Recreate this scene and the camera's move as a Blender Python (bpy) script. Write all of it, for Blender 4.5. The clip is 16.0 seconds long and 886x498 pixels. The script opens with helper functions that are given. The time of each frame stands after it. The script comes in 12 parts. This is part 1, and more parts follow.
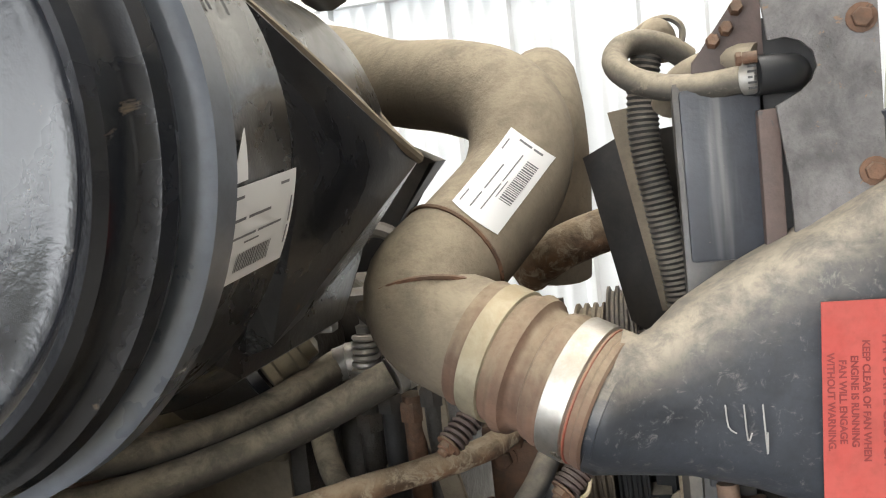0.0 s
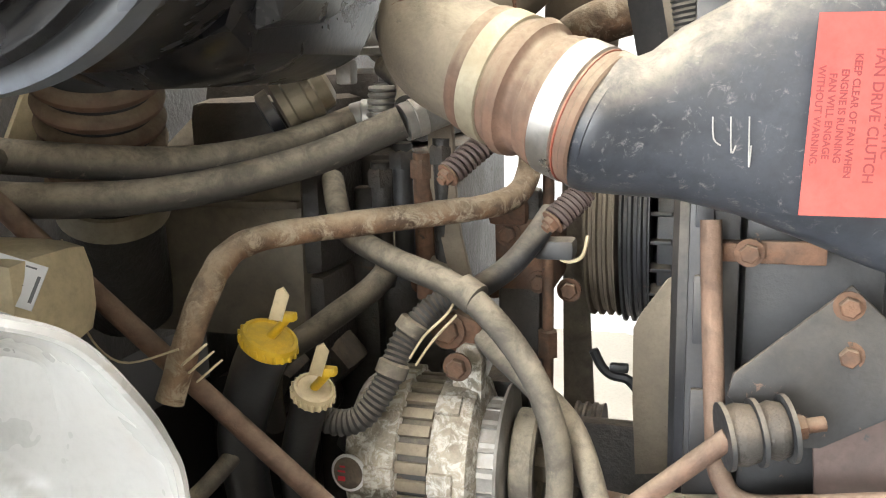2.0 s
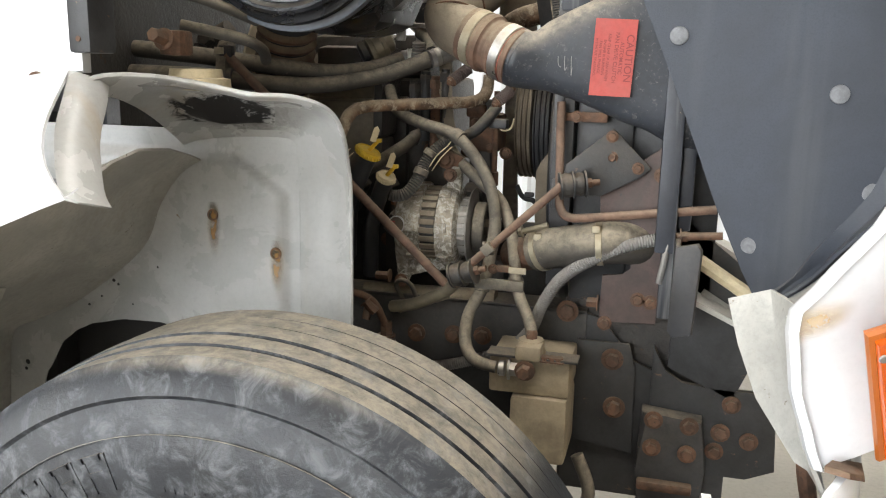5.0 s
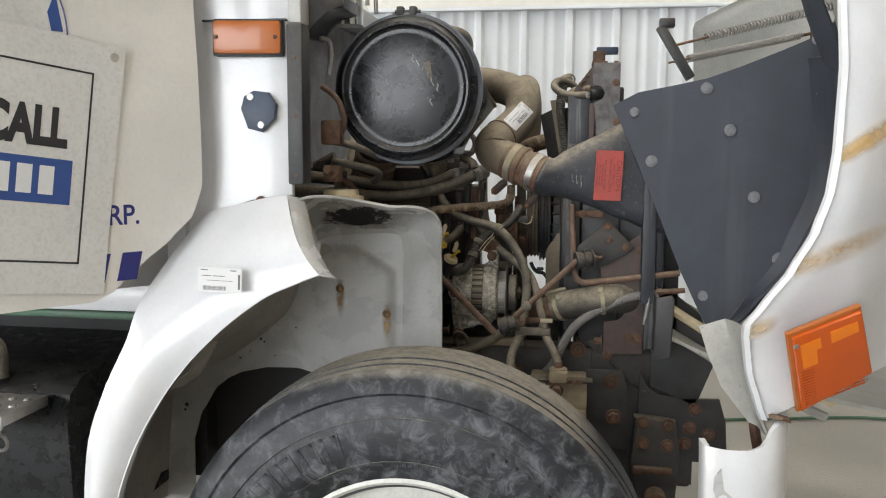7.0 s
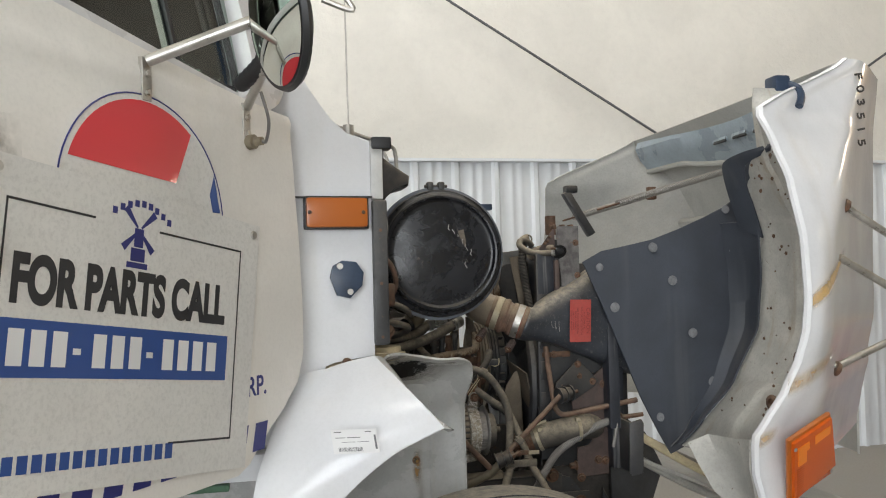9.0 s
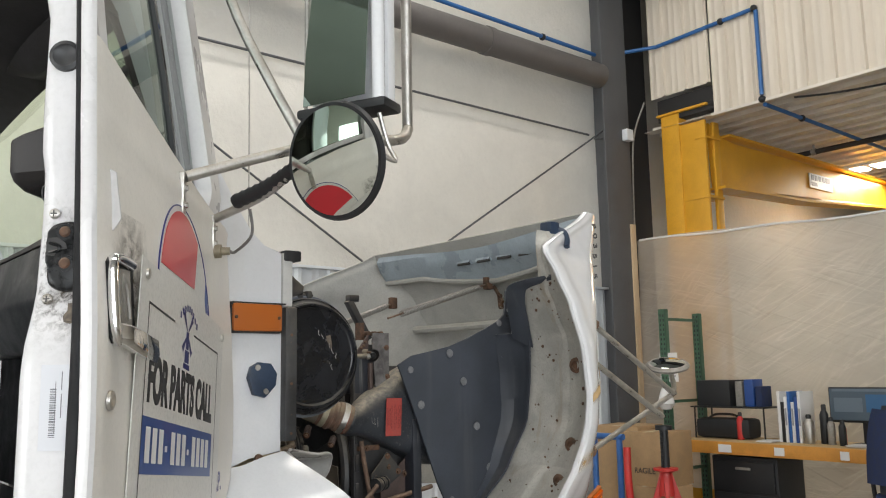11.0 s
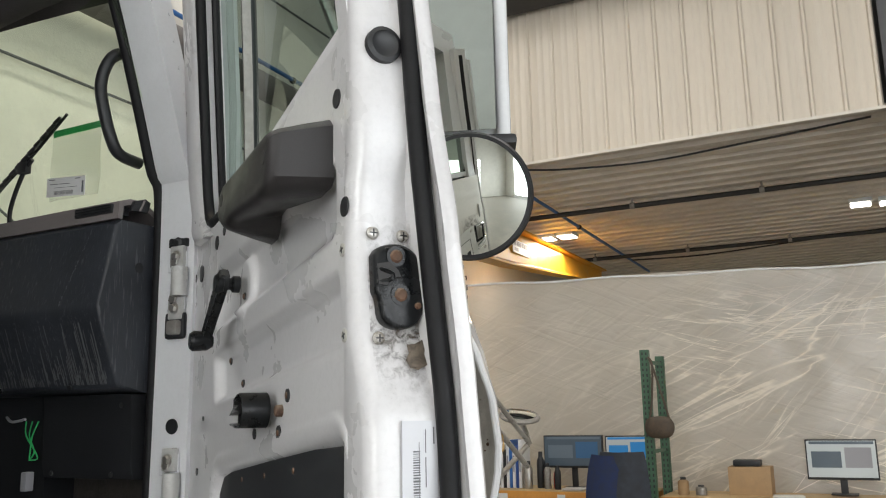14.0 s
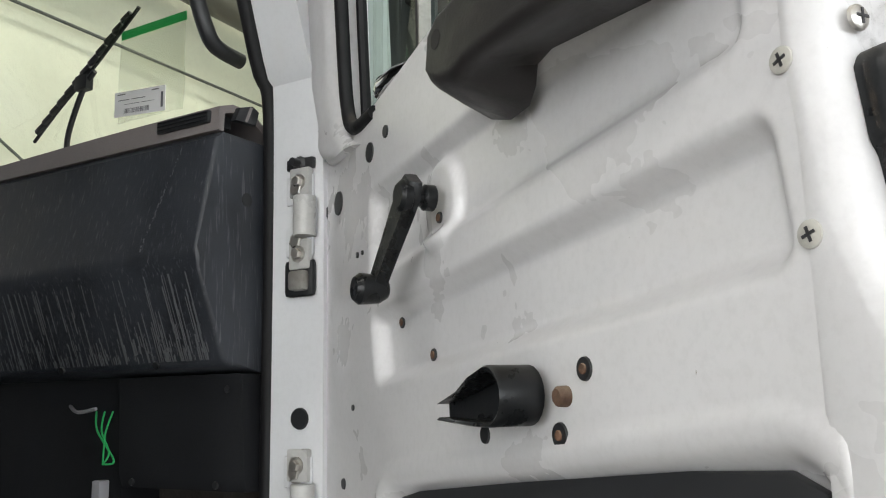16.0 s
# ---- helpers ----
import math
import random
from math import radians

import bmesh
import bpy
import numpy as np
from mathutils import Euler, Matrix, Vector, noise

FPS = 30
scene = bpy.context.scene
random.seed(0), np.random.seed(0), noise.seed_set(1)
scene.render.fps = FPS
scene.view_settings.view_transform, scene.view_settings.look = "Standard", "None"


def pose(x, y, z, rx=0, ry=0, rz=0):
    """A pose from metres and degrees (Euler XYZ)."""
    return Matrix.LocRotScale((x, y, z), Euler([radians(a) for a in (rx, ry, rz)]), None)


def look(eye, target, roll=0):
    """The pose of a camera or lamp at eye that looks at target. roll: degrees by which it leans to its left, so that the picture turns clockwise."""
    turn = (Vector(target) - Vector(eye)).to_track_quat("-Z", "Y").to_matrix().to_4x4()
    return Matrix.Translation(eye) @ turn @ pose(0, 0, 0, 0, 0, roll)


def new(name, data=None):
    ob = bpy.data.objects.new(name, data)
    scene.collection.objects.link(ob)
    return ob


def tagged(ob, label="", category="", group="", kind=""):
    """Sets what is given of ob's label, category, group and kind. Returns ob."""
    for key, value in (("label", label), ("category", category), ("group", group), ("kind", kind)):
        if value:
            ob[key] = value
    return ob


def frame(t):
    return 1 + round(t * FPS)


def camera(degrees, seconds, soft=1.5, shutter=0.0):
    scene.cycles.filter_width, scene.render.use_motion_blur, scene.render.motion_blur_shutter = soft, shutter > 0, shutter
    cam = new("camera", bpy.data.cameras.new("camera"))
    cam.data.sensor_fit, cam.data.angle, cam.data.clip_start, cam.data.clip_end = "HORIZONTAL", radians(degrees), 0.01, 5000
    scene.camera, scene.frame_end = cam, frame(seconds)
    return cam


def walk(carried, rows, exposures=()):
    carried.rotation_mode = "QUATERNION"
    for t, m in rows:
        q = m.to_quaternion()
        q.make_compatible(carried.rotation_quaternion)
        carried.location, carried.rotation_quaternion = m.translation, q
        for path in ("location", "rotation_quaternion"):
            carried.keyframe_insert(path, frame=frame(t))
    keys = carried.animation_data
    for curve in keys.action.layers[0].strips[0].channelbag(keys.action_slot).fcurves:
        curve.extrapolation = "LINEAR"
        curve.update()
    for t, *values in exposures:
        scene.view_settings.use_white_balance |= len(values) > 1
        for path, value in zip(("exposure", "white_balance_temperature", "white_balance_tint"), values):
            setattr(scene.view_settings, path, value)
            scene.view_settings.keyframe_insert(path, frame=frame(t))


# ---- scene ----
cam = camera(55.6, 16.0, soft=1.1)
METRES, EYE, TILT, LEAN, TURN = 5.5, 1.60, -6.0, 6.36, 14.3
ROWS = [
    (0.0, -0.0024, -0.0016, -0.0004, -1.09, 0.20, 0.17),
    (0.5, -0.0026, -0.0018, -0.0058, 0.92, -0.48, -0.94),
    (1.0, -0.0006, -0.0013, -0.0128, 2.14, -1.84, -2.45),
    (1.5, 0.0040, -0.0016, -0.0213, 2.64, -3.93, -3.86),
    (2.0, 0.0053, -0.0070, -0.0279, 2.33, -6.02, -4.96),
    (2.5, 0.0032, -0.0243, -0.0320, 1.29, -7.37, -5.67),
    (3.0, 0.0015, -0.0508, -0.0393, 0.44, -7.85, -6.23),
    (3.5, 0.0032, -0.0772, -0.0452, -0.22, -7.74, -7.08),
    (6.0, -0.0106, -0.2453, -0.0626, -0.46, -4.44, -8.17),
    (6.5, -0.0361, -0.2699, -0.0631, -3.32, -2.38, -7.15),
    (7.0, -0.0725, -0.3062, -0.0635, -6.53, 0.08, -6.01),
    (7.5, -0.1115, -0.3254, -0.0665, -9.98, 2.95, -4.96),
    (8.0, -0.1571, -0.3251, -0.0653, -14.34, 5.87, -3.81),
    (10.5, -0.3528, -0.2732, -0.0746, -47.96, 15.58, 1.55),
    (11.0, -0.3872, -0.2613, -0.0753, -53.82, 16.94, 2.17),
    (11.5, -0.408, -0.232, -0.0751, -59.58, 18.08, 2.99),
    (12.0, -0.4289, -0.2033, -0.0752, -64.37, 18.5, 3.72),
    (12.5, -0.4551, -0.1792, -0.0738, -68.7, 18.59, 4.37),
    (13.0, -0.4698, -0.1591, -0.0716, -72.15, 18.61, 4.93),
    (13.5, -0.4599, -0.1323, -0.0669, -74.79, 18.62, 5.2),
    (14.0, -0.4395, -0.1077, -0.0603, -76.96, 18.61, 5.47),
    (14.5, -0.42, -0.0806, -0.0537, -78.34, 18.54, 5.5),
    (15.0, -0.4002, -0.0569, -0.0476, -78.59, 18.4, 5.46),
    (15.5, -0.3799, -0.0449, -0.0444, -77.09, 18.23, 5.2),
    (16.0, -0.3606, -0.0372, -0.0426, -74.36, 17.83, 5.32),
]
walk(cam, [(t, pose(0, 0, EYE, TILT, LEAN, TURN) @ pose(METRES * x, METRES * y, METRES * z, 90 + pitch, roll, yaw)) for t, x, y, z, yaw, pitch, roll in ROWS],
     [(0.0, 0.90), (1.0, 1.43), (2.0, 1.80), (3.5, 1.74), (5.0, 0.85), (6.0, 0.45), (7.0, 0.02), (8.0, -0.16), (10.5, -0.36), (12.5, -0.53), (14.0, -0.52), (15.0, -0.45), (15.5, -0.23), (16.0, -0.10)])

# ---- world and lights ----
world = bpy.data.worlds.new("shop_air")
world.use_nodes = True
scene.world = world
world.node_tree.nodes["Background"].inputs[0].default_value = (0.9, 0.95, 1.0, 1)
world.node_tree.nodes["Background"].inputs[1].default_value = 0.04


def area_lamp(name, m, sx, sy, watts, colour):
    data = bpy.data.lights.new(name, "AREA")
    data.shape, data.size, data.size_y = "RECTANGLE", sx, sy
    data.energy, data.color = watts, colour
    ob = new(name, data)
    ob.matrix_world = m
    return ob


# daylight through the open bay door behind the walk, and the rows of high-bay lamps
area_lamp("bay_door_daylight", look((-6.3, -8.8, 2.6), (-6.3, 0.0, 2.2)), 11.2, 4.6, 650, (0.96, 0.98, 1.0))
area_lamp("end_door_daylight", look((-13.6, -1.5, 2.5), (0.0, -1.0, 1.6)), 7.0, 4.6, 540, (1.0, 0.985, 0.955))
area_lamp("high_bay_light_a", look((0.6, -2.4, 7.3), (0.6, -2.2, 0.0)), 6.0, 1.2, 170, (1.0, 0.95, 0.88))
area_lamp("high_bay_light_b", look((1.2, 2.4, 7.3), (1.2, 2.41, 0.0)), 7.0, 1.2, 195, (1.0, 0.95, 0.88))
area_lamp("high_bay_light_c", look((-6.0, 0.0, 7.3), (-6.0, 0.01, 0.0)), 1.2, 7.0, 220, (1.0, 0.95, 0.88))
area_lamp("mezzanine_light", look((10.8, 3.2, 4.25), (10.8, 3.21, 0.0)), 1.2, 1.0, 120, (1.0, 0.9, 0.74))
area_lamp("mezzanine_light_b", look((11.0, -1.3, 4.25), (11.0, -1.29, 0.0)), 1.2, 1.0, 120, (1.0, 0.9, 0.74))


# ---- materials ----
def ramp(nt, fac, a, b, lo=0.35, hi=0.65):
    n = nt.nodes.new("ShaderNodeMapRange")
    n.inputs["From Min"].default_value, n.inputs["From Max"].default_value = lo, hi
    n.interpolation_type = "SMOOTHSTEP"
    nt.links.new(fac, n.inputs["Value"])
    n.inputs["To Min"].default_value, n.inputs["To Max"].default_value = a, b
    return n.outputs["Result"]


def mix(nt, fac, a, b):
    n = nt.nodes.new("ShaderNodeMix")
    n.data_type = "RGBA"
    for socket, value in ((n.inputs["Factor"], fac), (n.inputs[6], a), (n.inputs[7], b)):
        if isinstance(value, (int, float)):
            socket.default_value = value
        elif isinstance(value, tuple):
            socket.default_value = (*value[:3], 1)
        else:
            nt.links.new(value, socket)
    return n.outputs[2]


def noise_tex(nt, vec, scale, detail=4.0, rough=0.6, distort=0.0):
    n = nt.nodes.new("ShaderNodeTexNoise")
    n.inputs["Scale"].default_value, n.inputs["Detail"].default_value = scale, detail
    n.inputs["Roughness"].default_value, n.inputs["Distortion"].default_value = rough, distort
    nt.links.new(vec, n.inputs["Vector"])
    return n.outputs["Fac"]


def surface(name, base, rough=0.5, metal=0.0, var=0.18, scale=9.0, grain=120.0, bump=0.12, dust=None, spots=None, streaks=None,
            coat=0.0, spec=0.5, stretch=(1, 1, 1), grain_var=0.08, bump_dist=0.002, rvar=0.09):
    """A worn surface: broad and fine variation, settled dust on upward faces, spots and hanging streaks of another colour."""
    m = bpy.data.materials.new(name)
    m.use_nodes = True
    nt = m.node_tree
    p = nt.nodes["Principled BSDF"]
    geo = nt.nodes.new("ShaderNodeNewGeometry")
    scaled = nt.nodes.new("ShaderNodeVectorMath")
    scaled.operation = "MULTIPLY"
    scaled.inputs[1].default_value = stretch
    nt.links.new(geo.outputs["Position"], scaled.inputs[0])
    vec = scaled.outputs[0]
    big = noise_tex(nt, vec, scale, 5.0, 0.62, 0.4)
    fine = noise_tex(nt, vec, grain, 3.0, 0.7)
    dark = tuple(c * (1 - var) for c in base)
    light = tuple(min(1.0, c * (1 + var)) for c in base)
    col = mix(nt, ramp(nt, big, 0.0, 1.0, 0.3, 0.7), dark, light)
    col = mix(nt, ramp(nt, fine, 0.0, grain_var * 4, 0.4, 0.75), col, tuple(c * 0.55 for c in base))
    rgh = ramp(nt, big, rough - rvar, min(1.0, rough + rvar))
    met = None
    if spots:
        colour, amount, size, r2, *soft = spots
        wide = soft[0] if soft else 0.0
        f = ramp(nt, noise_tex(nt, vec, size, 7.0, 0.72, 0.6), 0.0, 1.0, 0.72 - amount * 0.32 - wide, 0.76 - amount * 0.28 + wide)
        col = mix(nt, f, col, colour)
        mr = nt.nodes.new("ShaderNodeMix")
        nt.links.new(f, mr.inputs["Factor"])
        nt.links.new(rgh, mr.inputs[2])
        mr.inputs[3].default_value = r2
        rgh = mr.outputs[0]
        if metal:
            met = ramp(nt, f, metal, 0.0, 0.2, 0.8)
    if streaks:
        colour, amount, size = streaks
        sv = nt.nodes.new("ShaderNodeVectorMath")
        sv.operation = "MULTIPLY"
        sv.inputs[1].default_value = (1, 1, 0.07)
        nt.links.new(geo.outputs["Position"], sv.inputs[0])
        f = ramp(nt, noise_tex(nt, sv.outputs[0], size, 4.0, 0.6), 0.0, amount, 0.55, 0.72)
        col = mix(nt, f, col, colour)
    if dust:
        colour, amount, *low = dust
        sep = nt.nodes.new("ShaderNodeSeparateXYZ")
        nt.links.new(geo.outputs["Normal"], sep.inputs[0])
        up = ramp(nt, sep.outputs["Z"], 0.0, 1.0, low[0], 0.8) if low else ramp(nt, sep.outputs["Z"], 0.1, 1.0, -0.5, 0.75)
        patchy = ramp(nt, noise_tex(nt, vec, 34.0, 8.0, 0.75, 0.3), 0.32 * amount, amount, 0.32, 0.66)
        mul = nt.nodes.new("ShaderNodeMath")
        mul.operation = "MULTIPLY"
        nt.links.new(up, mul.inputs[0])
        nt.links.new(patchy, mul.inputs[1])
        col = mix(nt, mul.outputs[0], col, colour)
        mr = nt.nodes.new("ShaderNodeMix")
        nt.links.new(mul.outputs[0], mr.inputs["Factor"])
        nt.links.new(rgh, mr.inputs[2])
        mr.inputs[3].default_value = 0.92
        rgh = mr.outputs[0]
    nt.links.new(col, p.inputs["Base Color"])
    nt.links.new(rgh, p.inputs["Roughness"])
    p.inputs["Metallic"].default_value = metal
    if met is not None:
        nt.links.new(met, p.inputs["Metallic"])
    p.inputs["Specular IOR Level"].default_value = spec
    p.inputs["Coat Weight"].default_value = coat
    p.inputs["Coat Roughness"].default_value = 0.08
    if bump:
        add = nt.nodes.new("ShaderNodeMath")
        add.operation = "MULTIPLY_ADD"
        nt.links.new(big, add.inputs[0])
        add.inputs[1].default_value = 1.5
        nt.links.new(fine, add.inputs[2])
        b = nt.nodes.new("ShaderNodeBump")
        b.inputs["Strength"].default_value, b.inputs["Distance"].default_value = bump, bump_dist
        nt.links.new(add.outputs[0], b.inputs["Height"])
        nt.links.new(b.outputs[0], p.inputs["Normal"])
    return m


def plain(name, base, rough=0.4, metal=0.0, emit=0.0, coat=0.0):
    m = bpy.data.materials.new(name)
    m.use_nodes = True
    p = m.node_tree.nodes["Principled BSDF"]
    p.inputs["Base Color"].default_value = (*base, 1)
    p.inputs["Roughness"].default_value, p.inputs["Metallic"].default_value = rough, metal
    p.inputs["Coat Weight"].default_value = coat
    if emit:
        p.inputs["Emission Color"].default_value = (*base, 1)
        p.inputs["Emission Strength"].default_value = emit
    return m


def clear(name, tint, gloss=0.08, rough=0.02, film=0.0, film_colour=(0.8, 0.8, 0.8)):
    """Thin clear sheet: mostly see-through, part mirror, part milky film."""
    m = bpy.data.materials.new(name)
    m.use_nodes = True
    nt = m.node_tree
    nt.nodes.clear()
    out = nt.nodes.new("ShaderNodeOutputMaterial")
    tr = nt.nodes.new("ShaderNodeBsdfTransparent")
    tr.inputs[0].default_value = (*tint, 1)
    gl = nt.nodes.new("ShaderNodeBsdfGlossy")
    gl.inputs["Roughness"].default_value = rough
    lw = nt.nodes.new("ShaderNodeLayerWeight")
    lw.inputs["Blend"].default_value = 0.5
    fr = nt.nodes.new("ShaderNodeMath")
    fr.operation = "POWER"
    nt.links.new(lw.outputs["Facing"], fr.inputs[0])
    fr.inputs[1].default_value = 4.0
    mul = nt.nodes.new("ShaderNodeMath")
    mul.operation = "MULTIPLY_ADD"
    nt.links.new(fr.outputs[0], mul.inputs[0])
    mul.inputs[1].default_value, mul.inputs[2].default_value = 0.7, 0.03 + gloss * 0.2
    m1 = nt.nodes.new("ShaderNodeMixShader")
    nt.links.new(mul.outputs[0], m1.inputs[0])
    nt.links.new(tr.outputs[0], m1.inputs[1])
    nt.links.new(gl.outputs[0], m1.inputs[2])
    last = m1.outputs[0]
    if film:
        df = nt.nodes.new("ShaderNodeBsdfDiffuse")
        df.inputs[0].default_value = (*film_colour, 1)
        tl = nt.nodes.new("ShaderNodeBsdfTranslucent")
        tl.inputs[0].default_value = (*film_colour, 1)
        m3 = nt.nodes.new("ShaderNodeMixShader")
        m3.inputs[0].default_value = 0.5
        nt.links.new(df.outputs[0], m3.inputs[1])
        nt.links.new(tl.outputs[0], m3.inputs[2])
        m2 = nt.nodes.new("ShaderNodeMixShader")
        m2.inputs[0].default_value = film
        nt.links.new(last, m2.inputs[1])
        nt.links.new(m3.outputs[0], m2.inputs[2])
        last = m2.outputs[0]
    nt.links.new(last, out.inputs[0])
    return m


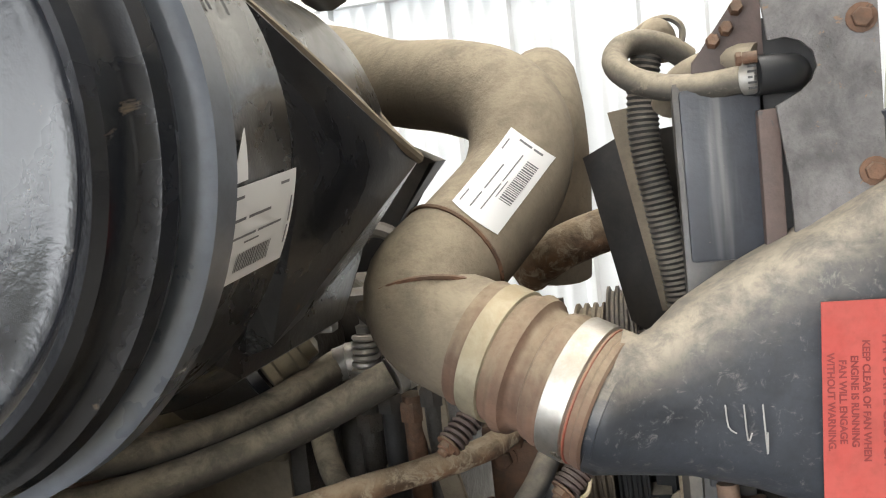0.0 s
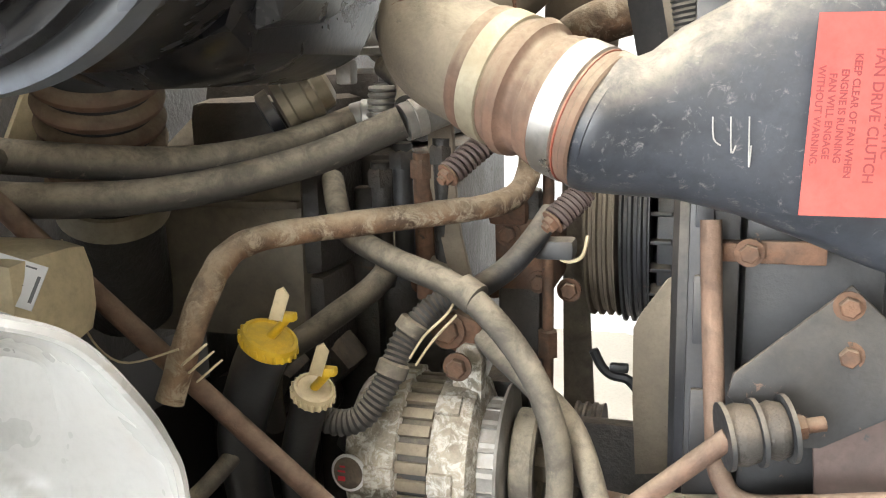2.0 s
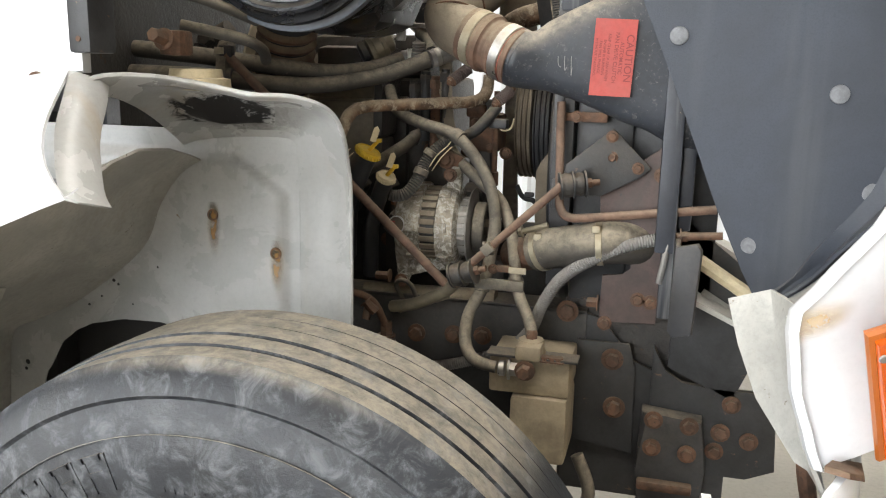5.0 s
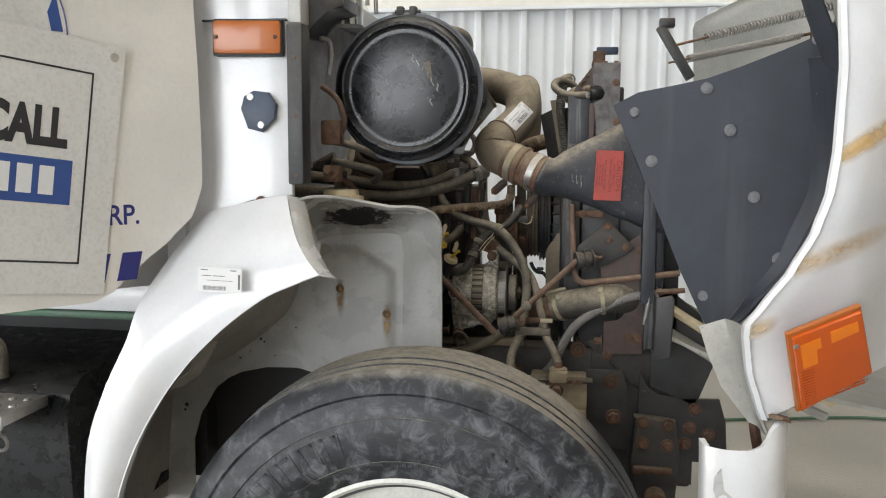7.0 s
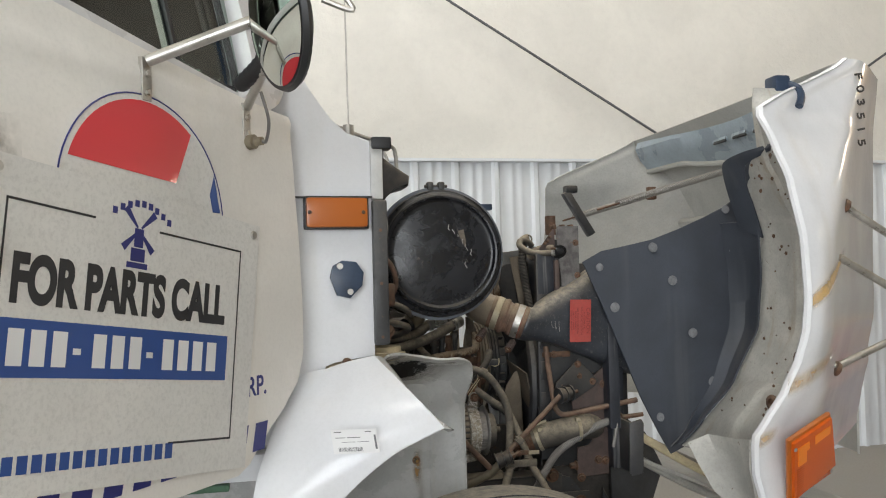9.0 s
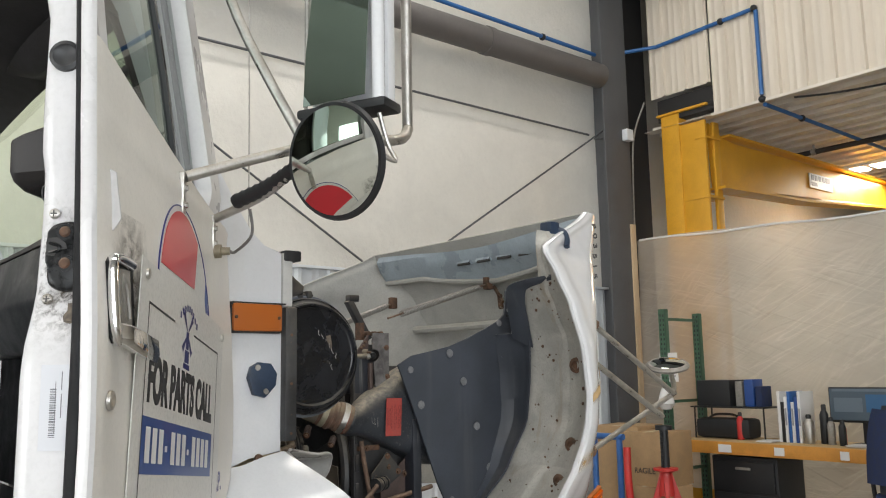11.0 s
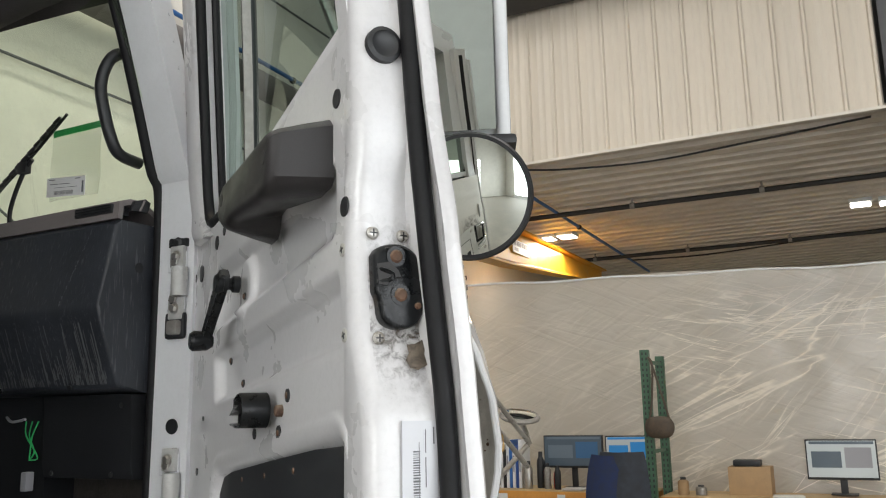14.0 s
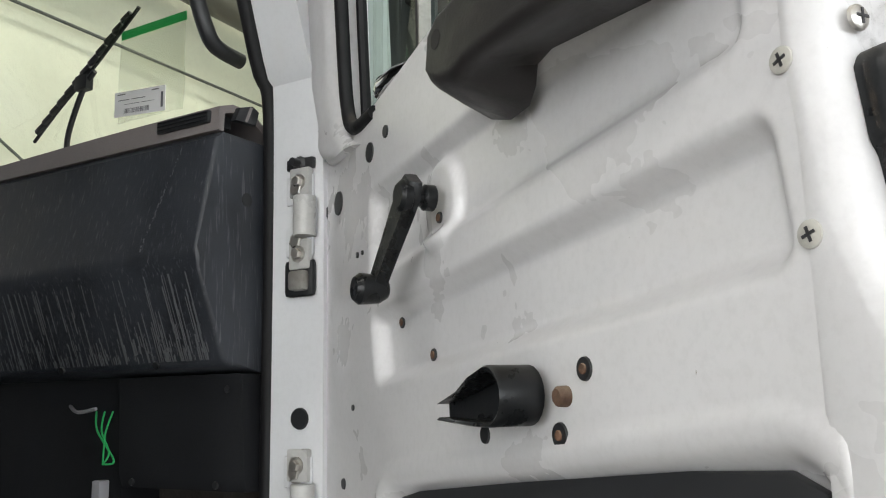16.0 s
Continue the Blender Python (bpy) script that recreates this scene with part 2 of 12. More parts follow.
DUST = (0.30, 0.25, 0.185)
M = {
    "paint": surface("white_truck_paint", (0.72, 0.73, 0.75), 0.22, rvar=0.02, var=0.05, scale=3, grain_var=0.02, bump=0.02, coat=0.5,
                     spots=((0.45, 0.36, 0.24), 0.05, 40.0, 0.7), streaks=((0.55, 0.43, 0.26), 0.12, 5.0)),
    "door_skin": surface("aged_door_paint", (0.74, 0.715, 0.67), 0.42, rvar=0.03, var=0.06, scale=3, grain_var=0.03, bump=0.02, coat=0.05, spec=0.35,
                         spots=((0.42, 0.36, 0.28), 0.06, 30.0, 0.7), streaks=((0.52, 0.45, 0.35), 0.18, 5.0)),
    "door_paint": surface("door_inside_paint", (0.61, 0.605, 0.61), 0.28, rvar=0.015, var=0.05, scale=4, grain_var=0.03, bump=0.03, coat=0.35,
                          spots=((0.25, 0.23, 0.2), 0.06, 55.0, 0.7)),
    "fender": surface("dirty_fender_paint", (0.475, 0.475, 0.46), 0.30, var=0.12, scale=5, grain_var=0.04, bump=0.06,
                      spots=((0.26, 0.2, 0.14), 0.12, 22.0, 0.8), streaks=((0.38, 0.27, 0.13), 0.35, 7.0)),
    "hood_in": surface("hood_inner_fibreglass", (0.43, 0.43, 0.41), 0.6, var=0.14, scale=4, bump=0.12,
                       spots=((0.12, 0.09, 0.07), 0.12, 34.0, 0.85), dust=((0.42, 0.38, 0.31), 0.6)),
    "flange": surface("fender_flange_paint", (0.42, 0.41, 0.375), 0.5, var=0.16, scale=9, bump=0.12,
                      spots=((0.13, 0.085, 0.05), 0.24, 60.0, 0.9), streaks=((0.30, 0.22, 0.13), 0.45, 14.0)),
    "mat": surface("grey_splash_mat", (0.046, 0.053, 0.068), 0.6, var=0.25, scale=3, grain=300, bump=0.2, spots=((0.16, 0.15, 0.14), 0.06, 30.0, 0.8, 0.03),
                   dust=((0.2, 0.18, 0.16), 0.35, 0.0), streaks=((0.10, 0.105, 0.11), 0.35, 9.0)),
    "black": surface("dusty_black_plastic", (0.022, 0.023, 0.026), 0.42, var=0.35, scale=8, bump=0.14, dust=(DUST, 0.85, -0.2),
                     spots=((0.17, 0.15, 0.125), 0.16, 45.0, 0.85)),
    "duct": surface("dusty_duct_plastic", (0.030, 0.034, 0.042), 0.42, var=0.4, scale=8, bump=0.14, dust=((0.36, 0.31, 0.24), 1.0, -0.05),
                    spots=((0.17, 0.165, 0.155), 0.34, 90.0, 0.9, 0.06)),
    "lid": surface("scuffed_black_enamel", (0.011, 0.012, 0.015), 0.26, var=0.5, scale=9, bump=0.18, coat=0.10, spec=0.36, dust=((0.17, 0.145, 0.105), 0.4, 0.2),
                   spots=((0.13, 0.095, 0.06), 0.22, 26.0, 0.85, 0.03)),
    "splashed": surface("road_splashed_liner", (0.40, 0.385, 0.345), 0.7, var=0.2, scale=6, bump=0.12, dust=((0.30, 0.27, 0.22), 0.3, 0.0), spots=((0.10, 0.075, 0.05), 0.20, 26.0, 0.9), streaks=((0.30, 0.27, 0.22), 0.5, 18.0)),
    "caked": surface("dust_caked_plastic", (0.135, 0.118, 0.092), 0.9, var=0.3, scale=12, bump=0.25, dust=((0.32, 0.27, 0.20), 0.8, -0.4), spots=((0.05, 0.045, 0.038), 0.2, 30.0, 0.8)),
    "pitted": surface("pitted_support_plate", (0.115, 0.108, 0.106), 0.6, var=0.5, scale=26, grain=220, bump=0.6, spots=((0.20, 0.13, 0.085), 0.35, 55.0, 0.85), dust=((0.30, 0.27, 0.23), 0.4, -0.2)),
    "shield": surface("streaked_dark_shield", (0.024, 0.027, 0.035), 0.45, var=0.35, scale=8, bump=0.15, dust=((0.24, 0.21, 0.17), 0.5, 0.0), streaks=((0.22, 0.215, 0.21), 0.75, 26.0), spots=((0.22, 0.17, 0.12), 0.14, 50.0, 0.8)),
    "cowl_blue": surface("blue_grey_hood_top", (0.34, 0.40, 0.45), 0.35, var=0.15, scale=5, bump=0.06, spots=((0.2, 0.17, 0.13), 0.12, 40.0, 0.8)),
    "greasy": surface("greasy_engine_iron", (0.034, 0.031, 0.028), 0.45, var=0.5, scale=14, bump=0.5, dust=((0.21, 0.165, 0.12), 0.7, -0.15),
                      spots=((0.08, 0.05, 0.03), 0.26, 30.0, 0.8), bump_dist=0.004),
    "iron": surface("black_chassis_iron", (0.033, 0.034, 0.036), 0.5, var=0.4, scale=10, bump=0.3, dust=(DUST, 0.7, -0.15),
                    spots=((0.15, 0.10, 0.07), 0.26, 40.0, 0.85)),
    "rust": surface("rusted_steel", (0.115, 0.060, 0.036), 0.85, var=0.55, scale=30, bump=0.6, dust=((0.25, 0.195, 0.14), 0.6, -0.3),
                    spots=((0.055, 0.035, 0.026), 0.35, 60.0, 0.85)),
    "rustpipe": surface("flaking_rust_pipe", (0.15, 0.085, 0.048), 0.85, var=0.6, scale=34, bump=0.9, dust=((0.34, 0.27, 0.185), 0.9, -0.5),
                        spots=((0.38, 0.31, 0.225), 0.60, 55.0, 0.9, 0.05)),
    "rod": surface("rust_brown_rod", (0.135, 0.080, 0.055), 0.82, var=0.4, scale=40, bump=0.45, dust=((0.31, 0.23, 0.165), 0.7, -0.2),
                   spots=((0.08, 0.045, 0.03), 0.22, 70.0, 0.85)),
    "bracket": surface("reddish_scaled_plate", (0.080, 0.055, 0.048), 0.65, var=0.35, scale=14, bump=0.3, dust=((0.2, 0.15, 0.12), 0.5, -0.1),
                       spots=((0.045, 0.042, 0.044), 0.25, 18.0, 0.6)),
    "band": surface("grey_blue_band", (0.105, 0.118, 0.142), 0.36, var=0.2, scale=8, bump=0.05, coat=0.2, spots=((0.16, 0.09, 0.05), 0.1, 40.0, 0.8)),
    "tube": surface("dust_caked_tube", (0.165, 0.135, 0.10), 0.86, var=0.22, scale=14, grain=260, bump=0.4, dust=((0.34, 0.285, 0.205), 0.95, -0.35),
                    spots=((0.075, 0.062, 0.05), 0.2, 70.0, 0.9)),
    "sleeve": surface("red_brown_silicone", (0.135, 0.078, 0.053), 0.85, var=0.35, scale=18, bump=0.35, dust=((0.28, 0.225, 0.155), 0.95, -0.4),
                      spots=((0.27, 0.10, 0.06), 0.1, 30.0, 0.8)),
    "rubber": surface("dusty_rubber_hose", (0.055, 0.050, 0.043), 0.74, var=0.3, scale=18, grain=300, bump=0.25, dust=((0.36, 0.305, 0.225), 1.0, -0.6),
                      spots=((0.17, 0.145, 0.11), 0.26, 50.0, 0.85, 0.04)),
    "lip": surface("worn_red_silicone", (0.25, 0.06, 0.036), 0.6, var=0.3, scale=40, bump=0.1, dust=((0.36, 0.26, 0.17), 0.9, -0.3)),
    "loom": surface("ribbed_loom", (0.040, 0.039, 0.038), 0.55, var=0.25, scale=20, bump=0.1, dust=((0.2, 0.17, 0.13), 0.7, -0.2)),
    "greyloom": surface("grey_ribbed_loom", (0.17, 0.165, 0.16), 0.6, var=0.2, scale=20, bump=0.1, dust=((0.34, 0.3, 0.25), 0.5)),
    "tyre": surface("tyre_rubber", (0.013, 0.015, 0.019), 0.46, var=0.45, scale=7, grain=160, grain_var=0.14, bump=0.4, spots=((0.135, 0.142, 0.152), 0.55, 24.0, 0.85, 0.10),
                    dust=((0.34, 0.30, 0.235), 0.8, 0.62)),
    "rim": surface("white_rim_paint", (0.66, 0.66, 0.62), 0.4, var=0.08, scale=8, bump=0.06, spots=((0.3, 0.17, 0.07), 0.12, 18.0, 0.7)),
    "alloy": surface("corroded_aluminium", (0.29, 0.255, 0.20), 0.75, metal=0.05, var=0.5, scale=30, bump=0.9, dust=((0.36, 0.30, 0.22), 0.35, 0.2),
                     spots=((0.58, 0.56, 0.51), 0.70, 85.0, 0.9, 0.05)),
    "steel": surface("worn_steel", (0.52, 0.51, 0.49), 0.32, metal=0.9, var=0.15, scale=20, bump=0.08, dust=((0.42, 0.36, 0.26), 0.6)),
    "zinc": surface("dull_zinc", (0.34, 0.33, 0.31), 0.5, metal=0.6, var=0.2, scale=30, bump=0.15, dust=((0.3, 0.25, 0.2), 0.5)),
    "chrome": plain("chrome", (0.8, 0.8, 0.81), 0.07, 1.0),
    "brass": surface("brass_fitting", (0.27, 0.235, 0.17), 0.45, metal=0.6, var=0.2, scale=30, bump=0.1, dust=(DUST, 0.4)),
    "yellow": surface("yellow_cap_plastic", (0.72, 0.47, 0.02), 0.45, var=0.15, scale=30, bump=0.05, dust=((0.33, 0.26, 0.14), 0.45)),
    "cream": surface("yellowed_plastic", (0.62, 0.52, 0.33), 0.5, var=0.15, scale=20, bump=0.08, dust=(DUST, 0.4)),
    "amber": plain("amber_lens", (0.56, 0.088, 0.003), 0.12, coat=0.6),
    "amber_dark": plain("aged_amber_lens", (0.42, 0.115, 0.018), 0.3, coat=0.3),
    "dash": surface("dash_vinyl", (0.030, 0.034, 0.042), 0.45, var=0.25, scale=6, grain=420, bump=0.28, spots=((0.16, 0.16, 0.16), 0.10, 60.0, 0.7),
                    streaks=((0.14, 0.145, 0.155), 0.5, 240.0)),
    "kick": surface("matt_black_kick_panel", (0.013, 0.014, 0.016), 0.6, var=0.3, scale=9, grain=300, bump=0.2, spec=0.2, spots=((0.07, 0.07, 0.07), 0.05, 60.0, 0.8)),
    "taupe": surface("taupe_dash_pad", (0.20, 0.178, 0.175), 0.6, var=0.08, scale=8, grain=400, bump=0.1),
    "armrest": surface("charcoal_armrest", (0.024, 0.022, 0.022), 0.42, spec=0.35, var=0.1, scale=8, grain=500, bump=0.2),
    "black_gloss": surface("black_cast_plastic", (0.009, 0.010, 0.011), 0.30, var=0.3, scale=30, bump=0.1, spec=0.28, dust=((0.1, 0.085, 0.06), 0.12, 0.3)),
    "worn_brown": surface("worn_brown_metal", (0.13, 0.105, 0.08), 0.6, var=0.5, scale=60, bump=0.2, spots=((0.5, 0.48, 0.45), 0.2, 90.0, 0.5)),
    "button": surface("grey_push_fastener", (0.17, 0.175, 0.185), 0.55, var=0.3, scale=60, bump=0.1),
    "trim": plain("black_trim", (0.016, 0.017, 0.019), 0.45),
    "seal": surface("rubber_seal", (0.010, 0.010, 0.011), 0.55, var=0.2, scale=30, bump=0.2, spec=0.22, dust=((0.18, 0.15, 0.11), 0.2, 0.4)),
    "mirror": plain("mirror_glass", (0.78, 0.82, 0.78), 0.01, 1.0),
    "glass": clear("window_glass", (0.40, 0.48, 0.43), 0.14),
    "windscreen": clear("green_tinted_windscreen", (0.85, 0.94, 0.77), 0.06),
    "bagfilm": clear("zip_bag_film", (0.9, 0.92, 0.88), 0.3, 0.15, 0.12),
    "paper": clear("thin_paper", (0.8, 0.8, 0.8), 0.0, 0.4, 0.98, (0.9, 0.9, 0.88)),
    "bag_paper": plain("bag_paper", (0.93, 0.93, 0.92), 0.6),
    "sticker": plain("white_sticker", (0.71, 0.71, 0.71), 0.45),
    "scrape": plain("scraped_vinyl", (0.115, 0.12, 0.13), 0.6),
    "film_label": plain("pale_film_label", (0.56, 0.57, 0.60), 0.35),
    "ink": plain("black_ink", (0.025, 0.025, 0.028), 0.5),
    "faint_ink": plain("faint_print", (0.14, 0.14, 0.15), 0.5),
    "grey_ink": plain("grey_ink", (0.30, 0.30, 0.32), 0.5),
    "red": surface("red_caution_vinyl", (0.40, 0.055, 0.045), 0.5, var=0.08, scale=20, bump=0.02, dust=((0.4, 0.25, 0.2), 0.25)),
    "red_ink": plain("dark_red_print", (0.20, 0.03, 0.03), 0.5),
    "red_decal": plain("red_decal", (0.62, 0.035, 0.05), 0.3, coat=0.3),
    "blue_ink": plain("blue_print", (0.022, 0.07, 0.26), 0.4, coat=0.2),
    "navy_ink": plain("navy_lettering", (0.020, 0.025, 0.16), 0.35),
    "board": surface("white_magnet_board", (0.66, 0.65, 0.62), 0.42, var=0.05, scale=4, bump=0.02, spots=((0.4, 0.34, 0.27), 0.05, 30.0, 0.7)),
    "navy_plastic": surface("navy_rubber_mount", (0.022, 0.04, 0.075), 0.4, var=0.2, scale=20, bump=0.1),
    "wall_white": surface("white_ribbed_steel", (0.66, 0.69, 0.72), 0.4, var=0.04, scale=2, grain_var=0.02, bump=0.02),
    "cream_steel": surface("cream_ribbed_steel", (0.68, 0.61, 0.51), 0.42, var=0.05, scale=1.5, grain_var=0.02, bump=0.02, stretch=(1, 1, 0.1)),
    "vinyl": surface("white_insulation_facing", (0.70, 0.68, 0.63), 0.5, var=0.05, scale=1.6, grain=18, grain_var=0.02, bump=0.35, bump_dist=0.02),
    "deck": surface("galvanised_deck", (0.74, 0.68, 0.60), 0.5, var=0.10, scale=2, bump=0.05),
    "col": surface("grey_column_paint", (0.095, 0.098, 0.104), 0.5, var=0.12, scale=4, bump=0.08),
    # dark steel, also near-black pieces that stand in for shade
    "dark": plain("dark_steel_and_shade", (0.022, 0.021, 0.021), 0.6),
    "crane": surface("yellow_crane_paint", (0.70, 0.36, 0.03), 0.4, var=0.08, scale=3, bump=0.05),
    "bluepipe": surface("blue_air_pipe", (0.03, 0.13, 0.36), 0.4, var=0.08, scale=10, bump=0.02),
    "greypipe": surface("grey_vent_pipe", (0.13, 0.12, 0.115), 0.5, var=0.1, scale=4, bump=0.05),
    "sheet": None,
    "concrete": surface("concrete_floor", (0.275, 0.255, 0.222), 0.55, var=0.14, scale=1.4, grain=60, bump=0.1, spots=((0.2, 0.185, 0.165), 0.16, 3.0, 0.6)),
    "green": surface("green_rack_paint", (0.055, 0.125, 0.075), 0.5, var=0.12, scale=10, bump=0.08),
    "orange": surface("orange_rack_beam", (0.60, 0.27, 0.05), 0.5, var=0.1, scale=8, bump=0.08),
    "wood": surface("pine_board", (0.52, 0.37, 0.19), 0.6, var=0.18, scale=6, bump=0.1, stretch=(1, 0.12, 1)),
    "stud": surface("pine_stud", (0.56, 0.42, 0.27), 0.65, var=0.15, scale=10, bump=0.1, stretch=(1, 1, 0.12)),
    "card": surface("corrugated_cardboard", (0.40, 0.26, 0.135), 0.75, var=0.1, scale=8, bump=0.05),
    "navy": surface("navy_seat_cloth", (0.018, 0.03, 0.085), 0.85, var=0.2, scale=20, bump=0.2),
    "jacket": surface("dark_jacket_cloth", (0.035, 0.04, 0.05), 0.85, var=0.3, scale=12, bump=0.4),
    "leather": surface("brown_leather", (0.075, 0.052, 0.033), 0.55, var=0.25, scale=20, bump=0.2),
    "screen": plain("lit_screen", (0.05, 0.068, 0.085), 0.25, emit=0.5),
    "screen_blue": plain("blue_lit_screen", (0.03, 0.18, 0.42), 0.25, emit=0.5),
    "screen_dim": plain("dim_text_screen", (0.09, 0.115, 0.14), 0.25, emit=0.4),
    "screen_blue_dim": plain("dim_blue_screen", (0.03, 0.085, 0.17), 0.25, emit=0.4),
    "screen_pale": plain("pale_lit_screen", (0.34, 0.37, 0.37), 0.25, emit=0.5),
    "lamp": plain("lamp_face", (1.0, 0.94, 0.82), 0.4, emit=14.0),
    "lamp_cool": plain("cool_lamp_face", (1.0, 0.98, 0.95), 0.4, emit=8.0),
    "daylight": plain("daylight_backdrop", (0.88, 0.94, 1.0), 0.6, emit=2.2),
    "redpaint": surface("red_tool_paint", (0.50, 0.03, 0.025), 0.4, var=0.15, scale=12, bump=0.08),
    "bluepaint": surface("blue_tool_paint", (0.03, 0.12, 0.36), 0.4, var=0.15, scale=12, bump=0.08),
    "green_bag": plain("green_zip_strip", (0.03, 0.42, 0.12), 0.4),
    "tread": surface("tread_plate", (0.42, 0.41, 0.40), 0.4, metal=0.7, var=0.2, scale=30, bump=0.2, dust=(DUST, 0.4)),
    "grey_chalk": plain("grey_chalk", (0.34, 0.33, 0.31), 0.8),
    "clamp_dusty": surface("dusty_steel_band", (0.40, 0.36, 0.27), 0.45, metal=0.7, var=0.2, scale=20, bump=0.08, dust=((0.40, 0.33, 0.22), 0.9)),
    "gear": surface("tan_corroded_casting", (0.30, 0.24, 0.16), 0.7, var=0.3, scale=24, bump=0.35, dust=((0.40, 0.33, 0.23), 0.8), spots=((0.10, 0.075, 0.05), 0.2, 40.0, 0.8)),
    "roof_grey": surface("grey_roof_facing", (0.32, 0.33, 0.32), 0.7, var=0.08, scale=1.2, bump=0.1),
    "headliner": surface("dark_headliner", (0.055, 0.05, 0.05), 0.85, var=0.1, scale=8, bump=0.1),
}


def grime_film(name, colour, amount, centre, radius, squash=(1, 1, 1), coarse=55.0, lo=0.36, hard=False, turn=0.0):
    """Dirt rubbed round a spot: a clear film that turns brown and blotchy towards its middle."""
    m = bpy.data.materials.new(name)
    m.use_nodes = True
    nt = m.node_tree
    p = nt.nodes["Principled BSDF"]
    p.inputs["Base Color"].default_value = (*colour, 1)
    p.inputs["Roughness"].default_value = 0.7
    geo = nt.nodes.new("ShaderNodeNewGeometry")
    off = nt.nodes.new("ShaderNodeVectorMath")
    off.operation = "SUBTRACT"
    nt.links.new(geo.outputs["Position"], off.inputs[0])
    off.inputs[1].default_value = centre
    sq = nt.nodes.new("ShaderNodeVectorMath")
    sq.operation = "MULTIPLY"
    rot = nt.nodes.new("ShaderNodeVectorRotate")
    rot.rotation_type = "Y_AXIS"
    rot.inputs["Angle"].default_value = turn
    nt.links.new(off.outputs[0], rot.inputs["Vector"])
    nt.links.new(rot.outputs[0], sq.inputs[0])
    sq.inputs[1].default_value = squash
    d = nt.nodes.new("ShaderNodeVectorMath")
    d.operation = "LENGTH"
    nt.links.new(sq.outputs[0], d.inputs[0])
    near = ramp(nt, d.outputs["Value"], 1.0, 0.0, radius * 0.15, radius)
    blotch = ramp(nt, noise_tex(nt, geo.outputs["Position"], coarse, 7.0, 0.72, 0.5), 0.0, 1.0, lo, 0.66)
    k = nt.nodes.new("ShaderNodeMath")
    k.operation = "MULTIPLY"
    nt.links.new(near, k.inputs[0])
    nt.links.new(blotch, k.inputs[1])
    k2 = nt.nodes.new("ShaderNodeMath")
    k2.operation = "MULTIPLY"
    k2.inputs[1].default_value = amount
    nt.links.new(ramp(nt, k.outputs[0], 0.0, 1.0, 0.16, 0.34) if hard else k.outputs[0], k2.inputs[0])
    nt.links.new(k2.outputs[0], p.inputs["Alpha"])
    return m


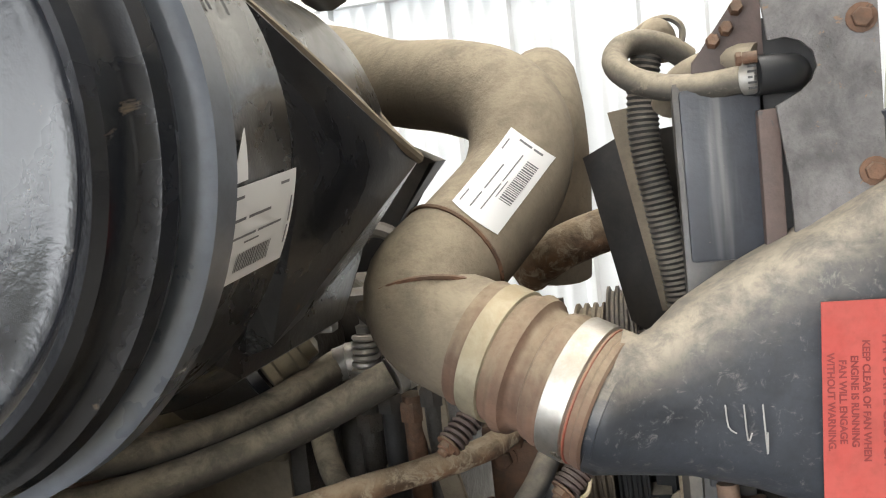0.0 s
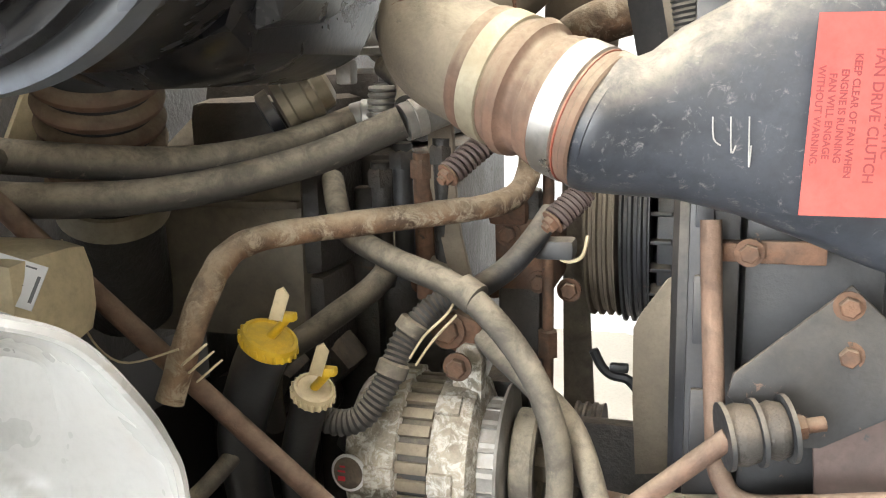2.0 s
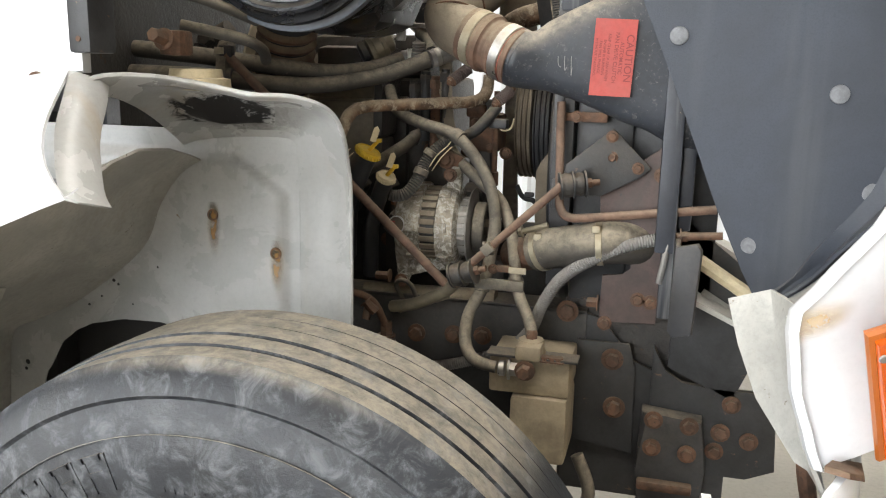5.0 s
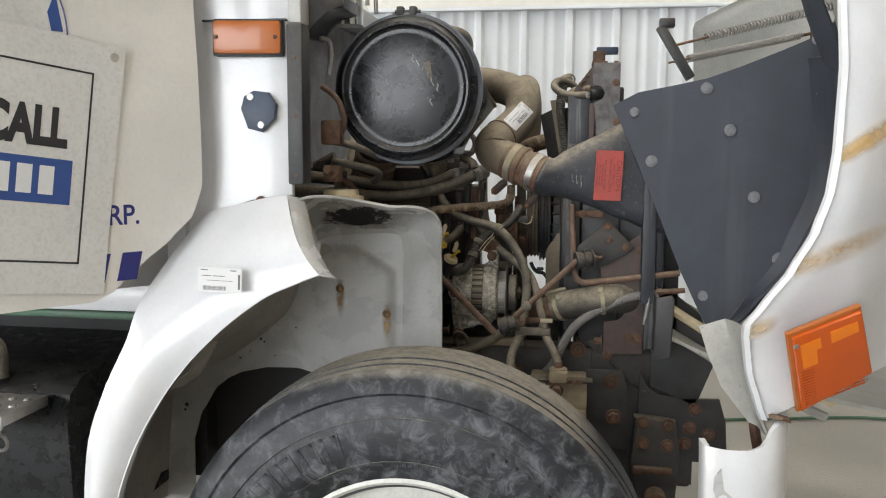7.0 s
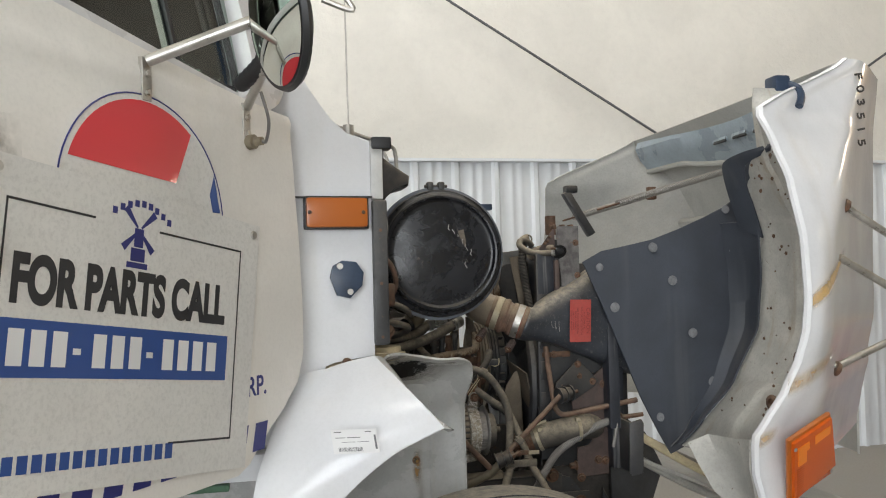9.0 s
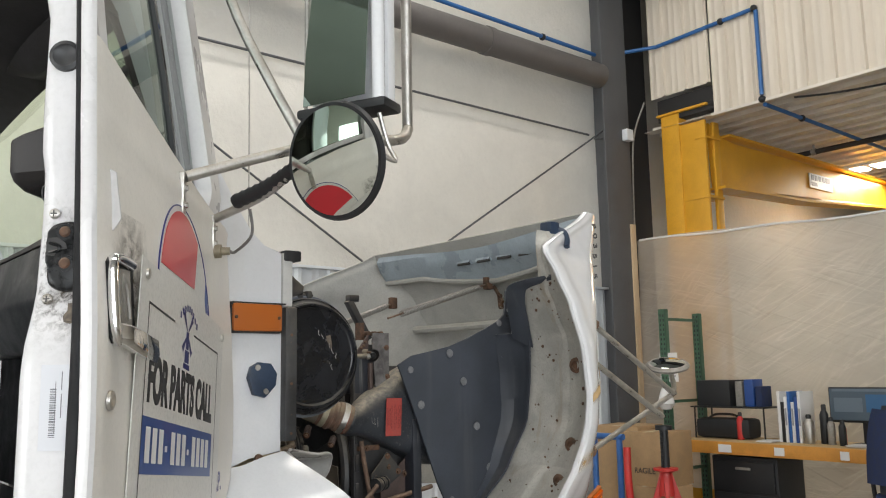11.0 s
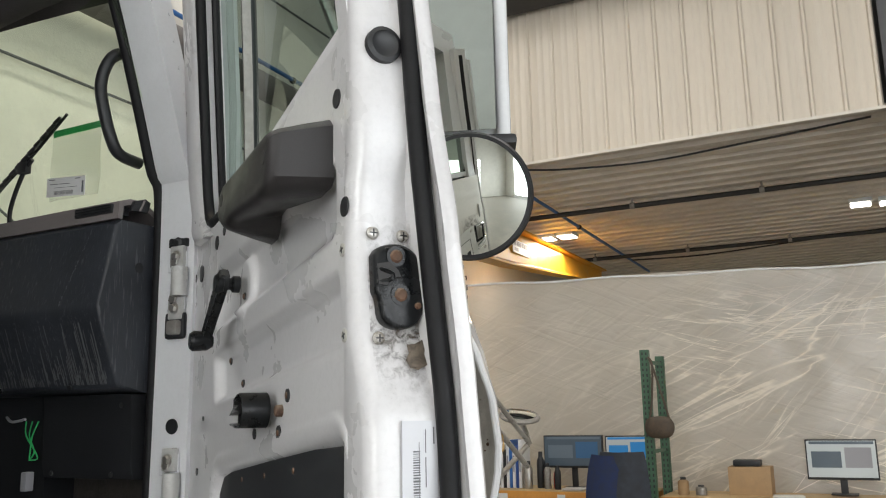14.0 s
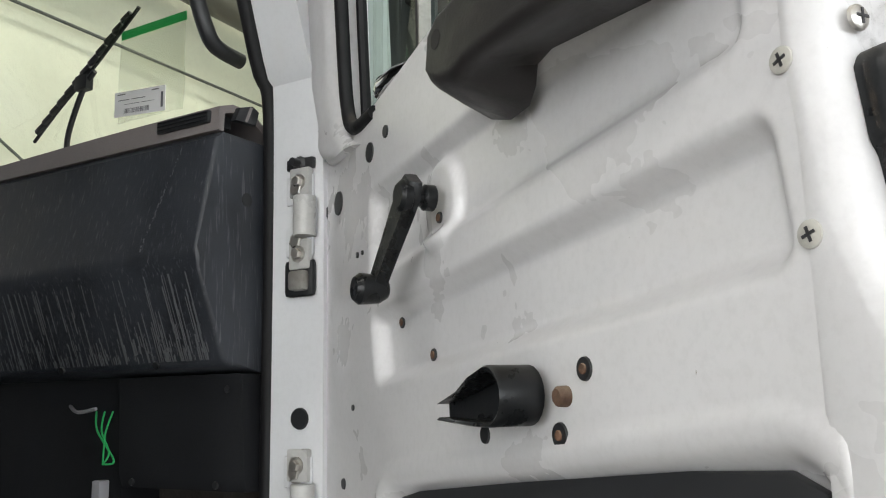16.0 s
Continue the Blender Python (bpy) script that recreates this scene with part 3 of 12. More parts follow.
def crumpled_sheet():
    """Clear plastic film hung as a curtain: milky, with sharp glossy creases and painted glints."""
    m = clear("plastic_curtain", (0.90, 0.88, 0.84), 0.6, 0.26, 0.5, (0.95, 0.90, 0.81))
    nt = m.node_tree
    geo = nt.nodes.new("ShaderNodeNewGeometry")
    height = None
    for scale, turn, squeeze, weight in ((2.6, 0.5, (1, 0.3, 1.6), 0.45), (4.2, -0.35, (1, 0.2, 1.6), 0.3)):
        rot = nt.nodes.new("ShaderNodeVectorRotate")
        rot.rotation_type = "X_AXIS"
        rot.inputs["Angle"].default_value = turn
        nt.links.new(geo.outputs["Position"], rot.inputs["Vector"])
        sc = nt.nodes.new("ShaderNodeVectorMath")
        sc.operation = "MULTIPLY"
        sc.inputs[1].default_value = squeeze
        nt.links.new(rot.outputs[0], sc.inputs[0])
        n = noise_tex(nt, sc.outputs[0], scale, 2.0, 0.5, 1.2)
        off = nt.nodes.new("ShaderNodeMath")
        off.operation = "SUBTRACT"
        off.inputs[1].default_value = 0.5
        nt.links.new(n, off.inputs[0])
        fold = nt.nodes.new("ShaderNodeMath")
        fold.operation = "ABSOLUTE"
        nt.links.new(off.outputs[0], fold.inputs[0])
        k = nt.nodes.new("ShaderNodeMath")
        k.operation = "MULTIPLY_ADD"
        k.inputs[1].default_value = weight
        nt.links.new(fold.outputs[0], k.inputs[0])
        if height is None:
            k.inputs[2].default_value = 0.0
        else:
            nt.links.new(height, k.inputs[2])
        height = k.outputs[0]
    # glints of sharp folds painted as milky lines, most of all low down towards the slack end
    sep = nt.nodes.new("ShaderNodeSeparateXYZ")
    nt.links.new(geo.outputs["Position"], sep.inputs[0])
    slack = nt.nodes.new("ShaderNodeMath")
    slack.operation = "MULTIPLY"
    nt.links.new(ramp(nt, sep.outputs["Y"], 1.0, 0.14, 0.0, 1.3), slack.inputs[0])
    nt.links.new(ramp(nt, sep.outputs["Z"], 1.0, 0.15, 2.3, 2.9), slack.inputs[1])
    gather = slack.outputs[0]
    last = None
    for scale, turn, squeeze, power, shift in ((2.2, 0.45, (1, 0.16, 1.5), 40.0, 11.0), (3.4, -0.25, (1, 0.10, 1.6), 60.0, 23.0), (2.6, 0.85, (1, 0.14, 1.5), 36.0, 37.0), (3.0, 0.04, (1, 0.05, 2.4), 60.0, 51.0)):
        rot = nt.nodes.new("ShaderNodeVectorRotate")
        rot.rotation_type = "X_AXIS"
        rot.inputs["Angle"].default_value = turn
        nt.links.new(geo.outputs["Position"], rot.inputs["Vector"])
        sc = nt.nodes.new("ShaderNodeVectorMath")
        sc.operation = "MULTIPLY"
        sc.inputs[1].default_value = squeeze
        nt.links.new(rot.outputs[0], sc.inputs[0])
        n = noise_tex(nt, sc.outputs[0], scale, 3.0, 0.55, 0.8)
        line = nt.nodes.new("ShaderNodeMath")
        line.operation = "PINGPONG"
        line.inputs[1].default_value = 0.5
        nt.links.new(n, line.inputs[0])
        glint_line = nt.nodes.new("ShaderNodeMath")
        glint_line.operation = "POWER"
        glint_line.inputs[1].default_value = power
        dbl = nt.nodes.new("ShaderNodeMath")
        dbl.operation = "MULTIPLY"
        dbl.inputs[1].default_value = 2.0
        nt.links.new(line.outputs[0], dbl.inputs[0])
        nt.links.new(dbl.outputs[0], glint_line.inputs[0])
        moved = nt.nodes.new("ShaderNodeVectorMath")
        moved.operation = "ADD"
        moved.inputs[1].default_value = (0.0, shift, shift * 0.37)
        nt.links.new(geo.outputs["Position"], moved.inputs[0])
        patch = ramp(nt, noise_tex(nt, moved.outputs[0], 0.5, 3.0, 0.6), 0.04, 0.68, 0.42, 0.62)
        part_way = nt.nodes.new("ShaderNodeMath")
        part_way.operation = "MULTIPLY"
        nt.links.new(glint_line.outputs[0], part_way.inputs[0])
        nt.links.new(patch, part_way.inputs[1])
        k = nt.nodes.new("ShaderNodeMath")
        k.operation = "MULTIPLY"
        nt.links.new(part_way.outputs[0], k.inputs[0])
        nt.links.new(gather, k.inputs[1])
        if last is None:
            last = k.outputs[0]
        else:
            mx = nt.nodes.new("ShaderNodeMath")
            mx.operation = "MAXIMUM"
            nt.links.new(last, mx.inputs[0])
            nt.links.new(k.outputs[0], mx.inputs[1])
            last = mx.outputs[0]
    base = nt.nodes.new("ShaderNodeMath")
    base.operation = "ADD"
    nt.links.new(ramp(nt, noise_tex(nt, geo.outputs["Position"], 0.35, 3.0, 0.55), 0.36, 0.60, 0.35, 0.65), base.inputs[1])
    nt.links.new(last, base.inputs[0])
    for node in list(nt.nodes):
        if node.bl_idname == "ShaderNodeMixShader" and abs(node.inputs[0].default_value - 0.5) < 1e-6 and not node.inputs[0].is_linked and node.outputs[0].links[0].to_node.bl_idname == "ShaderNodeOutputMaterial":
            nt.links.new(base.outputs[0], node.inputs[0])
    b = nt.nodes.new("ShaderNodeBump")
    b.inputs["Strength"].default_value, b.inputs["Distance"].default_value = 1.0, 0.09
    nt.links.new(height, b.inputs["Height"])
    for node in list(nt.nodes):
        if node.bl_idname in ("ShaderNodeBsdfGlossy", "ShaderNodeBsdfDiffuse", "ShaderNodeBsdfTranslucent"):
            nt.links.new(b.outputs[0], node.inputs["Normal"])
    return m


M["sheet"] = crumpled_sheet()


# ---- mesh helpers ----
V = Vector


def thing(name, at, label, category, group="", kind=""):
    ob = new(name)
    ob.empty_display_size = 0.05
    ob.location = at
    return tagged(ob, label, category, group, kind)


def mesh_from(bm, name, material, sharp=38):
    bmesh.ops.recalc_face_normals(bm, faces=bm.faces)
    me = bpy.data.meshes.new(name)
    bm.to_mesh(me)
    bm.free()
    me.materials.append(material)
    me.shade_smooth()
    me.set_sharp_from_angle(angle=radians(sharp))
    return me


SPLIT = set("""board_emblem filler_neck door_number_bar number_bar sidewall_lettering cowl_valve plate_bolt chalk_scribble pump_bolt tank_rib lug_nut marker_screw mount_bolt rivet
stay_bolt bracket_bolt rail_bolt hanger_bolt gear_bolt block_bolt block_rib latch_pivot latch_screw armrest_hole panel_hole panel_screw rust_stud trim_rivet
board_rivet dash_screw door_switch vent_slat tread_stud web_bar emblem_bar print_bar board_border stay_foot worm_clamp hose_buckle loom_tape thin_wire wire washer
fan_hub hanger stiffener mast line_fitting grab_rail sidewall_rib spring_hook scratch duct_mount cab_side connector mirror_stay upright_arm
pivot_collar boom_flange side_channel case_rib stator_fin hood_latch mount_ear badge_bar mat_clip""".split())


def islands(bm):
    """The separate pieces of a mesh, those that touch taken together, each as a mesh of its own."""
    seen, groups = set(), []
    for v in bm.verts:
        if v in seen:
            continue
        stack, found = [v], []
        seen.add(v)
        while stack:
            w = stack.pop()
            found.append(w)
            for e in w.link_edges:
                o = e.other_vert(w)
                if o not in seen:
                    seen.add(o)
                    stack.append(o)
        lo = [min(w.co[i] for w in found) - 0.0015 for i in range(3)]
        hi = [max(w.co[i] for w in found) + 0.0015 for i in range(3)]
        merged = [found, lo, hi]
        keep = []
        for g in groups:
            if all(g[1][i] < merged[2][i] and merged[1][i] < g[2][i] for i in range(3)):
                merged = [merged[0] + g[0], [min(a, b) for a, b in zip(merged[1], g[1])], [max(a, b) for a, b in zip(merged[2], g[2])]]
            else:
                keep.append(g)
        groups = keep + [merged]
    out = []
    for verts, _, _ in groups:
        one = bmesh.new()
        at = {v: one.verts.new(v.co) for v in verts}
        for f in {f for v in verts for f in v.link_faces}:
            one.faces.new([at[v] for v in f.verts])
        out.append(one)
    bm.free()
    return out


def part(name, bm, material, parent, label="", sharp=38):
    if name in SPLIT:
        first, *rest = islands(bm)
        for one in rest:
            single_part(name, one, material, parent, label, sharp)
        bm = first
    return single_part(name, bm, material, parent, label, sharp)


def single_part(name, bm, material, parent, label="", sharp=38):
    ob = new(name, mesh_from(bm, name, M[material] if isinstance(material, str) else material, sharp))
    top = parent
    while top.parent is not None:
        top = top.parent
    ob.parent = parent
    if parent is top:
        ob.matrix_parent_inverse = Matrix.Translation(-top.location)
    return tagged(ob, label)


def solo(name, bm, material, label, category, group="", kind="", sharp=38):
    return tagged(new(name, mesh_from(bm, name, M[material], sharp)), label, category, group, kind)


def box(bm, c, s, bevel=0.0, m=None):
    r = bmesh.ops.create_cube(bm, size=1.0)
    vs = r["verts"]
    bmesh.ops.scale(bm, vec=s, verts=vs)
    if bevel:
        es = list({e for v in vs for e in v.link_edges})
        r = bmesh.ops.bevel(bm, geom=es, offset=bevel, segments=2, profile=0.6, affect="EDGES")
        vs = list({v for f in r["faces"] for v in f.verts} | {v for v in vs if v.is_valid})
    bmesh.ops.transform(bm, matrix=Matrix.Translation(c) @ (m or Matrix.Identity(4)), verts=vs)
    return vs


def span(bm, lo, hi, bevel=0.0):
    return box(bm, [(a + b) / 2 for a, b in zip(lo, hi)], [abs(b - a) for a, b in zip(lo, hi)], bevel)


def frame_of(axis):
    z = V(axis).normalized()
    x = z.orthogonal().normalized()
    return x, z.cross(x), z


def loft(bm, rings, cap=True, closed=False):
    made = [[bm.verts.new(p) for p in ring] for ring in rings]
    pairs = list(zip(made, made[1:])) + ([(made[-1], made[0])] if closed else [])
    for a, b in pairs:
        n = len(a)
        for i in range(n):
            bm.faces.new((a[i], a[(i + 1) % n], b[(i + 1) % n], b[i]))
    if cap and not closed:
        bm.faces.new(made[0][::-1])
        bm.faces.new(made[-1])
    return made


def lathe(bm, origin, axis, profile, n=32, cap=True, start=None):
    """A turned shape: profile rows of (distance along the axis, radius)."""
    x, y, z = frame_of(axis)
    o = V(origin)
    rings = []
    for d, r in profile:
        rings.append([o + z * d + (x * math.cos(2 * math.pi * i / n) + y * math.sin(2 * math.pi * i / n)) * max(r, 1e-4) for i in range(n)])
    return loft(bm, rings, cap)


def cyl(bm, a, b, r, r2=None, n=16):
    a, b = V(a), V(b)
    return lathe(bm, a, b - a, [(0, r), ((b - a).length, r if r2 is None else r2)], n)


def smooth_path(pts, step=6):
    pts = [V(p) for p in pts]
    out = []
    for i in range(len(pts) - 1):
        p0, p1, p2, p3 = pts[max(i - 1, 0)], pts[i], pts[i + 1], pts[min(i + 2, len(pts) - 1)]
        for k in range(step):
            t = k / step
            out.append(0.5 * ((2 * p1) + (p2 - p0) * t + (2 * p0 - 5 * p1 + 4 * p2 - p3) * t * t + (3 * p1 - p0 - 3 * p2 + p3) * t ** 3))
    out.append(pts[-1])
    return out


def tube(bm, pts, r, n=12, step=6, rib=0.0, pitch=0.006, curve=True, wobble=0.0):
    """A hose or pipe through the points; rib and pitch make a corrugated loom."""
    path = smooth_path(pts, step) if curve else [V(p) for p in pts]
    if rib:
        fine, d = [path[0]], 0.0
        for a, b in zip(path, path[1:]):
            seg = (b - a).length
            while d + seg >= pitch / 2:
                a = a + (b - a).normalized() * (pitch / 2 - d)
                seg, d = (b - a).length, 0.0
                fine.append(a)
            d += seg
        path = fine
    rings, x = [], None
    for i, p in enumerate(path):
        z = (path[min(i + 1, len(path) - 1)] - path[max(i - 1, 0)]).normalized()
        x = z.orthogonal().normalized() if x is None else (x - z * x.dot(z)).normalized()
        y = z.cross(x)
        f = len(path) - 1
        rr = r(i / f) if callable(r) else r
        rr += rib * (i % 2)
        if wobble:
            rr *= 1 + wobble * noise.noise(p * 60)
        rings.append([p + (x * math.cos(2 * math.pi * k / n) + y * math.sin(2 * math.pi * k / n)) * rr for k in range(n)])
    loft(bm, rings)


def ring(bm, c, axis, R, r, n=36, k=10):
    x, y, z = frame_of(axis)
    c = V(c)
    rings = []
    for i in range(n):
        a = 2 * math.pi * i / n
        d = x * math.cos(a) + y * math.sin(a)
        rings.append([c + d * (R + r * math.cos(2 * math.pi * j / k)) + z * r * math.sin(2 * math.pi * j / k) for j in range(k)])
    loft(bm, rings, False, True)


def prism(bm, pts, vec, bevel=0.0):
    """A plate: a flat outline swept along vec."""
    a = [bm.verts.new(p) for p in pts]
    b = [bm.verts.new(V(p) + V(vec)) for p in pts]
    n = len(a)
    faces = [bm.faces.new(a[::-1]), bm.faces.new(b)]
    for i in range(n):
        faces.append(bm.faces.new((a[i], a[(i + 1) % n], b[(i + 1) % n], b[i])))
    if bevel:
        es = [e for f in faces[:2] for e in f.edges]
        bmesh.ops.bevel(bm, geom=list(set(es)), offset=bevel, segments=2, profile=0.6, affect="EDGES")


def skin(bm, rows, thick=0.0, closed=False):
    """A sheet through a grid of points."""
    vs = [[bm.verts.new(p) for p in row] for row in rows]
    faces = []
    for a, b in zip(vs, vs[1:]):
        for i in range(len(a) - 1):
            faces.append(bm.faces.new((a[i], a[i + 1], b[i + 1], b[i])))
    if thick:
        bmesh.ops.recalc_face_normals(bm, faces=faces)
        bmesh.ops.solidify(bm, geom=faces, thickness=thick)
    return faces


def hexbolt(bm, c, axis, r, h=None, washer=True):
    c, a = V(c), V(axis).normalized()
    h = h or r * 0.8
    if washer:
        lathe(bm, c, a, [(0, r * 1.45), (r * 0.25, r * 1.45)], 16)
    lathe(bm, c + a * r * 0.2, a, [(0, r), (h * 0.85, r), (h, r * 0.85)], 6)


def coil(bm, a, b, R, r, turns, k=6, per=12):
    a, b = V(a), V(b)
    x, y, z = frame_of(b - a)
    L = (b - a).length
    pts = []
    for i in range(turns * per + 1):
        t = i / (turns * per)
        an = 2 * math.pi * turns * t
        pts.append(a + z * L * t + (x * math.cos(an) + y * math.sin(an)) * R)
    tube(bm, pts, r, k, 1, curve=False)


def lettering(name, text, size, m, material, parent, depth=0.0008, bold=0.0, width=1.0):
    cu = bpy.data.curves.new(name, "FONT")
    cu.body, cu.size, cu.extrude, cu.offset = text, size, depth, bold
    cu.align_x, cu.align_y = "CENTER", "CENTER"
    tmp = new("lettering_tmp", cu)
    bpy.context.view_layer.update()
    me = bpy.data.meshes.new_from_object(tmp.evaluated_get(bpy.context.evaluated_depsgraph_get()))
    bpy.data.objects.remove(tmp)
    me.materials.clear()
    me.materials.append(M[material])
    me.transform(m @ Matrix.Diagonal((width, 1, 1, 1)))
    ob = new(name, me)
    top = parent
    while top.parent is not None:
        top = top.parent
    ob.parent = parent
    if parent is top:
        ob.matrix_parent_inverse = Matrix.Translation(-top.location)
    return ob


def basis(o, x, y):
    """A pose whose x and y run along the given ways."""
    x = V(x).normalized()
    z = x.cross(V(y)).normalized()
    y = z.cross(x)
    return Matrix(((x.x, y.x, z.x, o[0]), (x.y, y.y, z.y, o[1]), (x.z, y.z, z.z, o[2]), (0, 0, 0, 1)))

def lerp_rows(rows, z):
    for (z0, a), (z1, b) in zip(rows, rows[1:]):
        if z <= z1:
            t = max(0.0, min(1.0, (z - z0) / (z1 - z0)))
            t = t * t * (3 - 2 * t) * 0.35 + t * 0.65
            return a + (b - a) * t
    return rows[-1][1]


def slanted(o, x, y):
    """Like basis, but keeps the lean between the two ways."""
    m = basis(o, x, y)
    y = V(y).normalized()
    for k in range(3):
        m[k][1] = y[k]
    return m


# ---- the shop ----
bm = bmesh.new()
span(bm, (-14, -12, -0.2), (22, 6, 0))
solo("floor", bm, "concrete", "worn grey concrete shop floor with darker stains", "floor", kind="structure")


def ribbed_panel(bm, x0, x1, z0, z1, y, pitch=0.333, depth=0.03):
    """Ribbed steel sheet facing -y."""
    prof = []
    x = x0
    while x < x1 - 1e-6:
        prof += [(x, 0), (x + 0.02, -depth), (x + 0.05, -depth), (x + 0.07, 0), (x + 0.15, 0), (x + 0.16, -0.006), (x + 0.18, -0.006), (x + 0.19, 0),
                 (x + 0.23, 0), (x + 0.24, -0.006), (x + 0.26, -0.006), (x + 0.27, 0)]
        x += pitch
    rows = [[V((px, y + d, z)) for px, d in prof] for z in (z0, z1)]
    skin(bm, rows, 0.004)


bm = bmesh.new()
span(bm, (-14, 4.66, 0), (22, 4.9, 8.2))
wall_back = solo("wall_back", bm, "vinyl", "tall back wall faced with white insulation film", "wall", kind="structure")
bm = bmesh.new()
rows = []
for k in range(81):
    x = -8 + 15.0 * k / 80
    row = []
    for j in range(60):
        z = 2.46 + 5.4 * j / 59
        seam = min(abs(z - s) for s in (2.46, 4.41, 6.3))
        vs = abs(((x + 0.2) % 1.52) - 0.76)
        y = 4.60 - 0.03 * min(1.0, seam / 0.35) + 0.012 * noise.noise(V((x * 1.3, z * 1.7, 0.0))) + 0.008 * math.exp(-(vs / 0.04) ** 2)
        row.append(V((x, y + 0.03, z)))
    rows.append(row)
skin(bm, rows, 0.004)
part("insulation", bm, "vinyl", wall_back, "quilted white insulation facing with seams")
bm = bmesh.new()
ribbed_panel(bm, -6.02, 7.0, 0.0, 2.51, 4.57)
wainscot = solo("wall_wainscot", bm, "wall_white", "white ribbed steel wainscot along the shop wall", "wall panel", kind="structure")
bm = bmesh.new()
span(bm, (-6, 4.50, 2.505), (6.4, 4.60, 2.53), 0.004)
part("trim", bm, "wall_white", wainscot)

for name, lo, hi, label in (("wall_left", (-14.2, -12, 0), (-14, 6, 8.2), "plain far end wall of the shop"),
                            ("wall_right", (22, -12, 0), (22.2, 6, 8.2), "plain end wall beyond the mezzanine")):
    bm = bmesh.new()
    span(bm, lo, hi)
    solo(name, bm, "vinyl", label, "wall", kind="structure")
bm = bmesh.new()
span(bm, (-14, -9.2, 0), (-12.2, -9.0, 8.2))
span(bm, (-0.7, -9.2, 0), (22, -9.0, 8.2))
span(bm, (-12.2, -9.2, 4.95), (-0.7, -9.0, 8.2))
solo("wall_front", bm, "vinyl", "front wall with a wide bay door opening", "wall", kind="structure")
bm = bmesh.new()
span(bm, (-13.98, -5.2, 0.02), (-13.9, 2.2, 4.9))
solo("backdrop_end", bm, "daylight", "bright overcast daylight in the end bay door", "backdrop", kind="structure")
bm = bmesh.new()
span(bm, (-14, -10.6, -0.1), (8, -10.5, 7))
solo("backdrop", bm, "daylight", "bright overcast daylight outside the bay door", "backdrop", kind="structure")
bm = bmesh.new()
span(bm, (-14, -9.2, 8.2), (22, 4.9, 8.4))
solo("ceiling", bm, "roof_grey", "high grey insulated shop ceiling", "ceiling", kind="structure")


def high_bay(x, y, sx, sy):
    t = thing("ceiling_light", (x, y, 7.42), "long white high-bay lamp hanging under the roof", "lamp", "high-bay lamps")
    bm = bmesh.new()
    span(bm, (x - sx / 2, y - sy / 2, 7.42), (x + sx / 2, y + sy / 2, 7.52), 0.02)
    part("housing", bm, "wall_white", t)
    bm = bmesh.new()
    span(bm, (x - sx / 2 + 0.05, y - sy / 2 + 0.05, 7.405), (x + sx / 2 - 0.05, y + sy / 2 - 0.05, 7.417))
    part("diffuser", bm, "lamp_cool", t)
    bm = bmesh.new()
    for dx in (-0.4, 0.4):
        cyl(bm, (x + dx * sx, y, 7.5), (x + dx * sx, y, 8.2), 0.008, n=6)
    part("hanger", bm, "dark", t)


for x in (-1.4, 0.6, 2.6):
    high_bay(x, -2.4, 1.3, 0.5)
for x in (-1.3, 1.2, 3.7):
    high_bay(x, 2.4, 1.3, 0.5)
for y in (-2.6, 0.0, 2.6):
    high_bay(-6.0, y, 0.5, 1.3)


# rigid-frame column and rafter
col = thing("steel_column", (6.2, 4.4, 0), "dark grey tapered steel frame column", "column")
bm = bmesh.new()
span(bm, (5.98, 4.28, 0), (6.44, 4.31, 8.1), 0.004)
part("flange", bm, "col", col)
bm = bmesh.new()
span(bm, (6.18, 4.31, 0), (6.22, 4.6, 8.1))
part("web", bm, "col", col)
bm = bmesh.new()
span(bm, (6.44, 4.42, 0), (7.0, 4.46, 8.1))
part("back_plate", bm, "dark", col)
bm = bmesh.new()
span(bm, (6.30, 4.20, 4.30), (6.42, 4.28, 4.44), 0.008)
part("junction_box", bm, "wall_white", col)
bm = bmesh.new()
span(bm, (6.12, -9, 6.30), (6.60, 4.4, 6.34))
span(bm, (6.34, -9, 6.34), (6.38, 4.4, 7.3))
span(bm, (6.12, -9, 7.3), (6.60, 4.4, 7.34))
solo("rafter", bm, "dark", "dark steel rafter across the shop", "beam", kind="structure")

# rods, cables and pipes on the back wall
t = thing("cross_bracing", (3.2, 4.5, 2.4), "thin steel cross-bracing rods on the wall", "brace")
for a, b in (((-1.6, 4.52, 5.14), (4.3, 4.52, 1.63)), ((1.4, 4.50, 1.43), (6.35, 4.42, 4.575)), ((6.4, 4.35, 4.36), (5.95, 4.42, 4.3))):
    bm = bmesh.new()
    cyl(bm, a, b, 0.011, n=8)
    part("rod", bm, "col", t)
bm = bmesh.new()
cyl(bm, (-7, 4.53, 4.42), (5.98, 4.53, 4.38), 0.013, n=8)
cyl(bm, (-7, 4.53, 6.32), (5.98, 4.53, 6.28), 0.013, n=8)
solo("wall_cable", bm, "col", "thin dark cable strung along the wall seam", "cable")
t = thing("vent_pipe", (3, 4.3, 5.05), "large grey ventilation pipe along the wall", "pipe")
bm = bmesh.new()
cyl(bm, (-9, 4.32, 5.06), (5.98, 4.32, 5.06), 0.145, n=24)
part("barrel", bm, "greypipe", t)
for x in (-2.5, 0.8, 4.1):
    bm = bmesh.new()
    cyl(bm, (x, 4.32, 5.06), (x + 0.09, 4.32, 5.06), 0.155, n=24)
    part("coupling", bm, "greypipe", t)
t = thing("air_line", (5, 4.4, 5.4), "blue compressed air pipe with black fittings", "pipe")
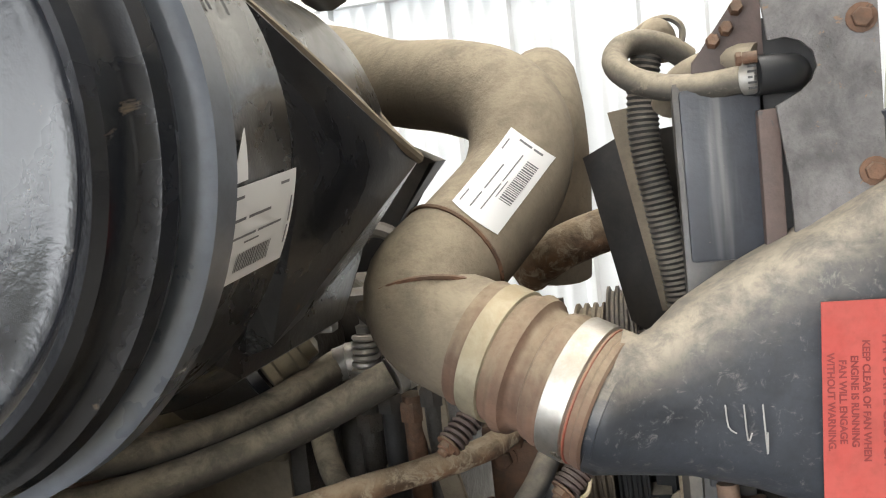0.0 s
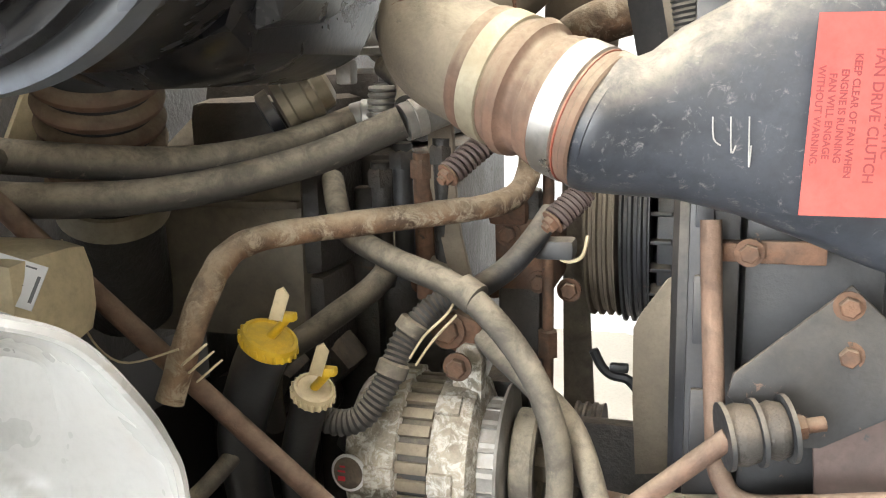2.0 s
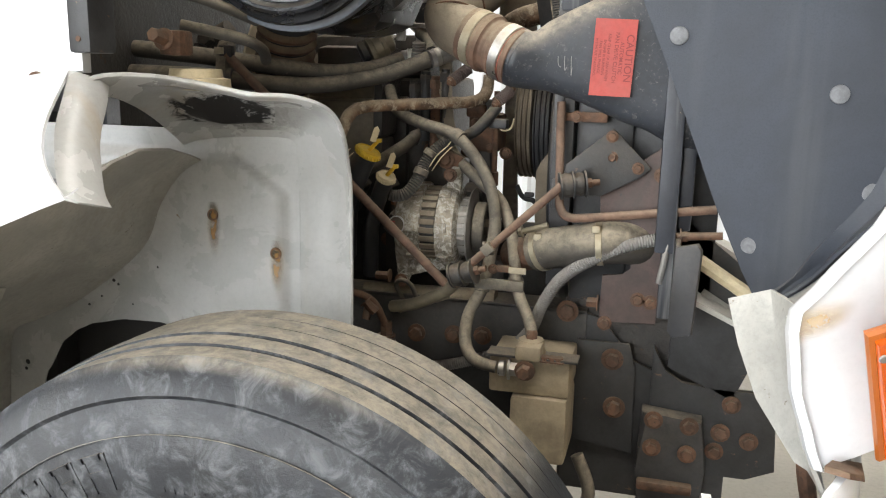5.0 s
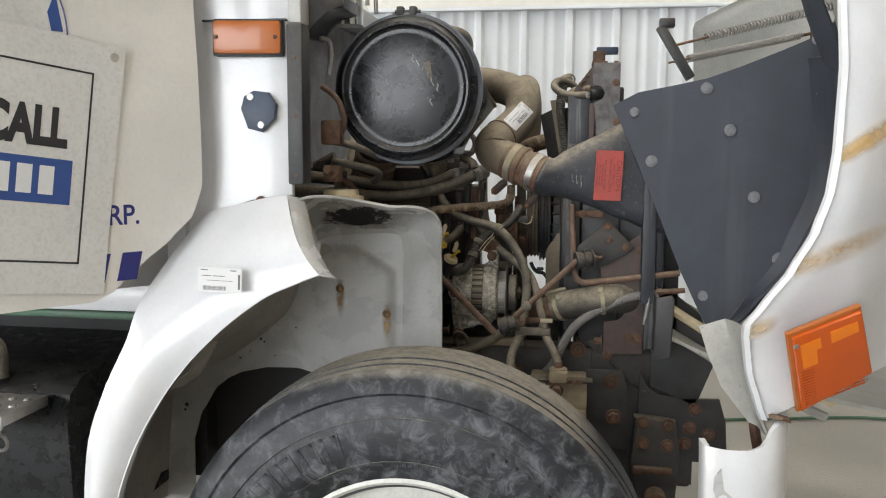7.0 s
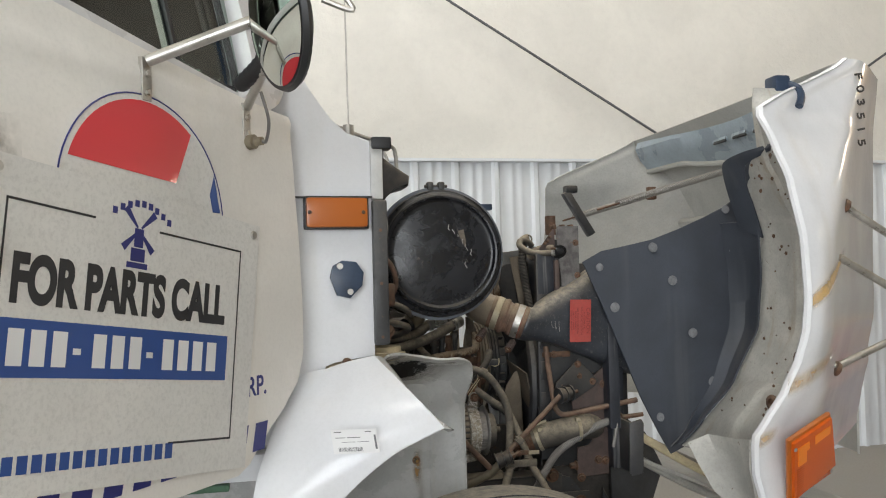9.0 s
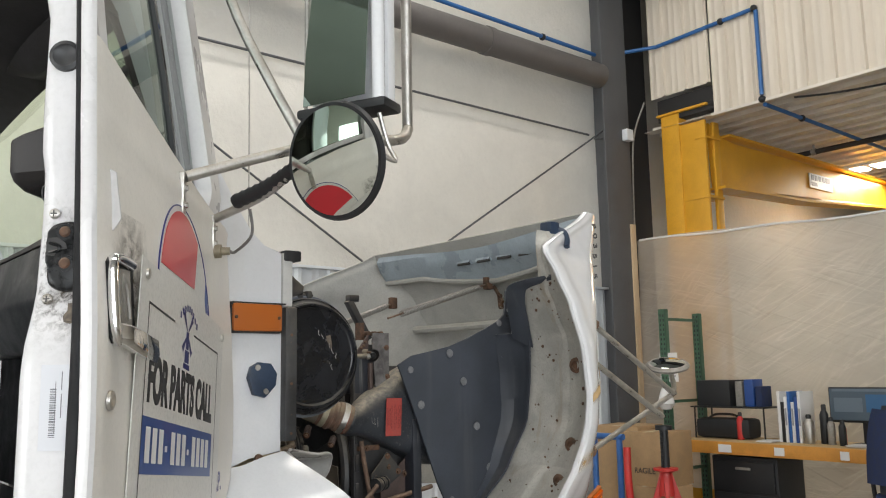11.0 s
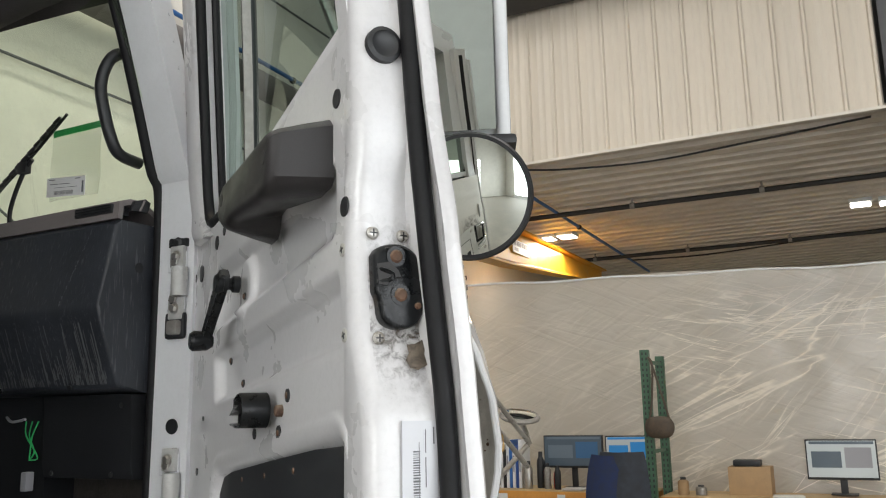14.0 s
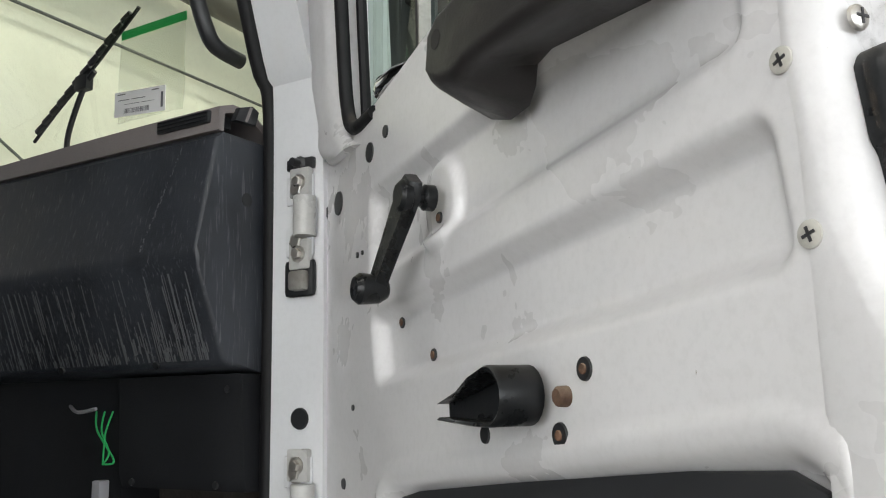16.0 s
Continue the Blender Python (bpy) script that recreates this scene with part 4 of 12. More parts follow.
for a, b in (((-6, 4.42, 5.50), (6.0, 4.40, 5.36)), ((6.44, 4.36, 5.47), (6.70, 4.0, 5.50)), ((6.70, 4.0, 5.50), (6.70, 2.70, 5.53)), ((6.70, 2.66, 5.50), (6.70, 2.66, 4.52)), ((6.75, 2.66, 4.42), (15.1, 2.83, 4.42))):
    bm = bmesh.new()
    cyl(bm, a, b, 0.024, n=12)
    part("pipe", bm, "bluepipe", t)
for c in ((6.70, 2.68, 5.53), (6.70, 2.66, 4.47), (6.70, 3.1, 5.52), (5.1, 4.41, 5.37), (7.6, 2.68, 4.42), (10.2, 2.73, 4.42)):
    bm = bmesh.new()
    bmesh.ops.create_icosphere(bm, subdivisions=2, radius=0.042, matrix=Matrix.Translation(c))
    part("fitting", bm, "trim", t)

# mezzanine: ribbed front wall, deck underside with lamps, pipes
bm = bmesh.new()


def ribs_y(bm, x, y0, y1, z0, z1, pitch=0.305):
    prof, y = [], y0
    while y < y1 - 1e-6:
        prof += [(y, 0), (y + 0.015, -0.034), (y + 0.035, -0.034), (y + 0.05, 0), (y + 0.12, 0), (y + 0.127, -0.005), (y + 0.143, -0.005), (y + 0.15, 0),
                 (y + 0.20, 0), (y + 0.207, -0.005), (y + 0.223, -0.005), (y + 0.23, 0)]
        y += pitch
    skin(bm, [[V((x + d, py, z)) for py, d in prof] for z in (z0, z1)], 0.004)


ribs_y(bm, 6.75, -1.52, 3.30, 4.47, 6.9)
ribs_y(bm, 6.75, 3.31, 4.14, 4.86, 6.9)
mezz = solo("wall_mezzanine", bm, "cream_steel", "cream ribbed steel wall of the mezzanine", "wall", kind="structure")
bm = bmesh.new()
span(bm, (6.70, -1.55, 4.44), (6.76, 3.30, 4.475), 0.004)
part("trim", bm, "deck", mezz)
bm = bmesh.new()
rows = []
x = 6.78
prof = []
while x < 21.9:
    prof += [(x, 4.485), (x + 0.15, 4.485), (x + 0.175, 4.575), (x + 0.293, 4.575)]
    x += 0.318
skin(bm, [[V((px, y, pz)) for px, pz in prof] for y in (-6.5, 4.3)], 0.004)
solo("ceiling_mezzanine", bm, "deck", "corrugated galvanised deck under the mezzanine", "ceiling", kind="structure")
bm = bmesh.new()
span(bm, (6.66, -1.95, 0), (6.94, -1.56, 8.1), 0.01)
solo("steel_post", bm, "col", "grey-brown steel post at the mezzanine end", "column")
bm = bmesh.new()
tube(bm, [(6.9, 3.75, 4.7), (6.9, 3.5, 4.65), (6.85, 3.2, 4.62)], 0.09, 10)
span(bm, (6.80, 3.2, 4.56), (7.2, 4.1, 4.84))
solo("torn_insulation", bm, "dark", "dark gap with torn edge above the crane", "opening", kind="structure")
for x, name in ((9.1, "sprinkler_pipe"), (12.9, "sprinkler_pipe")):
    t = thing(name, (x, 1, 4.38), "dark sprinkler pipe under the mezzanine deck", "pipe", "sprinkler pipes")
    bm = bmesh.new()
    cyl(bm, (x, 3.9, 4.38), (x + 0.1, -6, 4.38), 0.036, n=10)
    part("barrel", bm, "dark", t)
    for k in range(4):
        bm = bmesh.new()
        y = 3.3 - 1.7 * k
        cyl(bm, (x, y, 4.38), (x, y, 4.5), 0.014, n=6)
        cyl(bm, (x, y - 0.03, 4.38), (x, y + 0.03, 4.38), 0.046, n=10)
        part("hanger", bm, "zinc", t)
bm = bmesh.new()
tube(bm, [(6.9, 2.4, 4.46), (7.1, 1.9, 4.44), (7.3, 0.9, 4.44), (7.15, -0.3, 4.45), (7.0, -1.4, 4.47)], 0.012, 6)
solo("deck_cable", bm, "dark", "loose black cable clipped under the deck", "cable", "deck cables")
bm = bmesh.new()
tube(bm, [(13.6, 2.8, 4.42), (13.9, 1.5, 4.44), (13.4, -0.2, 4.43), (13.0, -2.0, 4.45)], 0.014, 6)
solo("deck_cable", bm, "dark", "loose black cable clipped under the deck", "cable", "deck cables")


def deck_lamp(x, y):
    t = thing("deck_light", (x, y, 4.4), "square bright lamp under the mezzanine deck", "lamp", "deck lamps")
    bm = bmesh.new()
    span(bm, (x - 0.17, y - 0.15, 4.43), (x + 0.17, y + 0.15, 4.50), 0.01)
    part("housing", bm, "wall_white", t)
    bm = bmesh.new()
    span(bm, (x - 0.15, y - 0.13, 4.418), (x + 0.15, y + 0.13, 4.428))
    part("diffuser", bm, "lamp", t)


for x, y in ((10.87, 3.52), (10.85, 3.15), (10.95, -1.22), (11.05, -1.60)):
    deck_lamp(x, y)

# plastic curtain and its stud
bm = bmesh.new()
rows = []
for k in range(91):
    y = 4.3 - 8.5 * k / 90
    row = []
    top = 3.10 - 0.035 * (4.3 - y) + 0.02 * math.sin(y * 2.3)
    for j in range(31):
        z = top + (0.25 - top) * j / 30
        row.append(V((6.5 + 0.03 * noise.noise(V((y * 1.7, z * 1.1, 3.0))) + 0.012 * noise.noise(V((y * 5, z * 4, 1.0))), y, z)))
    rows.append(row)
skin(bm, rows)
curtain = solo("plastic_curtain", bm, "sheet", "wrinkled clear plastic sheet hung as a curtain", "curtain")
bm = bmesh.new()
tube(bm, [(6.49, 4.25 - 0.28 * k, 3.09 - 0.035 * (0.05 + 0.28 * k) + 0.01 * math.sin(k * 1.3)) for k in range(31)], 0.012, 6, 2)
part("hem", bm, "sticker", curtain)
bm = bmesh.new()
span(bm, (6.36, 4.26, 0), (6.45, 4.36, 3.28), 0.004)
solo("timber_stud", bm, "stud", "raw pine stud holding the plastic curtain", "post")

# jib crane
t = thing("jib_crane", (6.95, 3.75, 0), "yellow steel jib crane with a long boom", "crane")
bm = bmesh.new()
span(bm, (6.78, 3.80, 0), (7.1, 4.05, 4.62), 0.006)
part("mast", bm, "crane", t)
bm = bmesh.new()
span(bm, (6.80, 3.46, 0), (6.84, 3.80, 4.46), 0.004)
part("mast_web", bm, "crane", t)
bm = bmesh.new()
span(bm, (6.98, 3.46, 0), (7.1, 3.50, 4.46), 0.004)
part("mast_flange", bm, "crane", t)
bm = bmesh.new()
span(bm, (6.76, 3.40, 4.62), (7.14, 4.1, 4.65), 0.004)
part("cap_plate", bm, "crane", t)
bm = bmesh.new()
span(bm, (6.79, 3.44, 3.52), (7.1, 3.84, 3.55), 0.003)
span(bm, (6.79, 3.44, 4.24), (7.1, 3.60, 4.26), 0.003)
part("stiffener", bm, "crane", t)
bm = bmesh.new()
prism(bm, [(6.95, 3.50, 4.45), (7.25, 3.50, 4.30), (7.5, 3.49, 4.27), (13.6, 3.40, 4.25), (13.6, 3.40, 4.05), (9.0, 3.46, 3.72), (7.0, 3.50, 3.66)], (0, 0.04, 0))
part("boom_web", bm, "crane", t)
bm = bmesh.new()
prism(bm, [(7.2, 3.38, 4.30), (13.6, 3.30, 4.25), (13.6, 3.52, 4.25), (7.2, 3.64, 4.30)], (0, 0, 0.03))
prism(bm, [(7.0, 3.36, 3.64), (9.0, 3.34, 3.69), (13.6, 3.30, 4.02), (13.6, 3.52, 4.02), (9.0, 3.58, 3.69), (7.0, 3.64, 3.64)], (0, 0, 0.03))
part("boom_flange", bm, "crane", t)
bm = bmesh.new()
span(bm, (9.2, 3.44, 3.94), (9.85, 3.45, 4.14))
plate = part("nameplate", bm, "sticker", t)
bm = bmesh.new()
for k, (a, b) in enumerate(((9.25, 9.32), (9.35, 9.42), (9.45, 9.52), (9.55, 9.62), (9.65, 9.78))):
    span(bm, (a, 3.436, 4.05), (b, 3.442, 4.12))
span(bm, (9.25, 3.436, 3.97), (9.40, 3.442, 4.02))
part("print_bar", bm, "grey_ink", plate)
bm = bmesh.new()
tube(bm, [(6.6, 4.15, 4.8), (6.5, 4.25, 4.4), (6.5, 4.3, 3.9), (6.5, 4.32, 2.9), (6.5, 4.32, 0.1)], 0.012, 8)
solo("conduit", bm, "zinc", "thin grey conduit running down the column", "pipe")


# workbenches in rack frames
def rack_frame(x0, x1, y, top, sway=0.0):
    t = thing("rack_upright", (x0, y, 0), "green punched steel rack frame", "rack", "rack frames")
    for x in (x0, x1):
        bm = bmesh.new()
        h = top - (0.03 if x == x1 else 0)
        span(bm, (x - 0.03, y - 0.005, 0), (x - 0.026, y + 0.075, h))
        span(bm, (x - 0.03, y - 0.005, 0), (x + 0.03, y - 0.001, h))
        span(bm, (x - 0.03, y + 0.072, 0), (x + 0.03, y + 0.076, h))
        part("post", bm, "green", t)
        bm = bmesh.new()
        z = 0.1
        while z < h - 0.03:
            for yy in (y + 0.016, y + 0.052):
                span(bm, (x - 0.0312, yy - 0.007, z), (x - 0.0262, yy + 0.007, z + 0.026))
            z += 0.05
        tagged(part("slot", bm, "dark", t), kind="stuff")
    for z in (0.5, 1.2, top - 0.12):
        bm = bmesh.new()
        span(bm, (x0 + 0.03, y + 0.02, z), (x1 - 0.03, y + 0.05, z + 0.03))
        part("brace", bm, "green", t)
    return t


rack_frame(5.72, 6.32, 0.70, 2.15)
rack_frame(5.75, 6.36, 3.40, 2.18)


def bench(y0, y1, z, tags):
    t = thing("workbench", (6.1, (y0 + y1) / 2, 0), "rack-built workbench with an orange beam front", "workbench", "workbenches")
    bm = bmesh.new()
    span(bm, (5.78, y0, z - 0.125), (5.83, y1, z - 0.005), 0.006)
    part("front_beam", bm, "orange", t)
    bm = bmesh.new()
    span(bm, (6.38, y0, z - 0.125), (6.43, y1, z - 0.005), 0.006)
    part("rear_beam", bm, "orange", t)
    bm = bmesh.new()
    span(bm, (5.80, y0, z - 0.018), (6.42, y1, z), 0.003)
    part("worktop", bm, "wood", t)
    for ty, tw, bars in tags:
        bm = bmesh.new()
        span(bm, (5.775, ty, z - 0.105), (5.779, ty + tw, z - 0.03))
        tag = part("tag", bm, "sticker", t)
        if bars:
            bm = bmesh.new()
            k = ty + 0.03
            while k < ty + tw - 0.03:
                w = 0.004 + 0.01 * random.random()
                span(bm, (5.771, k, z - 0.1), (5.7755, k + w, z - 0.058))
                k += w + 0.006
            span(bm, (5.771, ty + 0.04, z - 0.05), (5.7755, ty + tw - 0.06, z - 0.036))
            part("barcode", bm, "ink", tag)
    return t


bench(0.80, 3.38, 0.84, ((2.75, 0.14, False), (2.2, 0.1, False), (1.6, 0.08, False)))
bench(-2.0, 0.69, 0.82, ((0.0, 0.34, True), (0.5, 0.12, False), (-0.45, 0.1, False)))


def carton(c, s, label, name="cardboard_box", rz=0.0, flap=True):
    t = thing(name, (c[0], c[1], c[2]), label, "box")
    m = Matrix.Translation(c) @ Euler((0, 0, radians(rz))).to_matrix().to_4x4()
    bm = bmesh.new()
    box(bm, (0, 0, s[2] / 2), s, 0.004)
    bmesh.ops.transform(bm, matrix=m, verts=bm.verts)
    part("carton", bm, "card", t)
    if flap:
        bm = bmesh.new()
        box(bm, (0, 0, s[2] + 0.0015), (s[0] * 1.0, 0.05, 0.002))
        bmesh.ops.transform(bm, matrix=m, verts=bm.verts)
        part("tape", bm, "cream", t)
    return t


def bottle(c, r, h, material, label, cap="trim", name="spray_can"):
    t = thing(name, c, label, "can" if name == "spray_can" else "bottle")
    bm = bmesh.new()
    lathe(bm, c, (0, 0, 1), [(0, r * 0.94), (h * 0.02, r), (h * 0.74, r), (h * 0.82, r * 0.7), (h * 0.86, r * 0.5)], 18)
    part("body", bm, material, t)
    bm = bmesh.new()
    lathe(bm, (c[0], c[1], c[2] + h * 0.855), (0, 0, 1), [(0, r * 0.56), (h * 0.12, r * 0.54), (h * 0.145, r * 0.4)], 14)
    part("cap", bm, cap, t)


def monitor(y0, y1, z0, z1, x, mats, yaw=0.0):
    t = thing("monitor", (x, (y0 + y1) / 2, 0.83), "black-framed desk monitor showing a lit screen", "monitor", "monitors")
    yc = (y0 + y1) / 2
    rot = Matrix.Translation((x, yc, 0)) @ Euler((0, 0, radians(yaw))).to_matrix().to_4x4() @ Matrix.Translation((-x, -yc, 0))
    bm = bmesh.new()
    span(bm, (x, y0, z0), (x + 0.035, y1, z1), 0.006)
    bmesh.ops.transform(bm, matrix=rot, verts=bm.verts)
    part("housing", bm, "trim", t)
    bm = bmesh.new()
    span(bm, (x - 0.004, y0 + 0.012, z0 + 0.022), (x - 0.001, y1 - 0.012, z1 - 0.012))
    bmesh.ops.transform(bm, matrix=rot, verts=bm.verts)
    sc = part("screen", bm, mats[0], t)
    for k, (a, b, c, d) in enumerate(((0.08, 0.5, 0.3, 0.7), (0.55, 0.92, 0.3, 0.8), (0.06, 0.96, 0.88, 0.95))):
        bm = bmesh.new()
        span(bm, (x - 0.0056, y0 + (y1 - y0) * (1 - b), z0 + (z1 - z0) * c), (x - 0.0046, y0 + (y1 - y0) * (1 - a), z0 + (z1 - z0) * d))
        bmesh.ops.transform(bm, matrix=rot, verts=bm.verts)
        part("window_panel", bm, mats[1 + k % (len(mats) - 1)], sc)
    bm = bmesh.new()
    span(bm, (x + 0.03, yc - 0.03, 0.84), (x + 0.055, yc + 0.03, z0 + 0.1), 0.004)
    part("stand", bm, "trim", t)
    bm = bmesh.new()
    span(bm, (x - 0.03, yc - 0.11, 0.83), (x + 0.13, yc + 0.11, 0.842), 0.004)
    part("foot", bm, "trim", t)


monitor(1.35, 1.98, 1.03, 1.355, 6.26, ("screen", "screen_dim", "screen_blue_dim"))
monitor(0.86, 1.31, 1.04, 1.35, 6.24, ("screen_pale", "screen_blue"), 8)
monitor(-1.12, -0.54, 0.96, 1.31, 6.20, ("screen_pale", "screen", "grey_ink"))
carton((6.2, -0.06, 0.82), (0.25, 0.37, 0.25), "small brown cardboard box on the bench", flap=True)
bm = bmesh.new()
span(bm, (6.1, -0.16, 1.075), (6.26, 0.08, 1.13), 0.012)
solo("black_pouch", bm, "trim", "flat black pouch lying on a carton", "pouch")
bottle((6.05, 2.80, 0.84), 0.034, 0.27, "redpaint", "red spray can with a dark cap on the bench")
bottle((6.0, 2.06, 0.84), 0.045, 0.27, "steel", "steel vacuum flask on the bench", name="flask")
bottle((6.02, 1.86, 0.84), 0.035, 0.25, "zinc", "slim grey spray can on the bench")
bottle((5.98, 1.74, 0.84), 0.032, 0.23, "trim", "black spray can on the bench")
bottle((6.1, 1.96, 0.84), 0.04, 0.36, "trim", "tall black pump bottle on the bench", name="bottle")
bottle((6.0, 0.52, 0.82), 0.05, 0.16, "card", "small brown jar on the bench", name="jar")
bottle((6.0, 0.36, 0.82), 0.05, 0.09, "zinc", "low silver tin on the bench", name="tin")
bottle((6.12, 1.80, 0.84), 0.03, 0.20, "redpaint", "dark red bottle on the bench", name="bottle")
for k in range(7):
    bm = bmesh.new()
    y = 2.14 + 0.034 * k
    span(bm, (6.02, y, 0.84), (6.28, y + 0.03, 0.84 + 0.48 - 0.05 * (k % 3)), 0.004)
    b = solo("binder", bm, ("sticker", "blue_ink", "sticker", "bluepaint", "sticker", "trim", "sticker")[k], ("white", "blue", "white", "blue", "white", "black", "white")[k] + " ring binder standing on the bench", "binder", "binders")
    if k in (0, 2, 4):
        bm = bmesh.new()
        span(bm, (6.016, y + 0.007, 1.0), (6.019, y + 0.023, 1.16))
        part("spine_label", bm, "grey_ink", b)
# little shelf with boxes, sander case and a tool bag
t = thing("desk_shelf", (6.15, 2.95, 0.84), "black wire shelf standing on the bench", "shelf")
bm = bmesh.new()
span(bm, (6.0, 2.5, 1.15), (6.36, 3.34, 1.165), 0.003)
part("board", bm, "trim", t)
for y in (2.52, 3.30):
    for x in (6.02, 6.33):
        bm = bmesh.new()
        cyl(bm, (x, y, 0.84), (x, y, 1.155), 0.009, n=8)
        part("leg", bm, "trim", t)
bm = bmesh.new()
span(bm, (6.02, 2.88, 1.166), (6.34, 3.26, 1.43), 0.01)
solo("black_case", bm, "trim", "square black plastic case on the shelf", "case")
for k, (c, y, w, h) in enumerate((("blue_ink", 2.64, 0.1, 0.27), ("zinc", 2.76, 0.08, 0.25), ("navy", 2.55, 0.07, 0.2))):
    bm = bmesh.new()
    span(bm, (6.06, y, 1.166), (6.25, y + w, 1.166 + h), 0.01)
    solo("carton_pack", bm, c, "small upright " + ("blue", "grey", "navy")[k] + " pack on the shelf", "pack", "packs on the shelf")
bm = bmesh.new()
box(bm, (6.15, 3.0, 0.945), (0.24, 0.62, 0.20), 0.05)
tb = solo("tool_bag", bm, "trim", "low black tool bag under the shelf", "bag")
bm = bmesh.new()
tube(bm, [(6.1, 2.8, 1.03), (6.1, 2.9, 1.08), (6.1, 3.1, 1.08), (6.1, 3.2, 1.03)], 0.012, 8)
part("handle", bm, "trim", tb)
for y, s in ((1.56, 0.2), (2.45, 0.16), (-0.4, 0.25)):
    t = thing("paper_stack", (5.95, y, 0.843 - (0.02 if y < 0 else 0)), "loose stack of white papers on the bench", "paper", "paper stacks")
    for j in range(5):
        bm = bmesh.new()
        box(bm, (5.95 + 0.01 * random.random(), y + 0.01 * random.random(), 0.8445 + 0.003 * j - (0.02 if y < 0 else 0)), (0.2, s, 0.0024), 0, Euler((0, 0, 0.2 * random.random())).to_matrix().to_4x4())
        part("sheet", bm, "sticker", t)
# cabinet below the bench
t = thing("file_cabinet", (5.95, 2.68, 0), "black steel drawer cabinet under the bench", "cabinet")
bm = bmesh.new()
span(bm, (5.87, 2.33, 0), (6.35, 3.03, 0.69), 0.008)
part("body", bm, "trim", t)
for z in (0.06, 0.37):
    bm = bmesh.new()
    span(bm, (5.852, 2.36, z), (5.87, 3.0, z + 0.28), 0.004)
    d = part("drawer", bm, "trim", t)
    bm = bmesh.new()
    span(bm, (5.838, 2.6, z + 0.2), (5.851, 2.76, z + 0.225), 0.003)
    part("handle", bm, "zinc", d)

# office chair with a jacket
t = thing("office_chair", (5.3, 0.95, 0), "blue office chair with a dark jacket over its back", "chair")
bm = bmesh.new()
rows = []
for i in range(13):
    z = 0.62 + 0.58 * i / 12
    w = 0.27 * (1 - 0.25 * (i / 12) ** 3)
    rows.append([V((5.24 + 0.10 * (y / 0.27) ** 2 + 0.05 * i / 12, 0.95 + y * w / 0.27, z)) for y in [-0.27 + 0.54 * k / 10 for k in range(11)]])
skin(bm, rows, 0.05)
part("backrest", bm, "navy", t)
bm = bmesh.new()
rows = []
for i in range(15):
    z = 0.55 + 0.685 * i / 14
    w = 0.24 * (1 - 0.22 * (i / 14) ** 4)
    rows.append([V((5.20 + 0.09 * (y / 0.24) ** 2 + 0.05 * i / 14 + 0.012 * noise.noise(V((y * 14, z * 5, 0))), 0.90 + y * w / 0.24, z)) for y in [-0.24 + 0.48 * k / 14 for k in range(15)]])
skin(bm, rows, 0.012)
part("jacket", bm, "jacket", t, "dark grey jacket hung over the chair back")
bm = bmesh.new()
span(bm, (5.3, 0.7, 0.47), (5.8, 1.2, 0.55), 0.03)
part("seat", bm, "navy", t)
bm = bmesh.new()
cyl(bm, (5.55, 0.95, 0.1), (5.55, 0.95, 0.48), 0.03, n=12)
part("column", bm, "trim", t)
for k in range(5):
    a = 2 * math.pi * k / 5
    bm = bmesh.new()
    tube(bm, [(5.55, 0.95, 0.12), (5.55 + 0.28 * math.cos(a), 0.95 + 0.28 * math.sin(a), 0.06)], 0.02, 8, 1)
    lathe(bm, (5.55 + 0.28 * math.cos(a), 0.93 + 0.28 * math.sin(a), 0.03), (0, 1, 0), [(0, 0.03), (0.04, 0.03)], 12)
    part("leg", bm, "trim", t)
for y in (0.66, 1.24):
    bm = bmesh.new()
    tube(bm, [(5.4, y, 0.5), (5.38, y, 0.70), (5.5, y, 0.74), (5.7, y, 0.74)], 0.018, 8)
    part("armrest", bm, "trim", t)

# shoulder bag hung from the rack
t = thing("shoulder_bag", (5.66, 0.62, 1.34), "brown leather bag hanging on the rack frame", "bag")
bm = bmesh.new()
rings = []
for i in range(9):
    a = math.pi * i / 8
    z = 1.44 - 0.10 * math.cos(a)
    w = 0.125 * math.sin(a) ** 0.6 + 0.01
    rings.append([V((5.64 + 0.045 * math.sin(2 * math.pi * k / 14) * math.sin(a) ** 0.5, 0.62 + w * math.cos(2 * math.pi * k / 14), z)) for k in range(14)])
loft(bm, rings)
part("pouch", bm, "leather", t)
bm = bmesh.new()
for y in (0.52, 0.72):
    tube(bm, [(5.66, y, 1.46), (5.665, y * 0.5 + 0.32, 1.7), (5.67, 0.66, 2.0), (5.69, 0.70, 2.08)], 0.01, 6)
part("strap", bm, "leather", t)

# jack stand, red and blue tools, tall cartons by the column
t = thing("jack_stand", (4.66, 2.71, 0), "red jack stand with a black ratchet post", "jack stand")
bm = bmesh.new()
cyl(bm, (4.66, 2.71, 0.45), (4.66, 2.71, 1.05), 0.038, n=14)
cyl(bm, (4.66, 2.71, 1.02), (4.66, 2.71, 1.06), 0.075, n=14)
part("post", bm, "trim", t)
bm = bmesh.new()
for k in range(8):
    span(bm, (4.61, 2.70, 0.70 + 0.04 * k), (4.63, 2.72, 0.72 + 0.04 * k))
part("ratchet_teeth", bm, "trim", t)
bm = bmesh.new()
lathe(bm, (4.66, 2.71, 0.45), (0, 0, 1), [(0, 0.07), (0.2, 0.055), (0.22, 0.11), (0.24, 0.11), (0.245, 0.04)], 16)
part("collar", bm, "redpaint", t)
